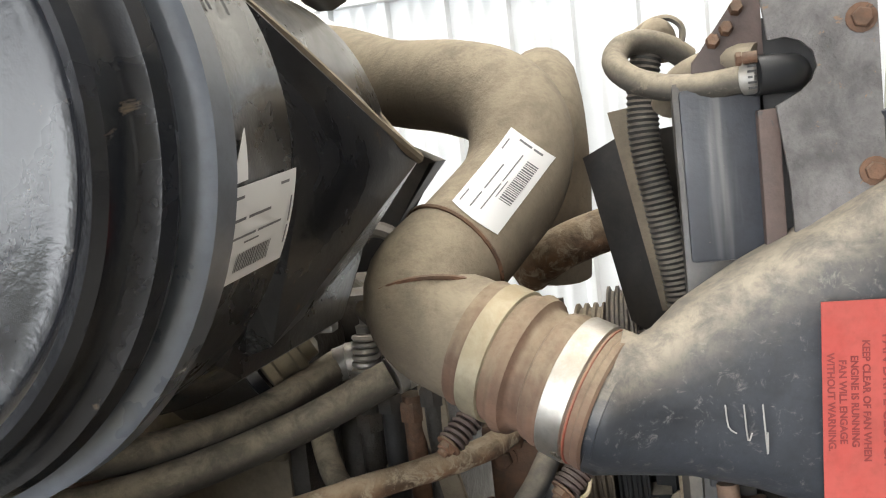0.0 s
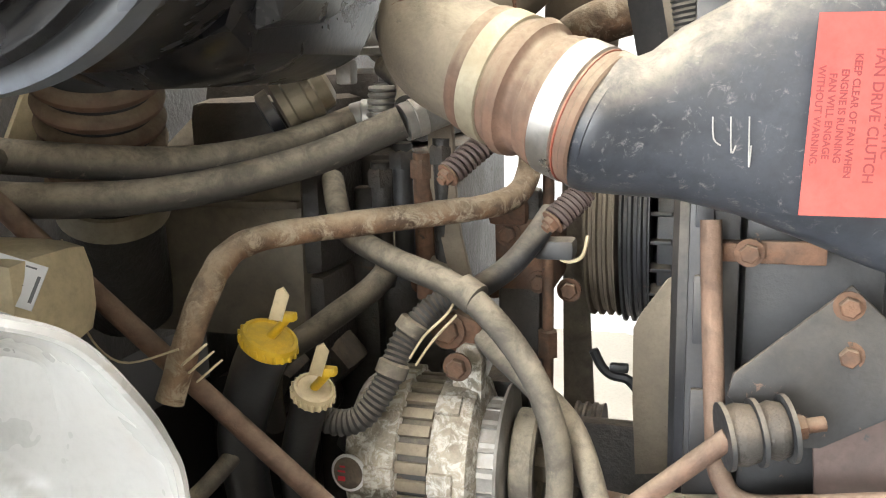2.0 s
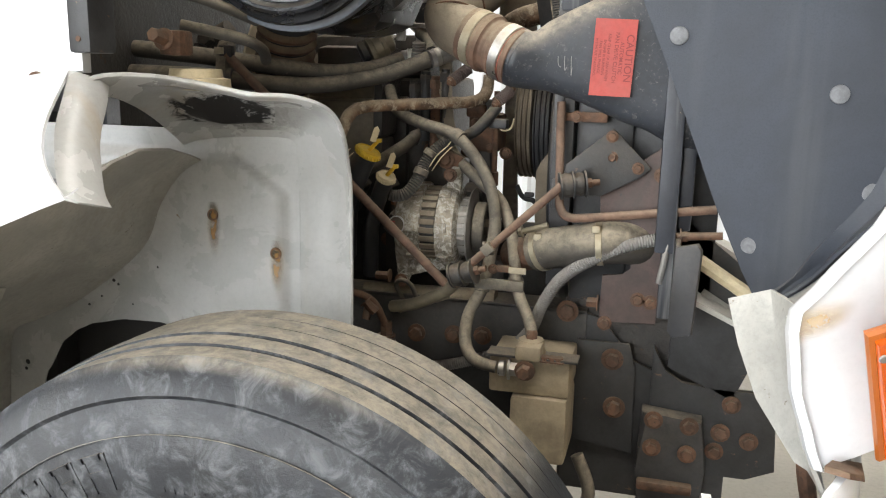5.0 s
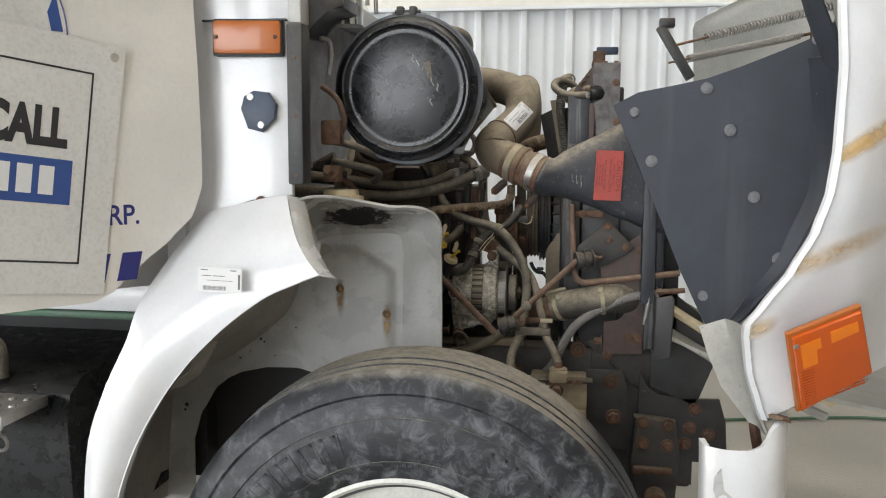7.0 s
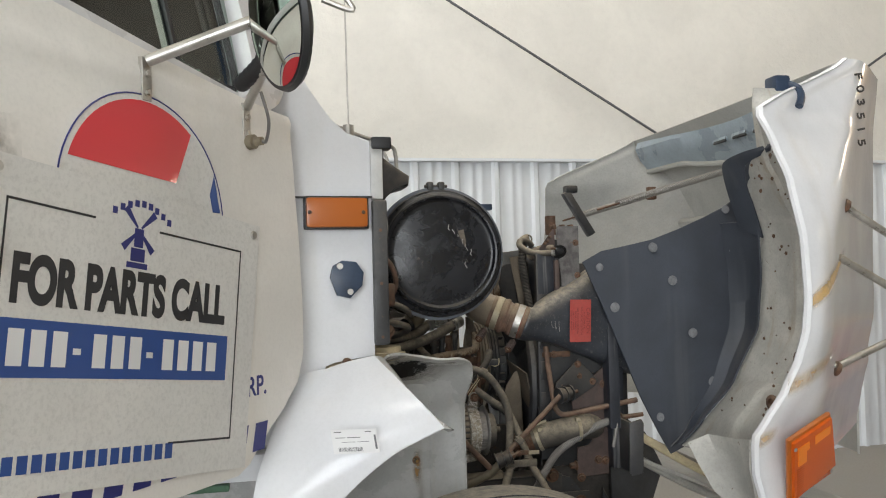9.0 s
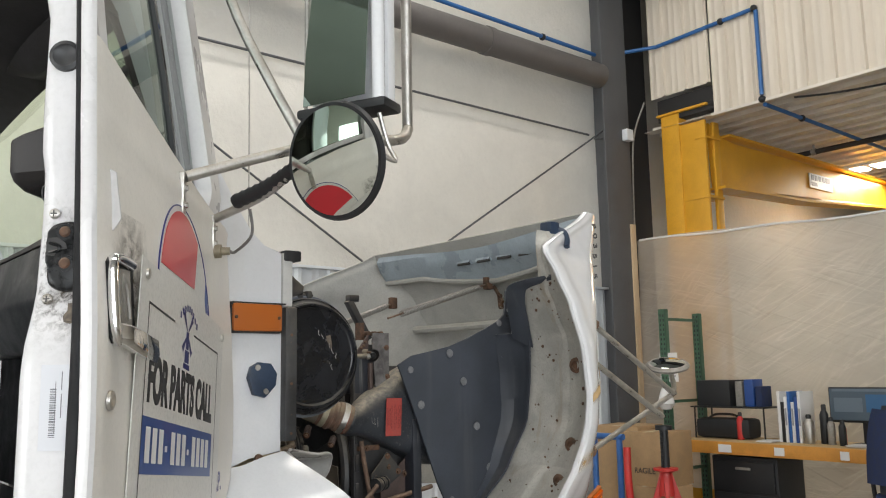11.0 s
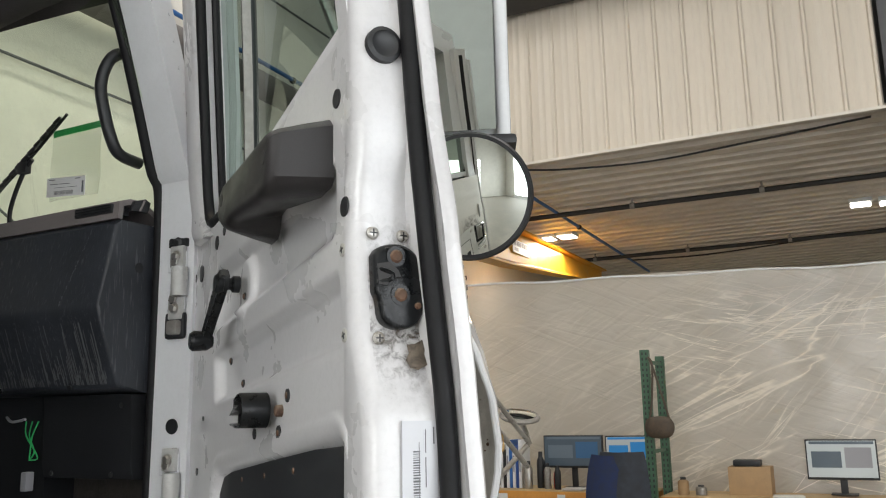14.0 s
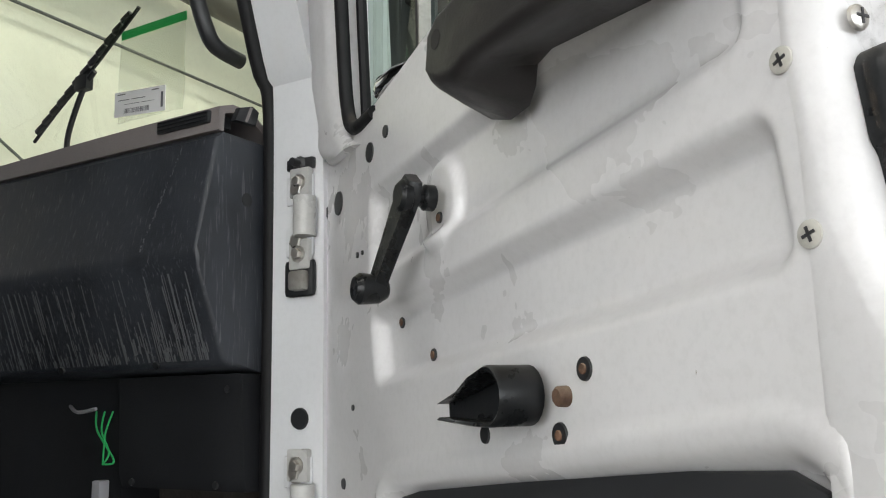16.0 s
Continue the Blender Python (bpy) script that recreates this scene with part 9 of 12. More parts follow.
for x, y, w, h in [(0.068 * k, -0.056, 0.043, 0.058) for k in range(11)]:
    vs = [o - DU * (x + a * w + 0.25 * b * h) + V((0, 0, y + b * h)) + DN * 0.0006 for a, b in ((0, 0), (1, 0), (1, 1), (0, 1))]
    bm.faces.new([bm.verts.new(v) for v in vs])
part("door_number_bar", bm, "navy_ink", door, "navy bars of lettering on the door")
lettering("door_print", "RP.", 0.058, basis(o - DU * 0.700 + V((0, 0, 0.078)) + DN * 0.0008, -DU, V((0, 0, 1))) @ Matrix.Shear("XY", 4, (0.2, 0.0)), "navy_ink", door, 0.0003, 0.0008, 0.9)
bm = bmesh.new()
lathe(bm, D(0.62, OUT - 0.018, 1.862), DN, [(0, 0.017), (0.02, 0.016), (0.022, 0.010), (0.04, 0.009)], 14)
part("mirror_socket", bm, "brass", door, "tarnished brass heater socket")
# west-coast mirror on its arms
bm = bmesh.new()
tube(bm, [D(0.925, OUT - 0.012, 1.968), V((-0.93, -0.40, 2.02)), V((-0.83, -0.42, 2.055))], 0.0115, 10)
mir = part("mirror_arm", bm, "steel", door, "bright steel mirror arms")
bm = bmesh.new()
tube(bm, [D(0.625, OUT - 0.012, 1.938), V((-0.86, -0.32, 1.97)), V((-0.83, -0.43, 2.03))], 0.010, 10)
part("lower_arm", bm, "steel", mir)
bm = bmesh.new()
tube(bm, [V((-0.905, -0.255, 1.955)), V((-0.86, -0.335, 1.985)), V((-0.835, -0.405, 2.015))], 0.015, 10, 6, 0.0025, 0.018)
part("arm_wrap", bm, "trim", mir, "black tape wrapped round the arm")
bm = bmesh.new()
tube(bm, [D(0.62, OUT + 0.022, 1.862), V((-0.855, -0.16, 1.86)), V((-0.85, -0.23, 1.89)), V((-0.865, -0.25, 1.945))], 0.0035, 8)
part("heater_wire", bm, "greyloom", mir)
bm = bmesh.new()
tube(bm, [V((-0.83, -0.43, 2.06)), V((-0.94, -0.33, 2.35)), V((-1.0, -0.28, 2.6))], 0.0115, 10)
tube(bm, [V((-0.83, -0.47, 2.055)), V((-0.77, -0.58, 2.045)), V((-0.70, -0.59, 2.055)), V((-0.665, -0.575, 2.085)), V((-0.659, -0.568, 2.14)), V((-0.659, -0.568, 2.6))], 0.0115, 10)
tube(bm, [V((-0.755, -0.60, 2.10)), V((-0.735, -0.60, 2.04)), V((-0.715, -0.60, 2.005)), V((-0.765, -0.60, 2.02))], 0.005, 8)
part("upright_arm", bm, "steel", mir)
for s, z in ((0.925, 1.955), (0.625, 1.925)):
    bm = bmesh.new()
    dplate(bm, [(s - 0.012, z - 0.06), (s + 0.012, z - 0.06), (s + 0.012, z + 0.02), (s - 0.012, z + 0.02)], OUT - 0.026, OUT - 0.012, 0.003)
    for dz in (-0.045, -0.01):
        hexbolt(bm, D(s, OUT - 0.012, z + dz), DN, 0.006)
    part("arm_foot", bm, "steel", mir)
ma, mb = V((-0.838, -0.446, 2.115)), V((-0.757, -0.618, 2.122))
mu = (mb - ma).normalized()
mn = V((mu.y, -mu.x, 0)).normalized()
mn = mn if mn.x < 0 else -mn
bm = bmesh.new()
prism(bm, [ma - mn * 0.022, mb - mn * 0.022, mb + V((0, 0, 0.44)) - mn * 0.022, ma + V((0, 0, 0.44)) - mn * 0.022], mn * -0.034, 0.01)
mh = part("mirror_head", bm, "paint", door, "tall rectangular mirror with white edge")
bm = bmesh.new()
gn = V((-0.937, -0.342, 0.070)).normalized()
gu = gn.cross(V((0, 0, 1))).normalized()
gu = gu if gu.dot(mu) > 0 else -gu
gv = V((0, 0, 1)) - gn * gn.z
gc = ma.lerp(mb, 0.44) + V((0, 0, 0.221)) + mn * 0.004
prism(bm, [gc + gu * a + gv * b for a, b in ((-0.080, -0.208), (0.080, -0.208), (0.080, 0.208), (-0.080, 0.208))], gn * 0.001)
part("mirror_glass", bm, "mirror", mh)
bm = bmesh.new()
tube(bm, [mb + mn * 0.0 - mu * 0.012 + V((0, 0, 0.005)), mb - mu * 0.012 + V((0, 0, 0.44))], 0.014, 10, 1)
part("mirror_edge", bm, "paint", mh)
bm = bmesh.new()
box(bm, ma.lerp(mb, 0.5) + V((0, 0, -0.002)) - mn * 0.02, (0.215, 0.075, 0.022), 0.009, Matrix(((mu.x, -mn.x, 0), (mu.y, -mn.y, 0), (0, 0, 1))).to_4x4())
part("mirror_base", bm, "trim", mh)
bm = bmesh.new()
tube(bm, [ma + mu * 0.002 + V((0, 0, 0.01)), ma + mu * 0.002 + V((0, 0, 0.44))], 0.004, 6, 1)
part("mirror_bead", bm, "zinc", mh)
rc = V((-0.832, -0.562, 1.996))
rn = V((-0.93, -0.315, -0.185)).normalized()
bm = bmesh.new()
lathe(bm, rc, -rn, [(-0.010, 0.109), (-0.011, 0.116), (-0.002, 0.120), (0.006, 0.115), (0.03, 0.066), (0.036, 0.0)], 48)
rm = part("round_mirror", bm, "trim", door, "round convex mirror in a black ring")
bm = bmesh.new()
lathe(bm, rc, rn, [(0.0118 + 0.013 * (1 - (r / 0.109) ** 2), r) for r in (0.109, 0.103, 0.095, 0.08, 0.06, 0.04, 0.02, 0.002)], 48, True)
part("convex_glass", bm, "mirror", rm, "", 90)

# ---- engine bay ----
# air cleaner
AC = V((-0.381, 0.0, 1.630))
bm = bmesh.new()
lathe(bm, (AC.x, 0.286, AC.z), (0, 1, 0), [(-0.001, 0.002), (-0.0007, 0.02), (0.0004, 0.05), (0.0025, 0.08), (0.0060, 0.11), (0.0088, 0.13), (0.011, 0.142), (0.008, 0.148), (0.001, 0.152), (0.0, 0.157), (0.004, 0.162), (0.016, 0.164), (0.020, 0.168), (0.022, 0.175), (0.030, 0.178), (0.036, 0.176), (0.039, 0.170), (0.047, 0.170)], 96, False)
acl = part("air_cleaner", bm, "lid", truck, "round black air cleaner with chalked scribble on its lid")
bm = bmesh.new()
lathe(bm, (AC.x, 0.331, AC.z), (0, 1, 0), [(0.0, 0.168), (0.0, 0.183), (0.003, 0.187), (0.022, 0.187), (0.026, 0.183), (0.026, 0.17)], 96, False)
part("lid_band", bm, "band", acl, "grey-blue clamp band")
bm = bmesh.new()
lathe(bm, (AC.x, 0.352, AC.z), (0, 1, 0), [(0.0, 0.165), (0.002, 0.1725), (0.099, 0.1725), (0.106, 0.168), (0.125, 0.155), (0.36, 0.15), (0.40, 0.14), (0.405, 0.02)], 96, False)
part("canister", bm, "lid", acl, "black canister body")
bm = bmesh.new()
belly = [(AC.x + 0.186 * math.cos(a), AC.z + 0.186 * math.sin(a)) for a in [radians(205 + 95 * q / 18) for q in range(19)]] + [(-0.274, 1.505), (-0.262, 1.545), (-0.381, 1.60), (-0.53, 1.58)]
loft(bm, [[V((x, y, z + dz * (1.60 - z) / 0.15)) for x, z in belly] for y, dz in ((0.470, 0.02), (0.50, 0.0), (0.70, 0.0), (0.73, 0.02))])
part("canister_belly", bm, "lid", acl, "dull black lower bulge of the canister")
bm = bmesh.new()
for x in (-0.02, 0.012):
    box(bm, (AC.x + x, 0.343, AC.z + 0.19), (0.018, 0.03, 0.024), 0.004)
cyl(bm, (AC.x - 0.035, 0.343, AC.z + 0.19), (AC.x + 0.03, 0.343, AC.z + 0.19), 0.005, n=8)
part("band_bolt", bm, "iron", acl)
bm = bmesh.new()
rnd = random.Random(9)
for row_, (cx, cz) in enumerate(((-0.36, 1.70), (-0.385, 1.665))):
    for k in range(6):
        o = V((cx + 0.016 * k * 0.75 + 0.01 * row_, 0.2885, cz - 0.014 * k))
        pts = [o + V((0.008 * (rnd.random() - 0.5), 0, 0.018 * (0.5 - j / 3))) for j in range(4)]
        tube(bm, pts, 0.0015, 5, 3)
part("chalk_scribble", bm, "grey_chalk", acl, "illegible chalk scribble")
bm = bmesh.new()
prism(bm, [(-0.325 + x, 0.2875, 1.66 + z) for x, z in ((-0.01, 0.03), (0.006, 0.034), (0.012, 0.0), (0.006, -0.03), (-0.004, -0.044), (-0.012, -0.02), (-0.004, 0.0))], (0, 0.0012, 0))
part("rust_bloom", bm, "worn_brown", acl, "brown rust bloom on the lid")
# outlet hopper on the canister's front flank
bm = bmesh.new()
for p in ((-0.236, 0.47, 1.711), (-0.232, 0.52, 1.692), (-0.221, 0.57, 1.664), (-0.270, 0.40, 1.755), (-0.225, 0.50, 1.60), (-0.262, 0.50, 1.49), (-0.33, 0.50, 1.47), (-0.192, 0.67, 1.603), (-0.228, 0.72, 1.627), (-0.273, 0.66, 1.718), (-0.30, 0.60, 1.76), (-0.252, 0.62, 1.541), (-0.38, 0.80, 1.74), (-0.30, 0.80, 1.66), (-0.30, 0.75, 1.50)):
    bm.verts.new(p)
bmesh.ops.convex_hull(bm, input=bm.verts)
hop = part("outlet_hopper", bm, "lid", acl, "tapered black outlet hopper", 25)
bm = bmesh.new()
tube(bm, [(-0.250, 0.45, 1.728), (-0.234, 0.52, 1.694), (-0.221, 0.57, 1.666), (-0.208, 0.62, 1.636), (-0.192, 0.672, 1.606), (-0.228, 0.722, 1.632), (-0.273, 0.66, 1.722), (-0.285, 0.60, 1.748)], 0.005, 8, 3)
part("hopper_rim", bm, "tube", hop, "dusty flange rim of the hopper")
bm = bmesh.new()
prism(bm, [(-0.40, 0.93, 1.60), (-0.28, 0.93, 1.625), (-0.238, 0.93, 1.602), (-0.30, 0.93, 1.535), (-0.318, 0.93, 1.48), (-0.40, 0.93, 1.48)], (0, 0.05, 0), 0.006)
part("rocker_housing", bm, "black", truck, "dark housing behind the hopper")
bm = bmesh.new()
tube(bm, [(-0.35, 0.60, 1.80), (-0.30, 0.70, 1.80), (-0.30, 0.80, 1.79)], 0.03, 12)
part("intake_stub", bm, "black", hop)


def wrapped_label(name, at, w, h, parent, code, label, rows=((0.06, 0.88, 0.2, 0.91), (0.74, 0.88, 0.88, 0.91), (0.08, 0.66, 0.26, 0.69), (0.3, 0.66, 0.62, 0.69), (0.12, 0.48, 0.44, 0.505), (0.47, 0.48, 0.82, 0.505), (0.3, 0.41, 0.5, 0.43), (0.93, 0.2, 0.955, 0.4), (0.93, 0.44, 0.955, 0.72))):
    """A paper label laid on a curved thing: at(x, y, lift) gives a place on it."""
    bm = bmesh.new()
    skin(bm, [[at(w * i / 8, h * j / 8, 0.0008) for i in range(9)] for j in range(9)], 0.0004)
    st = part(name, bm, "sticker", parent, label)
    rnd = random.Random(int(w * 10000))
    rects, x = list(rows), code[0]
    while x < code[2]:
        k = 0.006 + 0.014 * rnd.random()
        rects.append((x, code[1], x + k, code[3]))
        x += k + 0.011
    bm = bmesh.new()
    for x0, y0, x1, y1 in rects:
        n = max(1, int((x1 - x0) * 8), int((y1 - y0) * 8))
        skin(bm, [[at(w * (x0 + (x1 - x0) * i / n), h * (y0 + (y1 - y0) * j / n), 0.0016) for i in range(n + 1)] for j in range(n + 1)])
    tagged(part("label_print", bm, "faint_ink", st), kind="stuff")
    return st


def on_canister(y, a, lift):
    return V((AC.x + (0.1725 + lift) * math.cos(a), y, AC.z + (0.1725 + lift) * math.sin(a)))


wrapped_label("cleaner_sticker", lambda x, y, lift: on_canister(0.366 + 0.10 * (y - 0.0) + x, -0.50 + 0.05 * x / 0.08 + y / 0.1725, lift), 0.083, 0.054, acl, (0.25, 0.12, 0.72, 0.32), "white parts label on the canister")
bm = bmesh.new()
skin(bm, [[on_canister(0.372 + 0.004 * j + (0.019 - 0.0042 * j) * i / 2, -0.175 + 0.038 * j + 0.008 * i, 0.001) for i in range(3)] for j in range(5)], 0.0004)
part("torn_label", bm, "sticker", acl, "torn scrap of white label")
bm = bmesh.new()
for k in range(3):
    skin(bm, [[on_canister(0.372 + 0.02 * k + 0.004 * i, 0.36 + 0.05 * j, 0.0008) for i in range(2)] for j in range(4)])
part("scratch", bm, "ink", acl)

# charge air tube with bellows sleeve and clamps
bm = bmesh.new()
tpath = [(-0.50, 1.16, 1.76), (-0.40, 1.06, 1.745), (-0.29, 0.965, 1.70), (-0.20, 0.885, 1.678), (-0.145, 0.835, 1.655), (-0.122, 0.80, 1.62), (-0.128, 0.77, 1.575), (-0.155, 0.725, 1.54), (-0.178, 0.685, 1.515)]
tube(bm, tpath, 0.050, 28, 6)
air = part("air_tube", bm, "tube", truck, "dusty tan intake elbow tube")
bm = bmesh.new()
tube(bm, [(-0.172, 0.695, 1.522), (-0.196, 0.665, 1.498), (-0.190, 0.652, 1.474), (-0.163, 0.643, 1.458), (-0.140, 0.637, 1.449)], 0.0515, 28, 5)
part("mitre_elbow", bm, "tube", air, "mitred elbow with rusty weld seams")
for c, a in (((-0.176, 0.690, 1.519), (-0.5, -0.75, -0.45)), ((-0.193, 0.658, 1.486), (0.1, -0.5, -0.85))):
    bm = bmesh.new()
    ring(bm, c, a, 0.0515, 0.0022, 36, 6)
    part("weld_seam", bm, "rust", air)
P0, P1 = V((-0.150, 0.640, 1.4525)), V((-0.048, 0.604, 1.409))
ax = (P1 - P0)
L = ax.length
bm = bmesh.new()
prof = []
for k in range(61):
    t = k / 60
    r = 0.0535
    if 0.30 < t < 0.62:
        q = (t - 0.30) / 0.32
        r = 0.0535 + 0.004 * math.sin(q * math.pi * 2) * (1 if q < 0.5 else 0.6)
    if 0.44 < t < 0.56:
        r -= 0.0025
    r += 0.0005 * math.sin(t * 90)
    prof.append((t * L, r))
lathe(bm, P0, ax, prof, 40, False)
slv = part("sleeve", bm, "sleeve", air, "red-brown silicone coupling sleeve")
for t0, t1, mt in ((0.10, 0.27, "clamp_dusty"), (0.70, 0.88, "steel")):
    bm = bmesh.new()
    lathe(bm, P0 + ax * t0, ax, [(0, 0.0535), (0.001, 0.0555), (L * (t1 - t0) - 0.001, 0.0555), (L * (t1 - t0), 0.0535)], 40, False)
    cl = part("band_clamp", bm, mt, air, "steel band clamp")
bm = bmesh.new()
lathe(bm, P0 + ax * 0.89, ax, [(0, 0.0535), (0.0006, 0.0545), (0.0016, 0.0545), (0.002, 0.0535)], 40, False)
part("sleeve_lip", bm, "lip", slv)
for a, b in (((-0.163, 0.685, 1.388), (-0.188, 0.655, 1.364)), ((-0.072, 0.665, 1.347), (-0.094, 0.647, 1.326))):
    bm = bmesh.new()
    coil(bm, a, b, 0.0098, 0.0027, 8, 6, 12)
    sp = part("clamp_spring", bm, "bracket", air, "rusty clamp bolt spring")
    bm = bmesh.new()
    d = (V(b) - V(a)).normalized()
    cyl(bm, V(a) - d * 0.01, V(b) + d * 0.012, 0.0045, n=8)
    hexbolt(bm, V(b) + d * 0.001, d, 0.008, 0.006)
    part("clamp_bolt", bm, "rust", sp)
TUBE_LINE = smooth_path([V(p) for p in tpath], 40)
sl, sw, so = V((0.046, 0.0, 0.057)).normalized(), V((-0.037, 0.0, 0.032)).normalized(), V((-0.131, 0.0, 1.536))


def on_tube(x, y, lift):
    """A place on the near face of the intake tube."""
    p = so + sl * x + sw * y
    near = []
    for c in TUBE_LINE:
        d2 = (p.x - c.x) ** 2 + (p.z - c.z) ** 2
        near.append(c.y - math.sqrt(0.0025 - d2) if d2 < 0.0025 else c.y + 4.0 * (math.sqrt(d2) - 0.05))
    return V((p.x, min(near) - lift - 0.0006, p.z))


wrapped_label("tube_sticker", on_tube, 0.073, 0.048, air, (0.3, 0.12, 0.8, 0.36), "white parts label on the tube")
bm = bmesh.new()
tube(bm, [(-0.125, 1.0, 1.45), (-0.115, 0.985, 1.56), (-0.115, 0.985, 1.633), (-0.125, 1.06, 1.683), (-0.14, 1.25, 1.688)], 0.045, 20)
part("second_tube", bm, "tube", air, "second dusty tube behind the elbow")
bm = bmesh.new()
tube(bm, [(-0.145, 0.93, 1.465), (-0.11, 0.90, 1.49), (-0.07, 0.90, 1.505), (0.0, 0.93, 1.52)], 0.024, 14)
part("bypass_pipe", bm, "rustpipe", truck)

# intake duct with the caution plate
bm = bmesh.new()
sects = [(-0.056, 1.4125, 0.606, 0.051, 0.051), (-0.045, 1.408, 0.604, 0.0505, 0.0505), (-0.028, 1.408, 0.612, 0.054, 0.050), (0.005, 1.414, 0.622, 0.064, 0.052), (0.05, 1.420, 0.635, 0.082, 0.060), (0.10, 1.422, 0.645, 0.103, 0.066), (0.15, 1.426, 0.655, 0.128, 0.072), (0.20, 1.432, 0.665, 0.150, 0.078), (0.27, 1.43, 0.675, 0.185, 0.082), (0.36, 1.43, 0.68, 0.21, 0.085)]
rings = []
for x, zc, yc, hz, hy in sects:
    e = 2.0 + 2.2 * max(0, min(1, (x + 0.02) / 0.15))
    rg = []
    for k in range(40):
        a = 2 * math.pi * k / 40
        c, s = math.cos(a), math.sin(a)
        yy = yc + hy * math.copysign(abs(c) ** (2 / e), c)
        zz = zc + hz * math.copysign(abs(s) ** (2 / e), s)
        rg.append(V((x + 0.35 * (zz - zc) * max(0, (x + 0.02)) * 0.5 + (0.42 * (zz - zc) if x < -0.03 else 0.25 * (zz - zc) if x < 0.0 else 0), yy, zz)))
    rings.append(rg)
loft(bm, rings)
duct = part("intake_duct", bm, "duct", truck, "dusty black moulded intake duct", 60)
bm = bmesh.new()
lathe(bm, P1 - ax * 0.06, ax, [(0, 0.0525), (0.002, 0.0545), (0.007, 0.0545), (0.009, 0.0525)], 40, False)
part("duct_collar", bm, "sleeve", duct)
bm = bmesh.new()
cyl(bm, P1 - ax * 0.25, P1 + ax * 0.08, 0.0505, n=36)
part("duct_spigot", bm, "duct", duct)
co, cx, cy = V((0.0885, 0.5705, 1.347)), V((0.0735, 0.006, -0.002)), V((0.006, 0.0, 0.135))
bm = bmesh.new()
prism(bm, [co, co + cx, co + cx + cy, co + cy], (0, -0.0012, 0))
caut = part("caution_plate", bm, "red", duct, "red caution sticker with dark print")
tx, ty = V((-0.04, 0, -1)), V((1, 0.1, -0.03))
for text, u, size in (("CAUTION", 0.86, 0.0185), ("AUTOMATIC", 0.68, 0.0098), ("FAN DRIVE CLUTCH", 0.55, 0.0098), ("KEEP CLEAR OF FAN WHEN", 0.37, 0.0066), ("ENGINE IS RUNNING", 0.27, 0.0066), ("FAN WILL ENGAGE", 0.17, 0.0066), ("WITHOUT WARNING.", 0.07, 0.0066)):
    o = co + cx * u + cy * 0.5 + V((0, -0.0014, 0))
    lettering("caution_print", text, size * 1.0, basis(o, tx, ty), "red_ink", caut, 0.0001, 0.0002, 1.0)
bm = bmesh.new()
for k in range(3):
    tube(bm, [(0.030 + 0.012 * k, 0.571 - 0.001 * k, 1.415), (0.031 + 0.012 * k, 0.570, 1.40 - 0.01 * k), (0.036 + 0.01 * k, 0.570, 1.395)], 0.0006, 5, 3)
part("scratch", bm, "grey_chalk", duct, "scratched marks in the dust")
bm = bmesh.new()
span(bm, (0.225, 0.585, 1.06), (0.262, 0.64, 1.40), 0.006)
span(bm, (0.262, 0.615, 1.10), (0.288, 0.66, 1.36), 0.006)
part("duct_mount", bm, "shield", duct)

bm = bmesh.new()
span(bm, (0.17, 0.70, 0.93), (0.34, 0.715, 1.60), 0.003)
part("side_shield", bm, "iron", truck, "dark sheet shield beside the radiator")
# radiator, shroud and their supports
bm = bmesh.new()
span(bm, (0.06, 0.685, 0.93), (0.17, 1.50, 1.66), 0.008)
rad = part("radiator", bm, "iron", truck, "black radiator with side tank and shroud")
bm = bmesh.new()
span(bm, (0.015, 0.665, 0.96), (0.056, 0.69, 1.64), 0.004)
part("side_tank", bm, "black", rad)
bm = bmesh.new()
for z in (1.02, 1.12, 1.22, 1.32):
    span(bm, (0.02, 0.659, z), (0.035, 0.664, z + 0.06), 0.002)
part("tank_rib", bm, "black", rad)
bm = bmesh.new()
span(bm, (0.020, 0.662, 1.50), (0.079, 0.76, 1.634), 0.004)
part("top_tank", bm, "shield", rad, "dark blue-grey top tank corner")
bm = bmesh.new()
prism(bm, [(0.030, 0.668, 1.636), (0.032, 0.668, 1.654), (0.039, 0.668, 1.660), (0.066, 0.668, 1.697), (0.084, 0.668, 1.72), (0.084, 0.668, 1.634)], (0, 0.006, 0), 0.001)
part("tank_flange", bm, "bracket", rad, "rusty tank flange")
bm = bmesh.new()
span(bm, (0.074, 0.646, 1.42), (0.089, 0.662, 1.612), 0.002)
part("flange_strip", bm, "bracket", rad)
bm = bmesh.new()
prism(bm, [(0.080, 0.638, 1.690), (0.084, 0.638, 1.722), (0.156, 0.638, 1.722), (0.156, 0.638, 1.42), (0.096, 0.638, 1.42), (0.092, 0.638, 1.559), (0.086, 0.638, 1.613), (0.096, 0.638, 1.618), (0.104, 0.638, 1.622), (0.1115, 0.638, 1.629), (0.115, 0.638, 1.638), (0.1125, 0.638, 1.649), (0.105, 0.638, 1.657), (0.095, 0.638, 1.661), (0.083, 0.638, 1.660), (0.082, 0.638, 1.673)], (0, 0.005, 0))
part("top_plate", bm, "pitted", rad, "pitted dark support plate with rusty bolts")
bm = bmesh.new()
span(bm, (0.082, 0.672, 1.60), (0.14, 0.684, 1.68))
part("hole_shadow", bm, "dark", rad)
bm = bmesh.new()
for x, z in ((0.145, 1.667), (0.148, 1.56)):
    hexbolt(bm, (x, 0.638, z), (0, -1, 0), 0.0072, 0.005)
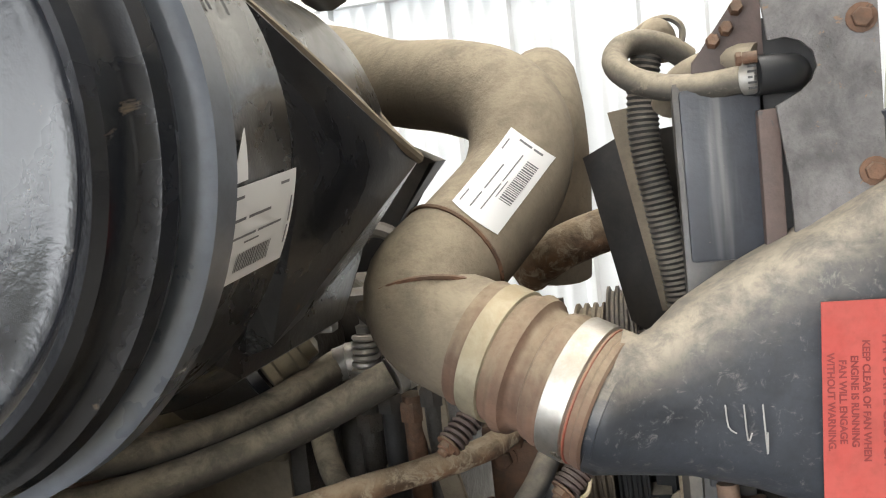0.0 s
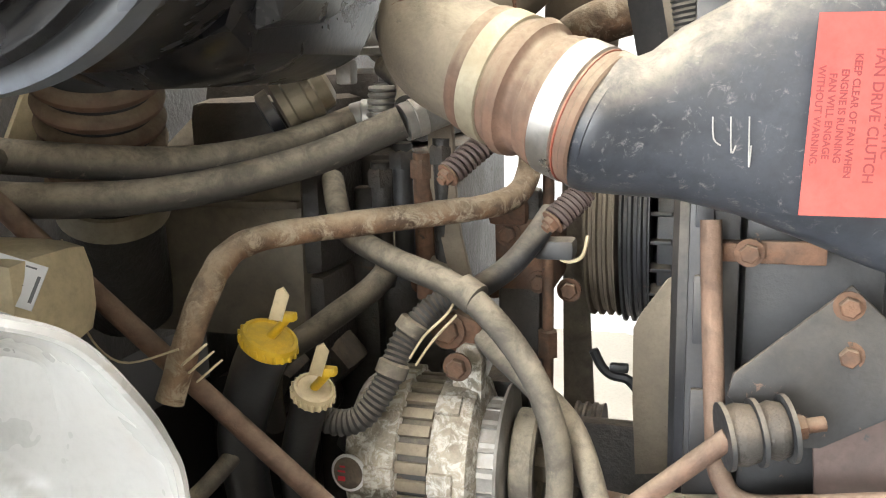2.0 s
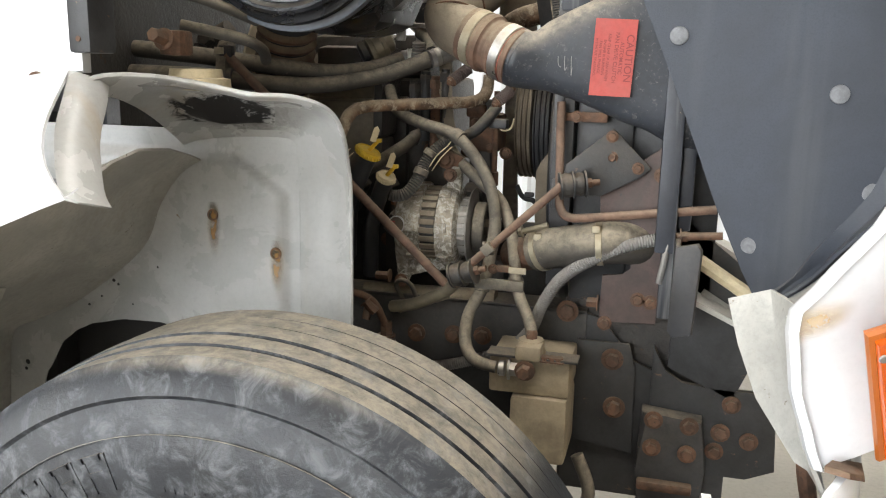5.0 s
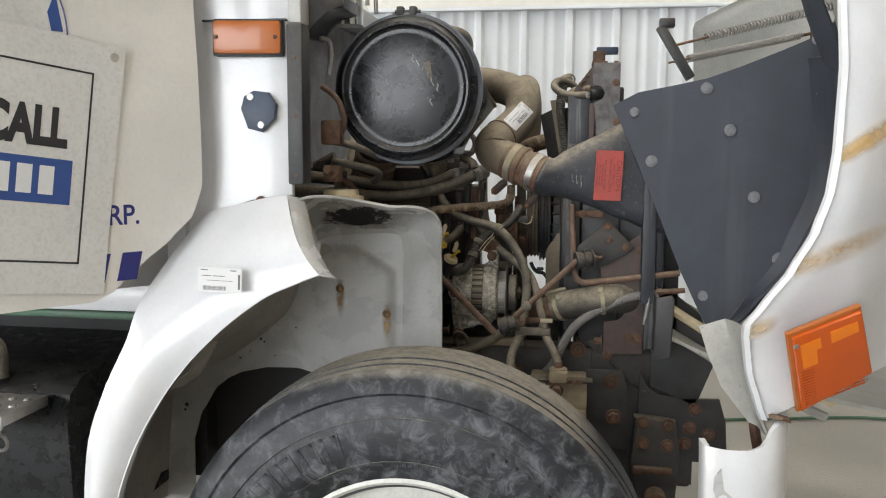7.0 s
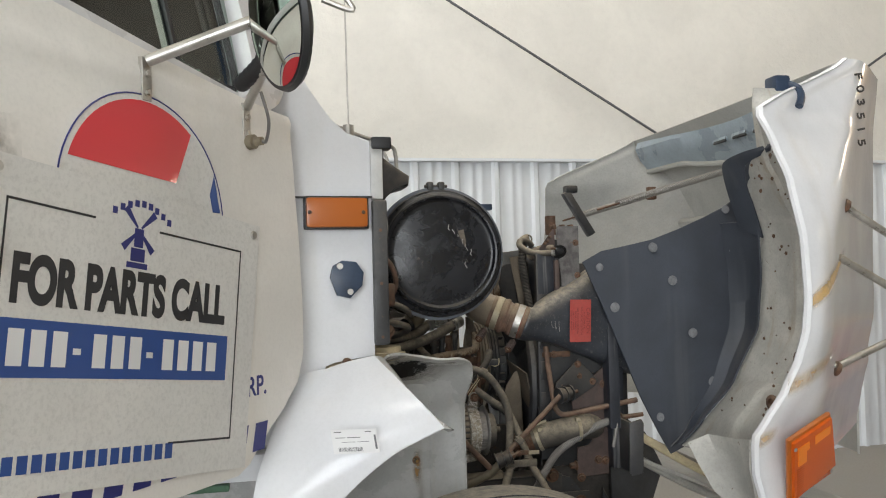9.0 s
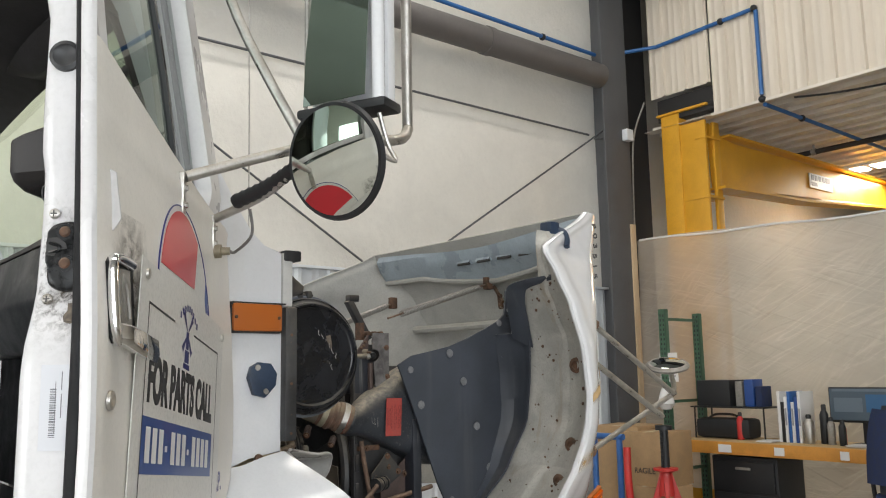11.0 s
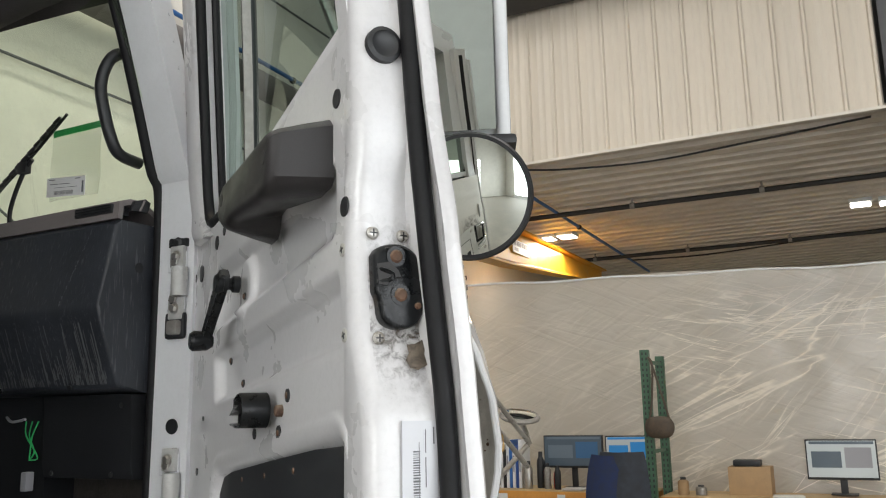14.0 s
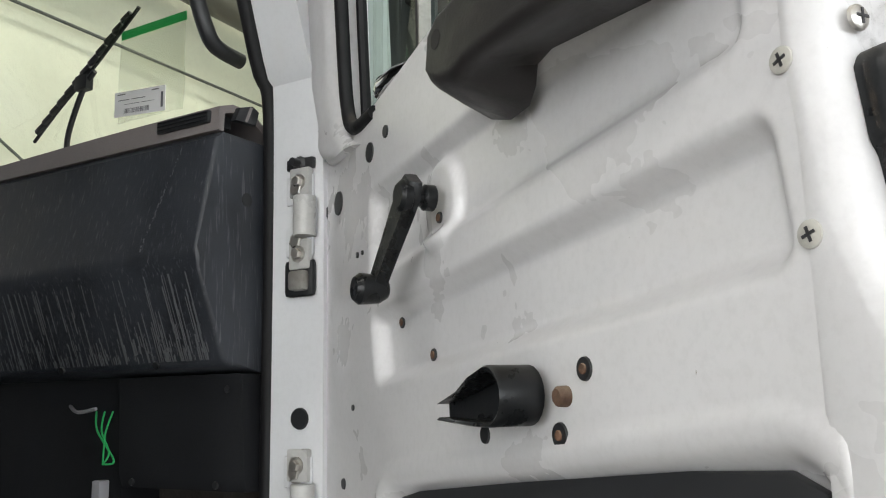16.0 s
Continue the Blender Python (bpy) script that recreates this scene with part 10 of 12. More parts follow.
for x, z in ((0.048, 1.666), (0.058, 1.674), (0.066, 1.688)):
    hexbolt(bm, (x, 0.667, z), (0, -1, 0.2), 0.0052, 0.009, False)
part("plate_bolt", bm, "rust", rad)
bm = bmesh.new()
for k in range(3):
    box(bm, (0.085 + 0.03 * k, 0.68, 1.722), (0.014, 0.03, 0.016), 0.004)
cyl(bm, (0.10, 0.75, 1.70), (0.10, 0.75, 1.765), 0.018, n=12)
part("filler_neck", bm, "rust", rad)
bm = bmesh.new()
tube(bm, [(0.074, 0.650, 1.637), (0.087, 0.654, 1.637), (0.098, 0.662, 1.637), (0.103, 0.675, 1.637), (0.104, 0.70, 1.637)], 0.0145, 16)
part("grommet", bm, "trim", rad, "black rubber elbow in the plate's cut-out")
bm = bmesh.new()
ring(bm, (0.02, 1.085, 1.20), (1, 0, 0), 0.36, 0.02, 48, 8)
quad_sheet(bm, (0.035, 0.72, 0.93), (0.035, 0.84, 0.93), (0.035, 0.84, 1.66), (0.035, 0.72, 1.66), 0.004)
part("fan_shroud", bm, "black", rad)
bm = bmesh.new()
prism(bm, [(-0.069, 0.86, 1.588), (-0.033, 0.85, 1.605), (0.03, 0.80, 1.61), (0.03, 0.80, 1.38), (-0.035, 0.845, 1.42)], (0.004, 0.02, 0))
part("shroud_wing", bm, "black", rad)
bm = bmesh.new()
prism(bm, [(-0.038, 0.785, 1.628), (-0.010, 0.775, 1.631), (0.020, 0.775, 1.44), (-0.004, 0.785, 1.44)], (0.002, 0.012, 0))
part("card_strip", bm, "tube", rad, "dusty tan seal strip")
bm = bmesh.new()
tube(bm, [(0.078, 0.650, 1.636), (0.065, 0.657, 1.636), (0.042, 0.668, 1.635), (0.013, 0.679, 1.638), (-0.012, 0.690, 1.648), (-0.025, 0.703, 1.662), (-0.023, 0.716, 1.674), (-0.012, 0.728, 1.681), (0.003, 0.738, 1.681), (0.020, 0.748, 1.675), (0.034, 0.758, 1.665)], 0.0105, 16)
part("bleed_hose", bm, "rubber", rad, "curved dusty bleed hose")
bm = bmesh.new()
lathe(bm, (0.078, 0.650, 1.636), (-1, 0.45, 0), [(0, 0.0108), (0.0008, 0.0122), (0.0115, 0.0122), (0.0123, 0.0108)], 24)
wc = part("worm_clamp", bm, "zinc", rad, "slotted worm clamp")
bm = bmesh.new()
cyl(bm, (0.066, 0.643, 1.650), (0.076, 0.641, 1.650), 0.0045, n=12)
hexbolt(bm, (0.066, 0.643, 1.650), (-1, 0, 0), 0.005, 0.004, False)
part("clamp_screw", bm, "rust", wc)
bm = bmesh.new()
for k in range(5):
    box(bm, (0.0715, 0.6405, 1.644 - 0.004 * k), (0.006, 0.002, 0.0016))
tagged(part("clamp_slot", bm, "dark", wc), kind="stuff")
bm = bmesh.new()
tube(bm, [(0.078, 0.668, 1.650), (0.060, 0.678, 1.653), (0.040, 0.690, 1.650), (0.024, 0.70, 1.642), (0.012, 0.72, 1.625)], 0.0125, 14)
part("neck_pipe", bm, "tube", rad)
bm = bmesh.new()
tube(bm, [(0.017, 0.765, 1.67), (0.014, 0.755, 1.686), (0.009, 0.75, 1.690), (0.003, 0.748, 1.682)], 0.0122, 14)
part("conduit_end", bm, "tube", rad, "dusty wrapped conduit end")
bm = bmesh.new()
tube(bm, [(0.004, 0.748, 1.685), (-0.002, 0.746, 1.662), (-0.006, 0.744, 1.633), (-0.007, 0.742, 1.603), (-0.004, 0.741, 1.574), (0.002, 0.74, 1.534), (0.014, 0.742, 1.45), (0.02, 0.75, 1.36)], 0.0125, 18, 14, 0.0016, 0.0048)
part("loom_conduit", bm, "loom", rad, "ribbed black wiring conduit")
bm = bmesh.new()
tube(bm, [(-0.012, 0.75, 1.687), (-0.004, 0.75, 1.694), (0.008, 0.75, 1.700), (0.022, 0.75, 1.700), (0.031, 0.75, 1.692), (0.031, 0.75, 1.681), (0.025, 0.75, 1.670)], 0.0028, 8)
part("thin_hose", bm, "rubber", rad)
# reddish lower bracket with its cut-out
bm = bmesh.new()
prism(bm, [(0.115, 0.640, 1.17), (0.238, 0.640, 1.26), (0.238, 0.640, 0.905), (0.15, 0.640, 0.905), (0.147, 0.640, 0.885), (0.135, 0.640, 0.887), (0.128, 0.640, 0.915), (0.13, 0.640, 0.998), (0.17, 0.640, 1.0), (0.185, 0.640, 1.012), (0.188, 0.640, 1.06), (0.16, 0.640, 1.09), (0.12, 0.640, 1.10)], (0, 0.008, 0), 0.002)
lb = part("lower_bracket", bm, "bracket", truck, "rust-red lower radiator bracket")
bm = bmesh.new()
for x, z in ((0.201, 0.954), (0.225, 0.95), (0.228, 1.2), (0.14, 0.90)):
    hexbolt(bm, (x, 0.639, z), (0, -1, 0), 0.010)
hexbolt(bm, (0.125, 0.64, 0.94), (-1, 0, 0), 0.011, 0.02)
part("bracket_bolt", bm, "rust", lb)
bm = bmesh.new()
span(bm, (0.238, 0.60, 0.93), (0.262, 0.66, 1.25), 0.004)
part("side_channel", bm, "shield", lb)
bm = bmesh.new()
prism(bm, [(0.262, 0.52, 1.088), (0.298, 0.512, 1.098), (0.306, 0.512, 1.085), (0.300, 0.512, 0.93), (0.268, 0.52, 0.92), (0.258, 0.525, 0.93)], (0.004, 0.012, 0), 0.003)
part("dusty_channel", bm, "black", lb, "dusty upright channel beside the radiator")
bm = bmesh.new()
span(bm, (0.262, 0.53, 0.93), (0.272, 0.62, 1.09), 0.004)
part("channel_web", bm, "iron", lb)
bm = bmesh.new()
tube(bm, [(0.238, 0.60, 1.0), (0.248, 0.59, 1.07), (0.252, 0.60, 1.10)], 0.006, 8)
part("hook_rod", bm, "zinc", lb)
# triangular stay plate with rubber mount and rods
bm = bmesh.new()
prism(bm, [(0.135, 0.624, 1.285), (0.208, 0.630, 1.212), (0.19, 0.626, 1.195), (0.118, 0.612, 1.157), (0.088, 0.606, 1.158), (0.048, 0.602, 1.198), (0.052, 0.603, 1.216)], (0, 0.006, 0), 0.002)
sp = part("stay_plate", bm, "iron", truck, "scaled black stay plate with rusty bolts")
bm = bmesh.new()
for p in ((0.133, 0.622, 1.270), (0.135, 0.622, 1.231), (0.184, 0.626, 1.212)):
    hexbolt(bm, p, (0, -1, 0), 0.008, 0.008)
part("stay_bolt", bm, "rust", sp)


def bushing(a, d, name="rubber_mount", r=0.024):
    """Rubber mount: washers and discs on a threaded end."""
    d = V(d).normalized()
    bm = bmesh.new()
    lathe(bm, a, d, [(0, r * 0.9), (0.010, r), (0.020, r * 0.9)], 20)
    lathe(bm, V(a) + d * 0.024, d, [(0, r * 0.8), (0.010, r * 0.95), (0.018, r * 0.85)], 20)
    o = part(name, bm, "greasy", truck, "squashed black rubber mount")
    bm = bmesh.new()
    for k in (-0.003, 0.0205, 0.043):
        lathe(bm, V(a) + d * k, d, [(0, r * 1.08), (0.0035, r * 1.08)], 20)
    part("washer", bm, "iron", o)
    bm = bmesh.new()
    hexbolt(bm, V(a) + d * 0.046, d, 0.010, 0.010, False)
    cyl(bm, V(a) + d * 0.05, V(a) + d * 0.072, 0.006, n=10)
    part("stud", bm, "rust", o)
    return o


bushing((0.048, 0.572, 1.178), (0.75, 0.2, 0.1))
bushing((-0.158, 0.582, 0.985), (0.75, -0.1, 0.25))
bm = bmesh.new()
cyl(bm, (-0.125, 0.580, 1.010), (0.050, 0.566, 1.180), 0.0082, n=14)
part("stay_rod", bm, "rod", truck, "rust-brown stay rod")
bm = bmesh.new()
box(bm, (-0.088, 0.572, 1.047), (0.022, 0.024, 0.022), 0.004, Euler((0, -0.75, 0)).to_matrix().to_4x4())
ring(bm, (-0.088, 0.578, 1.047), (0.75, 0, 0.7), 0.013, 0.004, 20, 6)
part("rod_clip", bm, "rubber", truck)
bm = bmesh.new()
cyl(bm, (-0.60, 0.505, 1.405), (-0.178, 0.598, 0.962), 0.0095, n=14)
part("diagonal_rod", bm, "rod", truck, "rust-brown diagonal brace rod")
bm = bmesh.new()
for k, o in enumerate((0.0, 0.006, 0.013)):
    ring(bm, (-0.366 + o, 0.512, 1.232 - o), (0.62, 0.1, -0.75), 0.0125, 0.001, 20, 6)
tube(bm, [(-0.372, 0.50, 1.24), (-0.43, 0.50, 1.225), (-0.48, 0.52, 1.25), (-0.50, 0.53, 1.32)], 0.001, 6)
part("tie_wire", bm, "cream", truck, "twisted tie wire round the rod")
# L-shaped rust pipe beside the radiator
bm = bmesh.new()
tube(bm, [(0.032, 0.642, 1.33), (0.035, 0.63, 1.26), (0.041, 0.606, 1.16), (0.046, 0.596, 1.132), (0.062, 0.59, 1.117), (0.10, 0.591, 1.118), (0.2, 0.60, 1.130), (0.33, 0.612, 1.145)], 0.0085, 14)
lp = part("overflow_pipe", bm, "rod", truck, "thin rusty L-shaped overflow pipe")
bm = bmesh.new()
box(bm, (0.045, 0.66, 1.302), (0.036, 0.02, 0.016), 0.003)
hexbolt(bm, (0.062, 0.648, 1.303), (0, -1, 0), 0.008)
span(bm, (0.07, 0.652, 1.293), (0.12, 0.658, 1.312), 0.002)
part("pipe_clip", bm, "rust", lp)
# lower radiator hose
bm = bmesh.new()
tube(bm, [(-0.06, 0.72, 1.005), (-0.03, 0.69, 1.018), (0.0, 0.665, 1.031)], 0.036, 20)
lh = part("lower_pipe", bm, "rust", truck, "rusty water pipe stub")
bm = bmesh.new()
tube(bm, [(-0.01, 0.668, 1.029), (0.03, 0.652, 1.042), (0.11, 0.625, 1.062), (0.15, 0.63, 1.066), (0.19, 0.66, 1.06), (0.21, 0.70, 1.05)], 0.041, 22)
part("lower_hose", bm, "rubber", lh, "thick grey-black radiator hose")
for c, a in (((0.0, 0.664, 1.0315), (0.9, -0.35, 0.35)), ((0.116, 0.624, 1.063), (1, 0.0, 0.1))):
    bm = bmesh.new()
    lathe(bm, c, a, [(0, 0.0415), (0.001, 0.0435), (0.012, 0.0435), (0.013, 0.0415)], 28, False)
    box(bm, V(c) + V((0.0, -0.03, 0.034)), (0.016, 0.016, 0.014), 0.003)
    part("hose_clamp", bm, "clamp_dusty", lh)
bm = bmesh.new()
cyl(bm, (-0.03, 0.63, 1.075), (0.02, 0.625, 1.092), 0.006, n=8)
hexbolt(bm, (-0.03, 0.63, 1.075), (-1, 0, -0.2), 0.009)
part("clamp_screw", bm, "brass", lh)

# alternator
ALT = V((-0.318, 0.742, 1.056))
adir = V((1, 0.02, -0.01)).normalized()
bm = bmesh.new()
lathe(bm, ALT, adir, [(-0.004, 0.030), (0.0, 0.060), (0.006, 0.077), (0.014, 0.083), (0.040, 0.0865), (0.060, 0.087), (0.062, 0.080)], 48)
alt = part("alternator", bm, "alloy", truck, "corroded aluminium alternator")
bm = bmesh.new()
lathe(bm, ALT, adir, [(0.094, 0.080), (0.096, 0.0875), (0.118, 0.087), (0.132, 0.083), (0.138, 0.066), (0.139, 0.02)], 48)
part("drive_end_case", bm, "alloy", alt)
bm = bmesh.new()
lathe(bm, ALT, adir, [(0.060, 0.070), (0.061, 0.0785), (0.096, 0.0785), (0.097, 0.070)], 48)
part("stator", bm, "iron", alt)
bm = bmesh.new()
for k in range(28):
    a = 2 * math.pi * k / 28
    c = ALT + adir * 0.078 + V((0, math.cos(a), math.sin(a))) * 0.0805
    box(bm, c, (0.034, 0.0115, 0.006), 0.0012, Euler((a + math.pi / 2, 0, 0)).to_matrix().to_4x4())
part("stator_fin", bm, "tube", alt)
bm = bmesh.new()
for k in range(7):
    a = 2 * math.pi * k / 7 + 0.35
    for d, l in ((0.047, 0.030), (0.110, 0.026)):
        c = ALT + adir * d + V((0, math.cos(a), math.sin(a))) * 0.0875
        box(bm, c, (l, 0.022, 0.007), 0.003, Euler((a + math.pi / 2, 0, 0)).to_matrix().to_4x4())
part("case_rib", bm, "alloy", alt)
bm = bmesh.new()
lathe(bm, ALT + adir * 0.158, adir, [(0, 0.02), (0.0005, 0.080), (0.004, 0.082), (0.006, 0.078), (0.007, 0.02)], 48)
for k in range(16):
    a = 2 * math.pi * k / 16
    box(bm, ALT + adir * 0.149 + V((0, math.cos(a), math.sin(a))) * 0.060, (0.019, 0.003, 0.034), 0.0, Euler((a, 0, 0)).to_matrix().to_4x4())
lathe(bm, ALT + adir * 0.139, adir, [(0, 0.02), (0.0005, 0.05), (0.002, 0.05), (0.003, 0.02)], 36)
tagged(part("cooling_fan", bm, "zinc", alt, "dusty steel cooling fan"), kind="stuff")
bm = bmesh.new()
lathe(bm, ALT + adir * 0.167, adir, [(0, 0.036), (0.001, 0.053), (0.003, 0.055), (0.022, 0.055), (0.025, 0.052), (0.025, 0.040), (0.019, 0.036), (0.020, 0.016)], 40)
part("pulley", bm, "rubber", alt, "dusty flat belt pulley")
bm = bmesh.new()
lathe(bm, ALT + adir * 0.187, adir, [(0, 0.020), (0.014, 0.020), (0.015, 0.014)], 6)
cyl(bm, ALT + adir * 0.20, ALT + adir * 0.216, 0.010, n=14)
part("pulley_nut", bm, "tube", alt)
bm = bmesh.new()
prism(bm, [ALT + V((0.120, -0.02, z)) + V((x, 0, 0)) for x, z in ((-0.020, 0.05), (-0.012, 0.098), (-0.010, 0.122), (0.0, 0.130), (0.012, 0.128), (0.018, 0.115), (0.016, 0.05))], (0, 0.022, 0), 0.004)
prism(bm, [ALT + V((x, -0.050, z)) for x, z in ((0.0, -0.05), (0.008, -0.10), (0.014, -0.128), (0.028, -0.130), (0.034, -0.104), (0.08, -0.094), (0.12, -0.09), (0.13, -0.06))], (0, 0.024, 0), 0.004)
part("mount_ear", bm, "alloy", alt)
bm = bmesh.new()
bd = V((-0.10, -0.99, 0.10)).normalized()
lathe(bm, ALT + V((0.024, 0, 0)) + bd * 0.0835, bd, [(0, 0.019), (0.002, 0.019), (0.0025, 0.0175)], 28)
nb = part("rating_badge", bm, "sticker", alt, "round rating badge in black, white and red")
bm = bmesh.new()
lathe(bm, ALT + V((0.024, 0, 0)) + bd * 0.0855, bd, [(0, 0.0165), (0.0008, 0.016)], 28)
part("badge_face", bm, "worn_brown", nb)
bm = bmesh.new()
bq = ALT + V((0.026, 0, 0)) + bd * 0.0866
bars(bm, bq - V((0.016, 0, 0)), (1, 0, 0), V((1, 0, 0)).cross(bd) * -1, [(0.003, -0.009, 0.027, -0.004), (0.003, 0.0, 0.027, 0.002), (0.005, 0.005, 0.025, 0.007)], -0.0006)
part("badge_bar", bm, "red_decal", nb)
bm = bmesh.new()
hexbolt(bm, ALT + V((0.120, -0.045, 0.114)), (0, -1, 0), 0.010)
hexbolt(bm, ALT + V((0.022, -0.065, -0.116)), (0, -1, 0), 0.010)
hexbolt(bm, ALT + V((-0.005, -0.06, -0.11)), (-1, 0, 0), 0.010, 0.03)
hexbolt(bm, ALT + V((0.003, -0.050, 0.050)), (-1, 0, 0), 0.007, 0.008)
part("mount_bolt", bm, "rust", alt)

# fluid filler caps
for c, r, tilt, dusty in (((-0.340, 0.590, 1.224), 0.0265, (0.46, -0.10, 0.86), False), ((-0.306, 0.602, 1.174), 0.0195, (0.40, -0.30, 0.86), True)):
    d = V(tilt).normalized()
    bm = bmesh.new()
    lathe(bm, c, d, [(-0.011, r * 0.93), (-0.009, r), (-0.001, r), (0.002, r * 0.95), (0.003, r * 0.82), (0.001, r * 0.78), (0.0015, r * 0.3), (0.002, 0.0)], 32)
    cp = part("dipstick_cap", bm, "cream" if dusty else "yellow", truck, "dust-caked yellow filler cap" if dusty else "bright yellow filler cap with a pull tab")
    bm = bmesh.new()
    for k in range(20):
        a = 2 * math.pi * k / 20
        u1, u2, u3 = frame_of(d)
        box(bm, V(c) - d * 0.005 + (u1 * math.cos(a) + u2 * math.sin(a)) * r, (0.003, 0.003, 0.007), 0.0008)
    tagged(part("cap_knurl", bm, "cream" if dusty else "yellow", cp), kind="stuff")
    bm = bmesh.new()
    tube(bm, [V(c) + d * 0.001, V(c) + d * 0.012 + V((0.005, 0, 0)), V(c) + d * 0.022 + V((0.009, 0, 0.0))], 0.0042, 10)
    box(bm, V(c) + d * 0.024 + V((0.009, 0, 0)), (0.015, 0.010, 0.008), 0.002)
    part("cap_stem", bm, "yellow", cp)
    bm = bmesh.new()
    m = basis(V(c) + d * 0.030 + V((0.002, -0.004, 0.006)), (0.85, 0.3, -0.35), (-0.05, -0.1, 1.0))
    prism(bm, [m @ V(q) for q in ((-0.006, -0.015, 0), (0.006, -0.013, 0), (0.005, 0.012, 0), (-0.002, 0.018, 0), (-0.007, 0.013, 0))], m.to_3x3() @ V((0, 0, 0.003)), 0.0008)
    part("pull_tab", bm, "cream", cp, "pale plastic pull tab")
    bm = bmesh.new()
    tube(bm, [V(c) - d * 0.009, V(c) - d * 0.05, V(c) - d * 0.10 + V((-0.01, 0.02, -0.03)), V(c) - d * 0.13 + V((-0.02, 0.07, -0.12))], r * 0.88, 18)
    part("filler_neck", bm, "black", cp)

# hoses: name, path, radius, material, label
HOSES = (
    ("heater_hose", [(-0.80, 0.49, 1.413), (-0.664, 0.52, 1.401), (-0.532, 0.57, 1.384), (-0.446, 0.64, 1.374), (-0.384, 0.71, 1.382), (-0.335, 0.79, 1.404)], 0.0165, "rubber", "long dusty heater hose"),
    ("heater_hose", [(-0.80, 0.475, 1.366), (-0.652, 0.50, 1.362), (-0.522, 0.55, 1.350), (-0.437, 0.62, 1.350), (-0.342, 0.69, 1.371), (-0.258, 0.73, 1.405)], 0.0165, "rubber", "long dusty heater hose"),
    ("coolant_pipe", [(-0.40, 0.52, 1.185), (-0.387, 0.535, 1.235), (-0.384, 0.56, 1.268), (-0.378, 0.59, 1.296), (-0.358, 0.62, 1.308), (-0.302, 0.67, 1.312), (-0.221, 0.73, 1.316), (-0.178, 0.775, 1.318), (-0.160, 0.81, 1.326), (-0.154, 0.835, 1.345), (-0.154, 0.845, 1.372)], 0.0125, "rustpipe", "flaking rust-covered coolant pipe"),
    ("power_hose", [(-0.368, 0.80, 1.34), (-0.328, 0.74, 1.296), (-0.262, 0.70, 1.274), (-0.181, 0.66, 1.256), (-0.130, 0.66, 1.203), (-0.101, 0.66, 1.142), (-0.092, 0.66, 1.079), (-0.099, 0.648, 1.008), (-0.107, 0.62, 0.952), (-0.129, 0.60, 0.90), (-0.128, 0.575, 0.852), (-0.105, 0.56, 0.822), (-0.06, 0.558, 0.812)], 0.0125, "rubber", "thick looped power steering hose"),
    ("power_hose", [(-0.25, 0.80, 1.25), (-0.189, 0.74, 1.195), (-0.133, 0.72, 1.152), (-0.088, 0.70, 1.118), (-0.062, 0.68, 1.060), (-0.047, 0.65, 1.005), (-0.033, 0.62, 0.953), (-0.005, 0.60, 0.90), (0.004, 0.585, 0.876)], 0.012, "rubber", "black steering hose running down"),
    ("side_hose", [(-0.30, 0.80, 1.46), (-0.265, 0.77, 1.44), (-0.255, 0.74, 1.42)], 0.013, "rubber", "short hose to the thermostat"),
    ("back_hose", [(-0.45, 0.78, 1.05), (-0.42, 0.73, 1.14), (-0.36, 0.74, 1.19), (-0.31, 0.78, 1.23), (-0.30, 0.84, 1.27)], 0.014, "rubber", "curved black hose behind the caps"),
    ("brake_hose", [(-0.42, 0.60, 0.93), (-0.38, 0.62, 0.92), (-0.345, 0.64, 0.895), (-0.325, 0.66, 0.84)], 0.008, "rust", "rusty hydraulic line"),
    ("vacuum_hose", [(-0.295, 0.68, 0.90), (-0.305, 0.67, 0.93), (-0.29, 0.66, 0.945), (-0.27, 0.67, 0.93), (-0.262, 0.69, 0.88)], 0.005, "rubber", "thin looped hose"),
    ("steering_line", [(-0.50, 0.56, 1.02), (-0.43, 0.58, 1.06), (-0.38, 0.62, 1.12)], 0.009, "rubber", "dark slanting line"),
)
for name, pts, r, mt, label in HOSES:
    bm = bmesh.new()
    tube(bm, pts, r, 16, 8, wobble=0.10 if mt == "rustpipe" else 0.02)
    part(name, bm, mt, truck, label)
bm = bmesh.new()
tube(bm, [(0.233, 0.61, 1.083), (0.172, 0.60, 1.066), (0.106, 0.60, 1.033), (0.051, 0.62, 0.987), (0.015, 0.64, 0.926), (-0.013, 0.67, 0.858), (-0.069, 0.70, 0.799), (-0.172, 0.70, 0.758), (-0.263, 0.70, 0.740), (-0.302, 0.68, 0.768), (-0.326, 0.67, 0.82)], 0.0115, 12, 8, 0.0014, 0.005)
part("conduit", bm, "greyloom", truck, "grey ribbed conduit sweeping down")
bm = bmesh.new()
tube(bm, [(0.233, 0.61, 1.083), (0.262, 0.606, 1.090), (0.29, 0.602, 1.094), (0.345, 0.60, 1.099)], lambda t: 0.009 - 0.002 * t, 10)
hexbolt(bm, (0.27, 0.605, 1.091), (1, 0, 0.1), 0.011, 0.012)
part("conduit_fitting", bm, "rust", truck)
bm = bmesh.new()
tube(bm, [(-0.322, 0.63, 1.140), (-0.30, 0.63, 1.130), (-0.275, 0.635, 1.136), (-0.255, 0.65, 1.165), (-0.242, 0.67, 1.203), (-0.218, 0.69, 1.231), (-0.19, 0.70, 1.245)], 0.0115, 12, 8, 0.0018, 0.0055)
part("alternator_loom", bm, "loom", truck, "black ribbed alternator loom")
bm = bmesh.new()
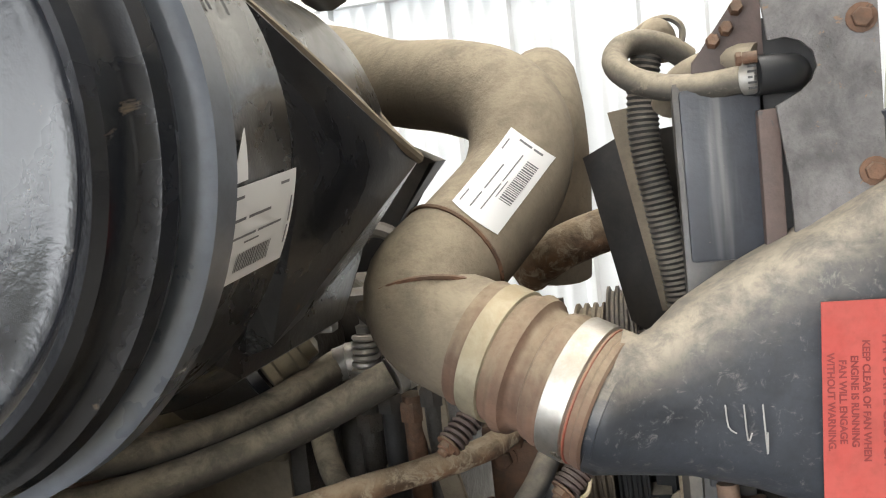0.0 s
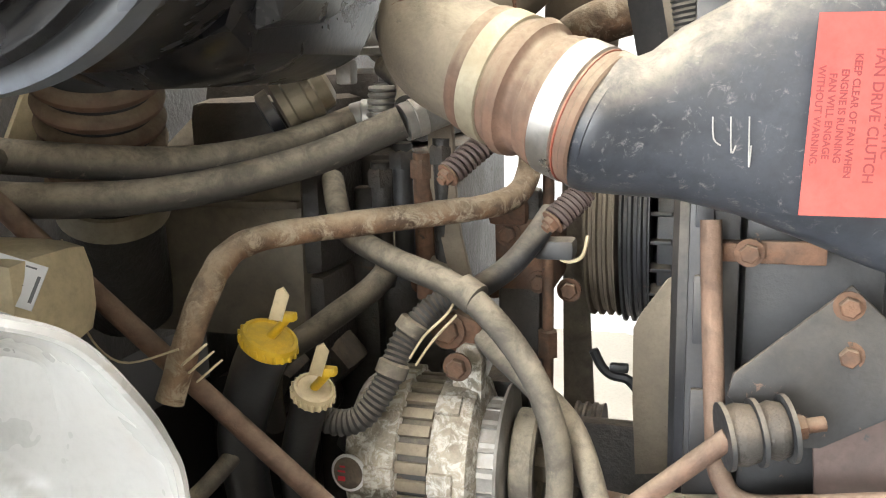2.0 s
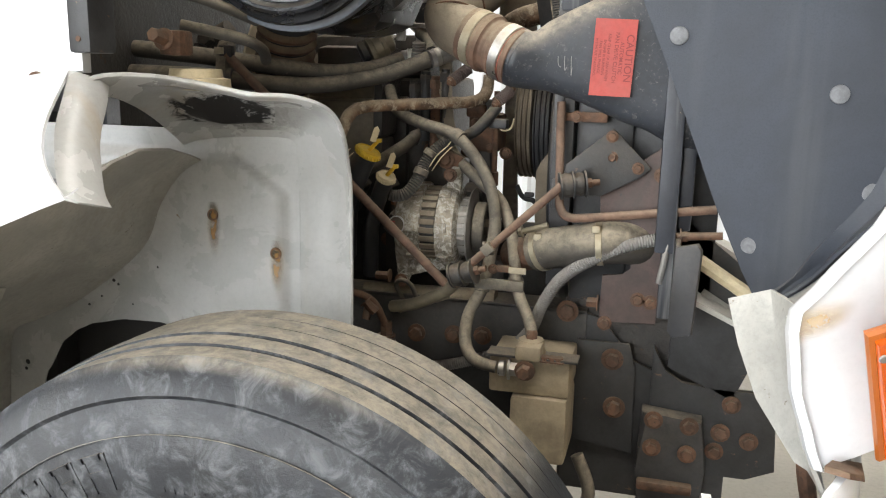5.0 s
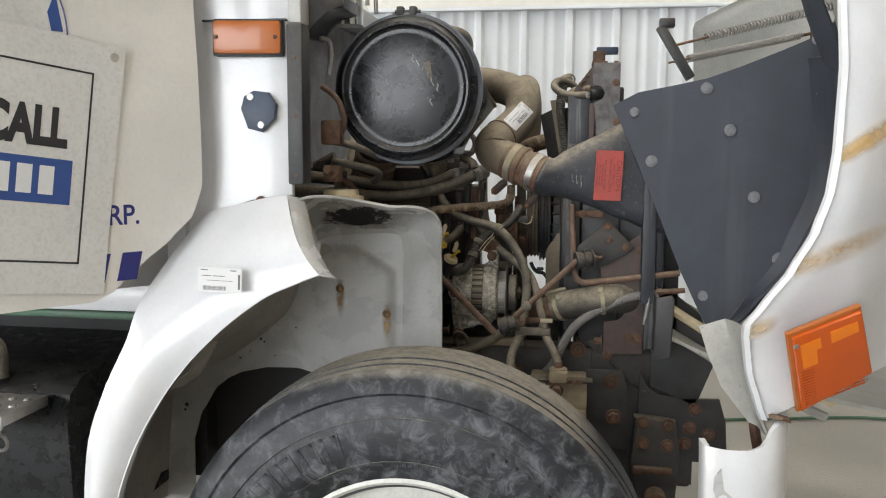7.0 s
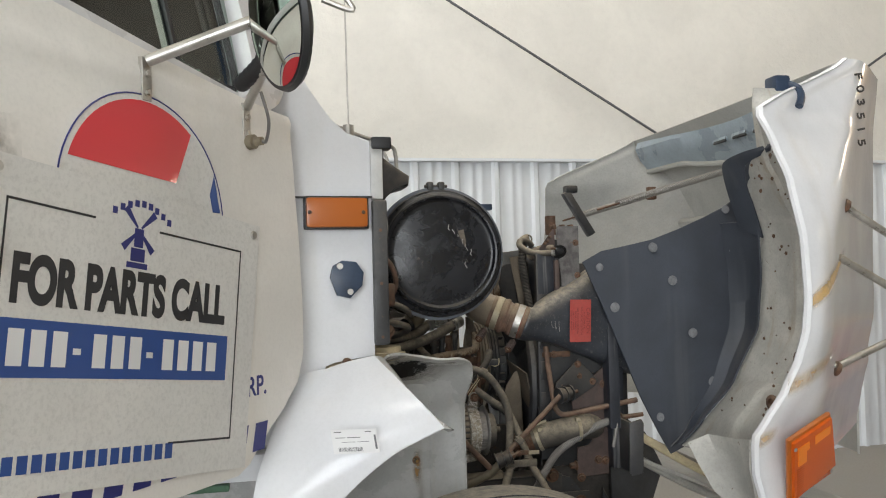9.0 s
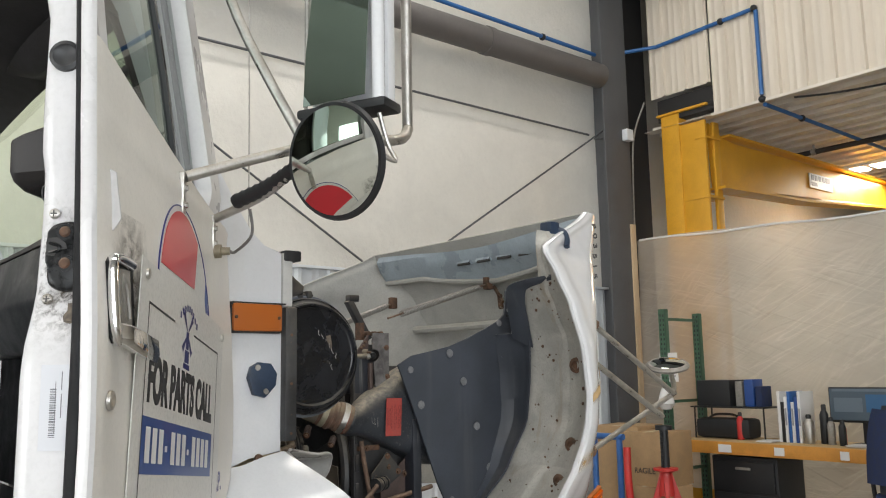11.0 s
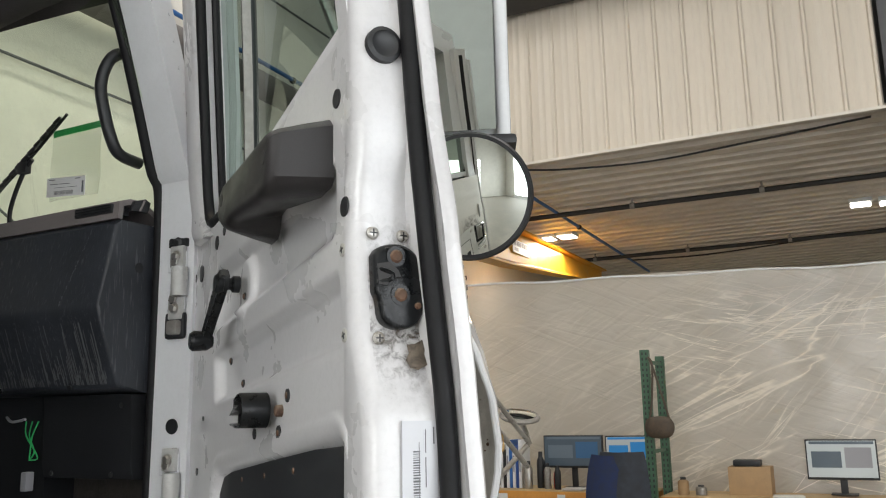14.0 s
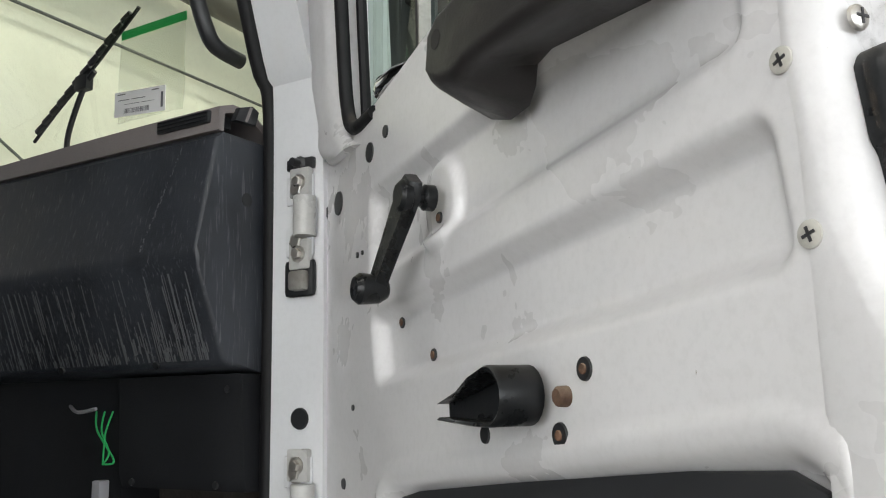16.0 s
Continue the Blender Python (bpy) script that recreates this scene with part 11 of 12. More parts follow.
for c, a in (((-0.250, 0.655, 1.178), (0.3, 0.3, 0.9)), ((-0.236, 0.675, 1.214), (0.5, 0.3, 0.8))):
    lathe(bm, c, a, [(-0.008, 0.0125), (-0.006, 0.0155), (0.006, 0.0155), (0.008, 0.0125)], 16)
part("loom_tape", bm, "rubber", truck)
bm = bmesh.new()
tube(bm, [(-0.232, 0.655, 1.190), (-0.215, 0.65, 1.215), (-0.195, 0.66, 1.235), (-0.19, 0.68, 1.25)], 0.0013, 6)
tube(bm, [(-0.228, 0.66, 1.182), (-0.208, 0.655, 1.21), (-0.188, 0.665, 1.232)], 0.0013, 6)
part("thin_wire", bm, "cream", truck, "thin tan wires along the loom")
bm = bmesh.new()
tube(bm, [(-0.13, 0.80, 1.285), (-0.11, 0.78, 1.262), (-0.09, 0.78, 1.265), (-0.085, 0.79, 1.285)], 0.002, 6)
part("loop_wire", bm, "cream", truck)
# twin P-clamps
for c, a in (((-0.106, 0.622, 0.958), (0.1, 0.3, 0.9)), ((-0.040, 0.632, 0.968), (-0.1, 0.3, 0.9)), ((-0.175, 0.662, 1.253), (0.8, -0.3, -0.4))):
    bm = bmesh.new()
    lathe(bm, c, a, [(-0.011, 0.0128), (-0.010, 0.0155), (0.010, 0.0155), (0.011, 0.0128)], 20)
    part("hose_clip", bm, "rubber", truck)
bm = bmesh.new()
span(bm, (-0.12, 0.605, 0.955), (-0.02, 0.617, 0.978), 0.004)
part("clip_bridge", bm, "rubber", truck)
bm = bmesh.new()
box(bm, (-0.062, 0.612, 1.0), (0.03, 0.012, 0.014), 0.003)
hexbolt(bm, (-0.082, 0.604, 1.0), (0, -1, 0), 0.007)
part("clip_screw", bm, "rust", truck)
bm = bmesh.new()
span(bm, (-0.05, 0.596, 0.995), (-0.015, 0.60, 1.008), 0.002)
part("clip_strap", bm, "clamp_dusty", truck)
bm = bmesh.new()
for c, a in (((-0.615, 0.525, 1.398), (1, 0.3, -0.1)), ((-0.605, 0.51, 1.360), (1, 0.3, -0.05))):
    lathe(bm, c, a, [(-0.012, 0.0172), (-0.011, 0.020), (0.011, 0.020), (0.012, 0.0172)], 20)
box(bm, (-0.60, 0.505, 1.41), (0.028, 0.016, 0.024), 0.004)
part("hose_buckle", bm, "black", truck)

# regulator and thermostat fittings
rd = V((0.055, 0.03, 0.032)).normalized()
bm = bmesh.new()
lathe(bm, (-0.398, 0.745, 1.417), rd, [(0, 0.022), (0.003, 0.028), (0.012, 0.028), (0.014, 0.025), (0.03, 0.025), (0.032, 0.027), (0.040, 0.027), (0.042, 0.024), (0.055, 0.022), (0.060, 0.012)], 28)
rg = part("pressure_regulator", bm, "brass", truck, "grimy metal pressure regulator")
bm = bmesh.new()
lathe(bm, (-0.402, 0.743, 1.415), rd, [(-0.012, 0.02), (-0.010, 0.026), (0.002, 0.027)], 28)
part("regulator_base", bm, "black", rg)
bm = bmesh.new()
box(bm, (-0.335, 0.778, 1.455), (0.018, 0.02, 0.026), 0.004)
cyl(bm, (-0.335, 0.775, 1.465), (-0.328, 0.77, 1.492), 0.006, n=8)
part("regulator_knob", bm, "zinc", rg)
bm = bmesh.new()
lathe(bm, (-0.300, 0.80, 1.43), (0, 0, 1), [(0, 0.012), (0.012, 0.013), (0.014, 0.008), (0.04, 0.008), (0.042, 0.026), (0.048, 0.028), (0.05, 0.02)], 18)
part("vacuum_valve", bm, "zinc", truck)
bm = bmesh.new()
ring(bm, (-0.305, 0.86, 1.50), (0.2, -1, 0.1), 0.036, 0.009, 28, 8)
part("lift_eye", bm, "zinc", truck, "zinc lifting eye")
bm = bmesh.new()
tube(bm, [(-0.335, 0.79, 1.404), (-0.30, 0.80, 1.412), (-0.26, 0.79, 1.415), (-0.22, 0.78, 1.42)], 0.018, 14)
cyl(bm, (-0.258, 0.733, 1.404), (-0.225, 0.76, 1.418), 0.019, n=16)
part("thermostat_elbow", bm, "zinc", truck)
bm = bmesh.new()
coil(bm, (-0.295, 0.765, 1.40), (-0.290, 0.765, 1.44), 0.012, 0.003, 6, 6, 12)
part("valve_spring", bm, "steel", truck)
bm = bmesh.new()
for c, a in (((-0.318, 0.792, 1.407), (1, 0.3, 0.1)), ((-0.246, 0.742, 1.409), (0.8, 0.6, 0.3))):
    lathe(bm, c, a, [(-0.006, 0.0175), (-0.005, 0.0198), (0.005, 0.0198), (0.006, 0.0175)], 20)
part("worm_clamp", bm, "steel", truck)
# strap holding the two heater hoses together
bm = bmesh.new()
loop = [(0.478, 1.425), (0.489, 1.4265), (0.500, 1.419), (0.502, 1.405), (0.498, 1.385), (0.494, 1.365), (0.488, 1.348), (0.474, 1.345), (0.464, 1.352), (0.462, 1.366), (0.465, 1.385), (0.469, 1.405), (0.472, 1.417)]
loft(bm, [[V((x, 0.516 + (y - 0.483) * 1.25, 1.385 + (z - 1.385) * 1.12)) for y, z in loop] for x in (-0.618, -0.617, -0.599, -0.598)])
strap = part("hose_strap", bm, "rubber", truck, "rubber strap round the heater hoses")
bm = bmesh.new()
span(bm, (-0.617, 0.486, 1.405), (-0.599, 0.494, 1.418), 0.002)
part("strap_buckle", bm, "clamp_dusty", strap)
# turbo hose bellows; the black core paints shade into the grooves
bm = bmesh.new()
b0, bax = V((-0.580, 0.700, 1.316)), V((0.33, -0.45, 1.0)).normalized()
lathe(bm, b0, bax, [(0, 0.052), (0.034, 0.052), (0.18, 0.052), (0.19, 0.050)], 40)
be = part("turbo_bellows", bm, "trim", truck, "rust-red ribbed turbo hose, core blackened for groove shade")
for k in range(6):
    bm = bmesh.new()
    lathe(bm, b0 + bax * (0.034 + 0.0235 * k), bax, [(0.0025, 0.052), (0.004, 0.057), (0.008, 0.0615), (0.0125, 0.0625), (0.017, 0.060), (0.0205, 0.055), (0.0215, 0.052)], 40, False)
    part("bellows_rib", bm, "sleeve", be, "red-brown rib")
bm = bmesh.new()
lathe(bm, b0, bax, [(0.0, 0.054), (0.001, 0.0585), (0.029, 0.0585), (0.030, 0.054)], 36, False)
part("bellows_clamp", bm, "clamp_dusty", be)
bm = bmesh.new()
prism(bm, [(-0.622, 0.60, 1.395), (-0.622, 0.655, 1.365), (-0.622, 0.735, 1.50), (-0.622, 0.69, 1.53)], (0.006, 0, 0), 0.002)
part("cowl_flange", bm, "cream", truck, "cream painted cowl flange behind the hose")
# dusty block behind the hoses
bm = bmesh.new()
loft(bm, [[V((x0, y0, z)), V((x1, y0, z)), V((x1, y0 + 0.15, z)), V((x0, y0 + 0.15, z))] for x0, x1, y0, z in ((-0.60, -0.40, 0.775, 1.16), (-0.595, -0.395, 0.775, 1.345), (-0.575, -0.39, 0.79, 1.375), (-0.545, -0.395, 0.82, 1.415))])
blk = part("heater_box", bm, "caked", truck, "dust-coated dark moulded box behind the hoses")
bm = bmesh.new()
span(bm, (-0.598, 0.766, 1.31), (-0.396, 0.78, 1.318), 0.002)
part("box_seam", bm, "caked", blk)
bm = bmesh.new()
cyl(bm, (-0.62, 0.76, 1.19), (-0.580, 0.700, 1.318), 0.050, n=28)
part("bellows_pipe", bm, "greasy", be)
bm = bmesh.new()
box(bm, (-0.70, 0.62, 1.41), (0.06, 0.05, 0.04), 0.012)
cyl(bm, (-0.70, 0.60, 1.42), (-0.64, 0.60, 1.45), 0.026, n=14)
hexbolt(bm, (-0.68, 0.59, 1.43), (0, -1, 0.2), 0.016, 0.03)
part("turbo_fitting", bm, "greasy", truck)

# engine block and its lumps
bm = bmesh.new()
span(bm, (-0.62, 0.90, 0.80), (-0.285, 1.30, 1.36), 0.02)
eng = part("engine_block", bm, "greasy", truck, "oily black engine block")
bm = bmesh.new()
span(bm, (-0.32, 0.84, 0.62), (-0.10, 1.0, 0.965), 0.02)
part("oil_pan", bm, "greasy", eng)
bm = bmesh.new()
span(bm, (-0.62, 0.94, 1.36), (-0.31, 1.26, 1.46), 0.03)
part("valve_cover", bm, "greasy", eng)
bm = bmesh.new()
box(bm, (-0.455, 0.86, 1.33), (0.16, 0.16, 0.20), 0.02)
box(bm, (-0.45, 0.86, 1.16), (0.14, 0.14, 0.14), 0.012)
part("oil_cooler", bm, "greasy", eng, "dark dusty oil cooler housing")
bm = bmesh.new()
for k in range(5):
    span(bm, (-0.60 + 0.10 * k, 0.875, 0.90), (-0.55 + 0.10 * k, 0.90, 1.32), 0.006)
for k in range(4):
    cyl(bm, (-0.55 + 0.11 * k, 0.89, 1.05), (-0.55 + 0.11 * k, 0.84, 1.05), 0.03, n=16)
part("block_rib", bm, "greasy", eng)
bm = bmesh.new()
for k in range(6):
    hexbolt(bm, (-0.58 + 0.09 * k, 0.897, 0.98 + 0.03 * (k % 2)), (0, -1, 0), 0.012)
    hexbolt(bm, (-0.57 + 0.09 * k, 0.897, 1.20), (0, -1, 0), 0.010)
part("block_bolt", bm, "rust", eng)
for k, (x, z0, z1, mt) in enumerate(((-0.285, 1.23, 1.38, "iron"), (-0.262, 1.21, 1.37, "rust"), (-0.240, 1.20, 1.385, "greasy"), (-0.31, 1.22, 1.36, "greasy"))):
    bm = bmesh.new()
    cyl(bm, (x, 0.80, z0), (x + 0.004, 0.79, z1), 0.011, n=12)
    hexbolt(bm, (x + 0.003, 0.792, z1 - 0.03), (0, 0, 1), 0.015, 0.02, False)
    part("injector_line", bm, mt, eng)
bm = bmesh.new()
prism(bm, [(-0.251, 0.785, 1.40), (-0.223, 0.785, 1.40), (-0.222, 0.785, 1.334), (-0.218, 0.785, 1.285), (-0.203, 0.785, 1.222), (-0.228, 0.785, 1.222), (-0.238, 0.785, 1.275), (-0.250, 0.785, 1.334)], (0, 0.008, 0), 0.002)
part("flat_strap", bm, "tube", eng, "dusty flat steel strap")
bm = bmesh.new()
box(bm, (-0.168, 0.92, 1.245), (0.070, 0.10, 0.085), 0.010)
part("pump_body", bm, "rust", eng, "rusty pump housing")
bm = bmesh.new()
box(bm, (-0.185, 0.90, 1.295), (0.045, 0.08, 0.03), 0.008)
part("pump_cover", bm, "rust", eng)
bm = bmesh.new()
box(bm, (-0.207, 0.74, 1.195), (0.045, 0.03, 0.04), 0.006, Euler((0, 0.4, 0)).to_matrix().to_4x4())
part("adjuster_block", bm, "rust", eng)
bm = bmesh.new()
hexbolt(bm, (-0.214, 0.722, 1.197), (0, -1, 0.2), 0.012)
hexbolt(bm, (-0.185, 0.868, 1.27), (0, -1, 0), 0.010)
hexbolt(bm, (-0.150, 0.868, 1.215), (0, -1, 0), 0.009)
part("pump_bolt", bm, "rust", eng)
bm = bmesh.new()
tube(bm, [(-0.18, 0.72, 1.245), (-0.155, 0.735, 1.262), (-0.135, 0.75, 1.285), (-0.12, 0.78, 1.31)], 0.012, 12)
box(bm, (-0.115, 0.775, 1.275), (0.04, 0.03, 0.02), 0.005)
part("hose_union", bm, "iron", eng)
# accessory pulleys, belt and fan
for cy, cz, r, x0, name, mt in ((1.07, 1.262, 0.135, -0.112, "crank_pulley", "tube"), (1.10, 1.262, 0.150, -0.072, "damper", "iron"), (0.97, 0.97, 0.06, -0.125, "idler_pulley", "iron")):
    bm = bmesh.new()
    prof = [(0, 0.02), (0.001, r * 0.85), (0.002, r)]
    for k in range(3):
        prof += [(0.005 + 0.0115 * k, r), (0.007 + 0.0115 * k, r * 0.955), (0.011 + 0.0115 * k, r * 0.955), (0.013 + 0.0115 * k, r)]
    lathe(bm, (x0, cy, cz), (1, 0, 0), prof + [(0.038, r), (0.039, r * 0.7), (0.040, 0.02)], 56)
    part(name, bm, mt, eng, "dusty grooved pulley")
bm = bmesh.new()
prism(bm, [(-0.146, 1.0, 1.42), (-0.118, 1.0, 1.42), (-0.112, 1.0, 1.20), (-0.097, 1.0, 0.90), (-0.142, 1.0, 0.90), (-0.144, 1.0, 1.20)], (0, 0.006, 0))
part("fan_belt", bm, "rubber", eng, "wide dusty rubber drive belt")
bm = bmesh.new()
cyl(bm, (-0.137, 0.86, 1.34), (-0.139, 0.86, 1.08), 0.0065, n=10)
lathe(bm, (-0.139, 0.86, 1.13), (0, 0, 1), [(0, 0.012), (0.03, 0.012), (0.032, 0.009)], 6)
part("guard_rod", bm, "rust", eng)
bm = bmesh.new()
lathe(bm, (-0.034, 1.12, 1.245), (1, 0, 0), [(0, 0.10), (0.008, 0.142), (0.03, 0.145), (0.05, 0.11), (0.06, 0.05)], 40)
for k in range(28):
    a = 2 * math.pi * k / 28
    box(bm, (-0.022, 1.12 + 0.147 * math.cos(a), 1.245 + 0.147 * math.sin(a)), (0.026, 0.020, 0.005), 0.001, Euler((a, 0, 0)).to_matrix().to_4x4())
fan = part("fan_hub", bm, "iron", eng, "ribbed fan clutch hub")
for k in range(8):
    a = 2 * math.pi * k / 8 + 0.25
    er = V((0, math.cos(a), math.sin(a)))
    et = V((0, -math.sin(a), math.cos(a)))
    c0 = V((0.02, 1.12, 1.245))
    bm = bmesh.new()
    rows = []
    for i in range(5):
        rr = 0.13 + 0.23 * i / 4
        w = 0.05 + 0.03 * i / 4
        rows.append([c0 + er * rr + et * (w * (j - 1.5) / 1.5) + V((0.018 * (j - 1.5) / 1.5, 0, 0)) for j in range(4)])
    skin(bm, rows, 0.004)
    part("fan_blade", bm, "tube" if k % 3 == 1 else "iron", fan)
bm = bmesh.new()
prism(bm, [(-0.040, 0.87, 0.99), (-0.044, 0.87, 1.08), (-0.045, 0.87, 1.166), (-0.036, 0.87, 1.185), (-0.010, 0.87, 1.224), (0.01, 0.87, 1.235), (0.02, 0.87, 1.0)], (0.006, 0.012, 0), 0.002)
part("shroud_blade", bm, "tube", eng, "dusty tan fan shroud edge")
bm = bmesh.new()
span(bm, (-0.14, 0.88, 0.62), (0.0, 0.90, 1.045), 0.004)
part("lower_shroud", bm, "greasy", truck, "dark sheet below the fan")
bm = bmesh.new()
tube(bm, [(-0.092, 0.90, 1.128), (-0.082, 0.90, 1.108), (-0.070, 0.90, 1.098), (-0.052, 0.90, 1.094), (-0.038, 0.90, 1.078)], 0.006, 8)
box(bm, (-0.062, 0.90, 1.108), (0.022, 0.012, 0.010), 0.003)
part("fan_wire", bm, "trim", eng, "black sensor lead by the fan")
bm = bmesh.new()
span(bm, (0.05, 0.74, 0.48), (0.40, 1.42, 0.92), 0.01)
part("front_crossmember", bm, "greasy", truck, "dark front crossmember behind the rail")
bm = bmesh.new()
prism(bm, [(0.27, 0.70, 1.12), (0.40, 0.70, 1.02), (0.46, 0.70, 0.90), (0.40, 0.70, 0.74), (0.27, 0.70, 0.80)], (0, 0.02, 0), 0.003)
part("hinge_bracket", bm, "iron", truck, "black hood hinge bracket")
# frame rail, hanger and steering gear
bm = bmesh.new()
prism(bm, [(0.24, 0.70, 0.845), (0.265, 0.70, 0.79), (0.30, 0.70, 0.768), (0.36, 0.70, 0.764), (0.468, 0.70, 0.766), (0.488, 0.70, 0.70), (0.495, 0.70, 0.60), (0.44, 0.70, 0.575), (0.24, 0.70, 0.575)], (0, 0.012, 0), 0.002)
horn = part("frame_horn", bm, "iron", truck, "dark frame horn plate behind the bumper")
for x, z in ((0.40, 0.735), (0.44, 0.66), (0.375, 0.63)):
    bm = bmesh.new()
    hexbolt(bm, (x, 0.70, z), (0, -1, 0), 0.013, 0.012)
    part("horn_bolt", bm, "rust", horn)
bm = bmesh.new()
span(bm, (-2.4, 0.71, 0.62), (0.10, 0.72, 0.90), 0.004)
span(bm, (-2.4, 0.71, 0.89), (0.10, 0.80, 0.90), 0.003)
prism(bm, [(0.06, 0.715, 0.905), (0.13, 0.715, 0.885), (0.20, 0.715, 0.80), (0.40, 0.715, 0.72), (0.40, 0.715, 0.5), (0.06, 0.715, 0.5)], (0, 0.01, 0))
fr = part("frame_rail", bm, "iron", truck, "black chassis rail with rusty bolts")
bm = bmesh.new()
for x, z in ((-0.269, 0.815), (-0.185, 0.820), (-0.12, 0.824)):
    hexbolt(bm, (x, 0.709, z), (0, -1, 0), 0.014)
for x, z in ((0.158, 0.805), (0.168, 0.70), (0.06, 0.90)):
    hexbolt(bm, (x, 0.700, z), (0, -1, 0), 0.016)
part("rail_bolt", bm, "rust", fr)
bm = bmesh.new()
prism(bm, [(0.085, 0.70, 0.84), (0.19, 0.70, 0.84), (0.205, 0.70, 0.79), (0.21, 0.70, 0.60), (0.07, 0.70, 0.62)], (0, 0.01, 0), 0.002)
part("hanger_plate", bm, "iron", fr)
bm = bmesh.new()
prism(bm, [(0.225, 0.66, 0.715), (0.345, 0.66, 0.705), (0.36, 0.66, 0.60), (0.345, 0.66, 0.42), (0.235, 0.66, 0.42), (0.22, 0.66, 0.58)], (0, 0.05, 0), 0.012)
hg = part("spring_hanger", bm, "iron", truck, "heavy cast spring hanger")
bm = bmesh.new()
for x, z in ((0.25, 0.70), (0.32, 0.695), (0.25, 0.64), (0.32, 0.635), (0.38, 0.69)):
    hexbolt(bm, (x, 0.658, z), (0, -1, 0), 0.013)
part("hanger_bolt", bm, "rust", hg)
bm = bmesh.new()
box(bm, (0.28, 0.655, 0.56), (0.11, 0.03, 0.02), 0.006)
cyl(bm, (0.29, 0.60, 0.48), (0.29, 0.76, 0.48), 0.03, n=18)
part("spring_pin", bm, "rust", hg)
bm = bmesh.new()
tube(bm, [(0.05, 0.74, 0.62), (-0.1, 0.74, 0.56), (-0.3, 0.74, 0.53), (-0.6, 0.74, 0.55), (-0.9, 0.74, 0.62)], 0.032, 6)
part("leaf_spring", bm, "iron", truck)
bm = bmesh.new()
tube(bm, [(0.10, 0.66, 0.60), (0.13, 0.65, 0.52), (0.10, 0.65, 0.44), (0.12, 0.66, 0.36)], 0.014, 10)
part("damper_line", bm, "rubber", truck)
bm = bmesh.new()
span(bm, (-0.075, 0.56, 0.76), (0.085, 0.70, 0.835), 0.008)
span(bm, (-0.03, 0.55, 0.62), (0.085, 0.70, 0.76), 0.015)
gear = part("steering_gear", bm, "gear", truck, "tan corroded steering gear casting")
bm = bmesh.new()
lathe(bm, (0.004, 0.585, 0.835), (0, 0, 1), [(0, 0.028), (0.012, 0.03), (0.02, 0.026), (0.034, 0.026), (0.036, 0.018)], 8)
box(bm, (0.004, 0.565, 0.852), (0.05, 0.05, 0.03), 0.006)
part("gear_cap", bm, "gear", gear)
bm = bmesh.new()
hexbolt(bm, (0.0, 0.542, 0.818), (0, -1, 0), 0.014, 0.02)
for x in (0.035, 0.062, 0.05):
    hexbolt(bm, (x, 0.56, 0.836), (0, 0, 1), 0.010)
hexbolt(bm, (0.004, 0.585, 0.866), (0, 0, 1), 0.012, 0.02)
part("gear_bolt", bm, "rust", gear)
bm = bmesh.new()
span(bm, (-0.08, 0.552, 0.836), (0.10, 0.60, 0.842), 0.002)
part("gear_shelf", bm, "iron", gear)
bm = bmesh.new()
lathe(bm, (-0.055, 0.558, 0.812), (1, 0, 0), [(0, 0.013), (0.002, 0.016), (0.012, 0.016), (0.014, 0.013)], 16)
hexbolt(bm, (-0.035, 0.558, 0.812), (1, 0, 0), 0.015, 0.02)
part("hose_nut", bm, "steel", gear)
# arm from the joint back to the rail
bm = bmesh.new()
tube(bm, [(-0.150, 0.585, 0.975), (-0.18, 0.60, 0.945), (-0.25, 0.63, 0.905), (-0.31, 0.66, 0.885)], 0.013, 10)
prism(bm, [(-0.17, 0.60, 0.955), (-0.17, 0.60, 0.93), (-0.29, 0.645, 0.875), (-0.29, 0.645, 0.89)], (0, 0.01, 0), 0.002)
part("stay_arm", bm, "brass", truck, "dusty brown stay arm")
bm = bmesh.new()
cyl(bm, (-0.40, 0.74, 0.885), (-0.10, 0.74, 0.895), 0.026, n=16)
part("cross_tube", bm, "tube", truck)
bm = bmesh.new()
for p in ((-0.41, 0.60, 0.93), (-0.36, 0.63, 0.90)):
    hexbolt(bm, p, (0.6, 0, -0.6), 0.011, 0.03)
cyl(bm, (-0.355, 0.64, 0.90), (-0.36, 0.63, 0.86), 0.009, n=10)
hexbolt(bm, (-0.325, 0.665, 0.815), (0, 0, 1), 0.014, 0.03)
part("line_fitting", bm, "rust", truck)
# cross-member lumps in the dark beneath
bm = bmesh.new()
for k in range(7):
    rnd = random.Random(k)
    box(bm, (-0.50 + 0.055 * k, 0.78 + 0.05 * rnd.random(), 0.95 + 0.18 * rnd.random()), (0.05, 0.06, 0.05 + 0.05 * rnd.random()), 0.012, Euler((rnd.random(), rnd.random(), 0)).to_matrix().to_4x4())
tagged(part("engine_ancillary", bm, "greasy", eng, "dark oily ancillaries low on the block"), kind="stuff")
# added near-black box stands in for the shaded depth behind the fender arch
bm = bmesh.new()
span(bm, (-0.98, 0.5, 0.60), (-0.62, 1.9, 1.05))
part("arch_shade_box", bm, "dark", truck)
bm = bmesh.new()
tube(bm, [(-0.41, 0.64, 0.86), (-0.42, 0.62, 0.80), (-0.40, 0.62, 0.72)], 0.02, 12)
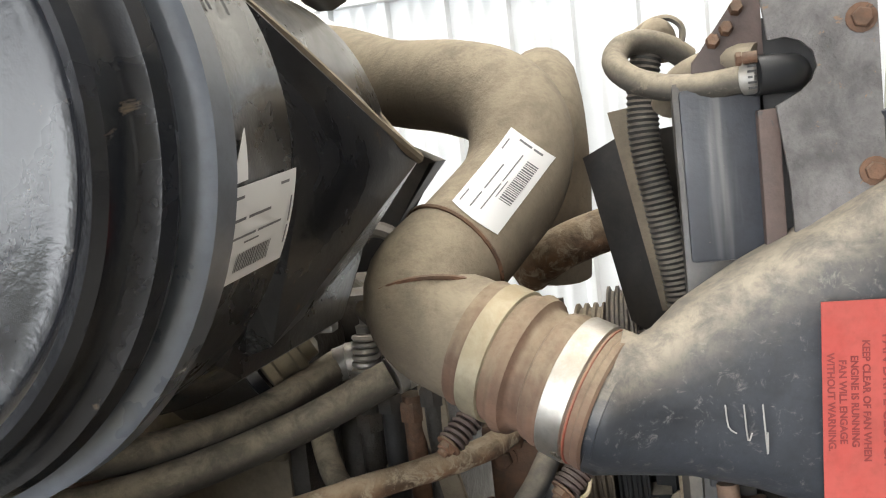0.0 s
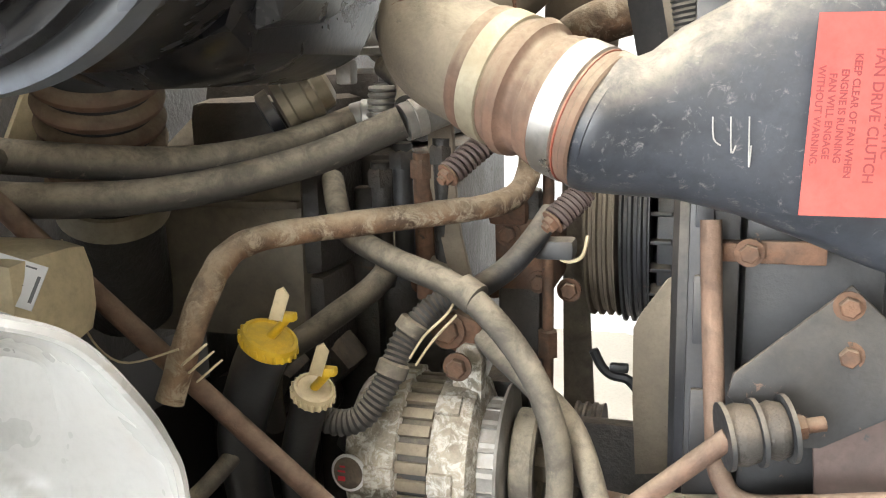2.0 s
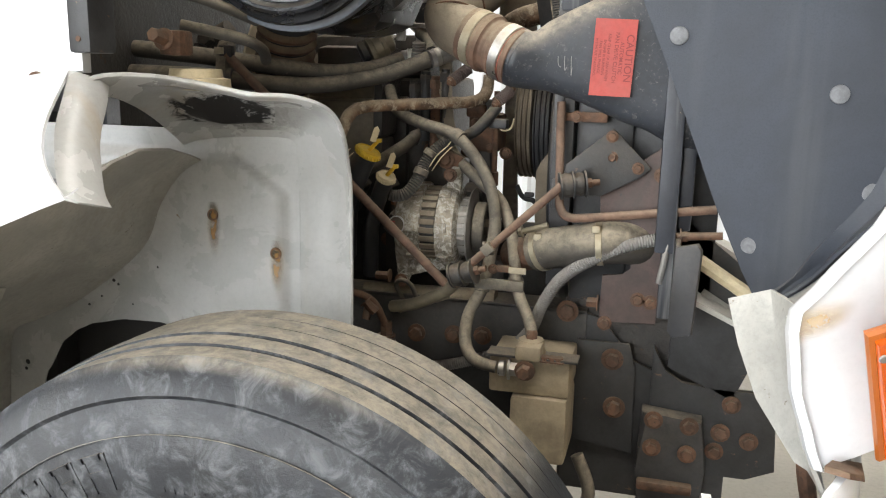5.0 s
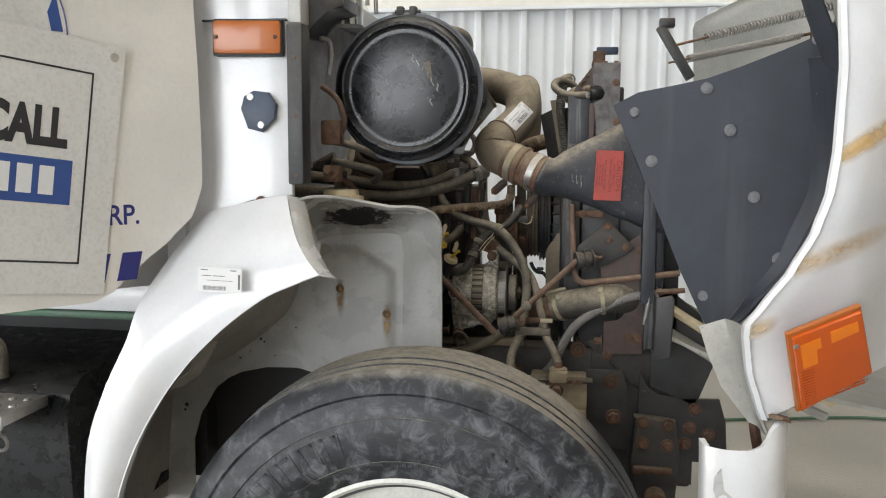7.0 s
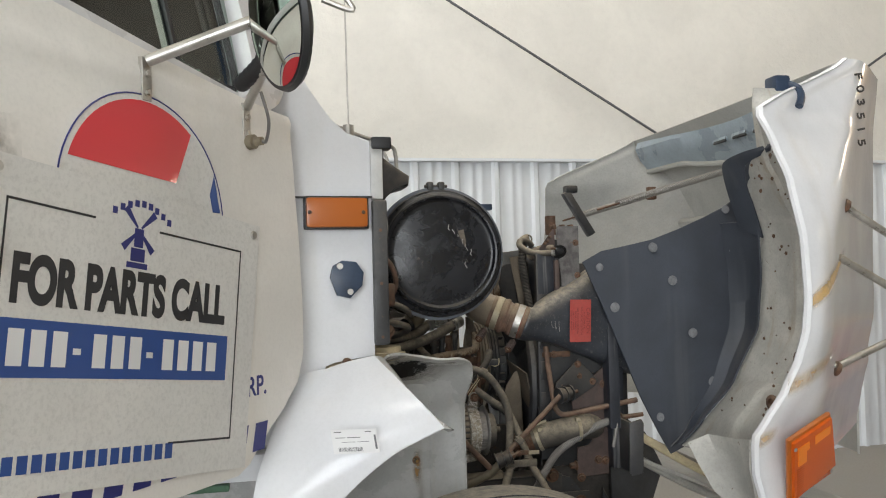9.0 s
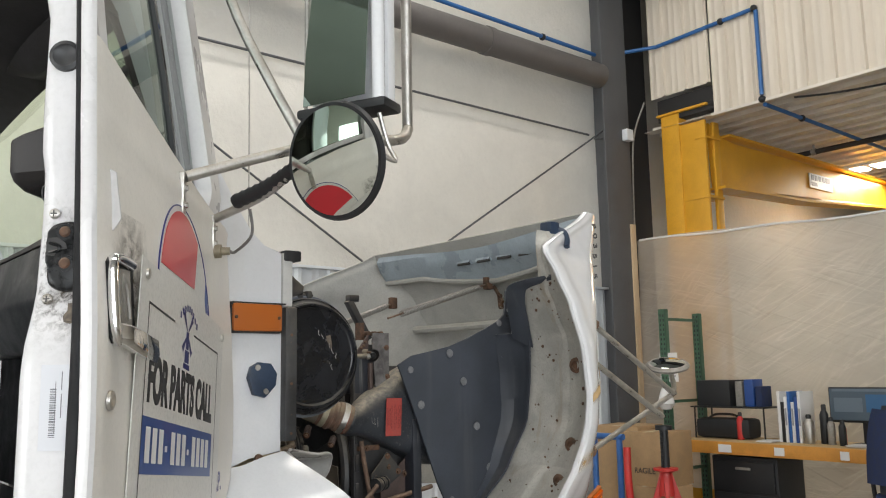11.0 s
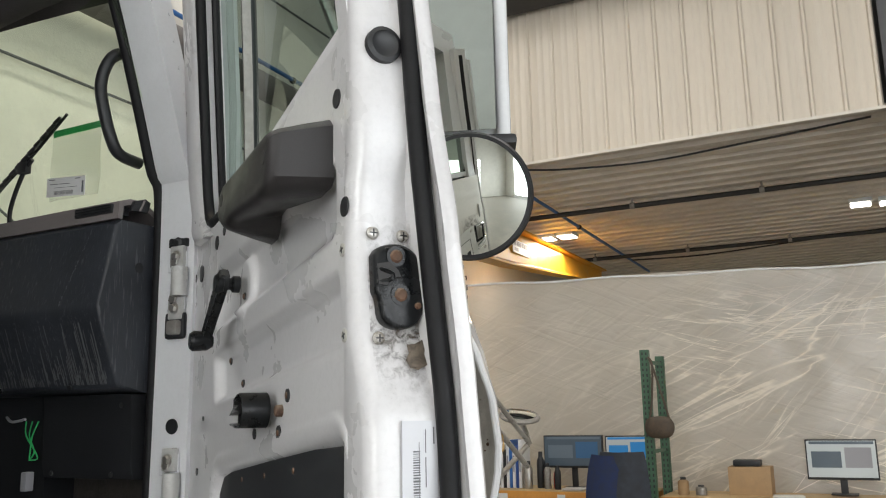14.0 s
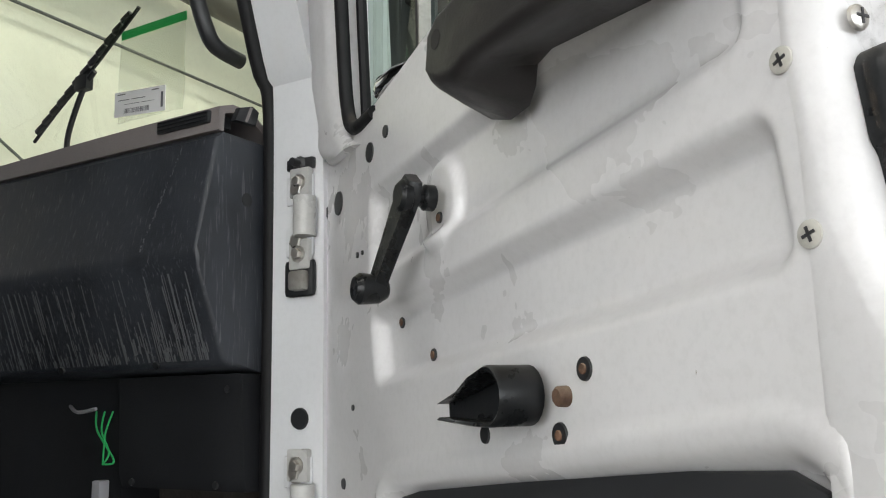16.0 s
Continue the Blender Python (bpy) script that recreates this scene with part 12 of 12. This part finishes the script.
bmesh.ops.create_icosphere(bm, subdivisions=2, radius=0.032, matrix=Matrix.Translation((-0.405, 0.63, 0.80)))
part("tie_rod_end", bm, "iron", truck)
# pipes between cowl and cleaner
for pts, r, mt in (([(-0.565, 0.20, 1.74), (-0.55, 0.22, 1.735), (-0.545, 0.22, 1.70), (-0.55, 0.21, 1.655)], 0.005, "zinc"), ([(-0.57, 0.22, 1.63), (-0.535, 0.23, 1.60), (-0.52, 0.24, 1.555), (-0.53, 0.25, 1.52), (-0.56, 0.25, 1.505)], 0.007, "rod"), ([(-0.57, 0.26, 1.50), (-0.53, 0.27, 1.495), (-0.49, 0.30, 1.48), (-0.46, 0.36, 1.46)], 0.009, "rubber"), ([(-0.57, 0.30, 1.45), (-0.52, 0.32, 1.44), (-0.475, 0.35, 1.428), (-0.47, 0.40, 1.412), (-0.50, 0.47, 1.395)], 0.010, "rubber")):
    bm = bmesh.new()
    tube(bm, pts, r, 10)
    part("cowl_line", bm, mt, truck)
bm = bmesh.new()
box(bm, (-0.55, 0.24, 1.52), (0.05, 0.04, 0.06), 0.008)
box(bm, (-0.555, 0.26, 1.42), (0.04, 0.04, 0.04), 0.006)
hexbolt(bm, (-0.548, 0.215, 1.425), (0, -1, 0.2), 0.012, 0.03)
part("cowl_valve", bm, "rust", truck)
# tread plates and rails under the tilted hood
for k, (a, b) in enumerate((((0.30, 0.62, 1.05), (0.75, 0.60, 0.80)), ((0.30, 0.80, 1.06), (0.80, 0.80, 0.80)), ((0.32, 0.70, 0.96), (0.75, 0.66, 0.74)))):
    bm = bmesh.new()
    tube(bm, [a, V(a).lerp(V(b), 0.5) + V((0, 0, -0.01)), b], 0.014, 8)
    part("grille_bar", bm, ("cream", "zinc", "flange")[k], hood, "pale grille bars below the hood")
bm = bmesh.new()
skin(bm, [[V((0.28, 0.62, 0.98)), V((0.28, 1.5, 0.98))], [V((0.60, 0.60, 0.84)), V((0.60, 1.5, 0.84))], [V((1.1, 0.55, 0.76)), V((1.1, 1.6, 0.76))]], 0.01)
part("grille_shell", bm, "flange", hood)
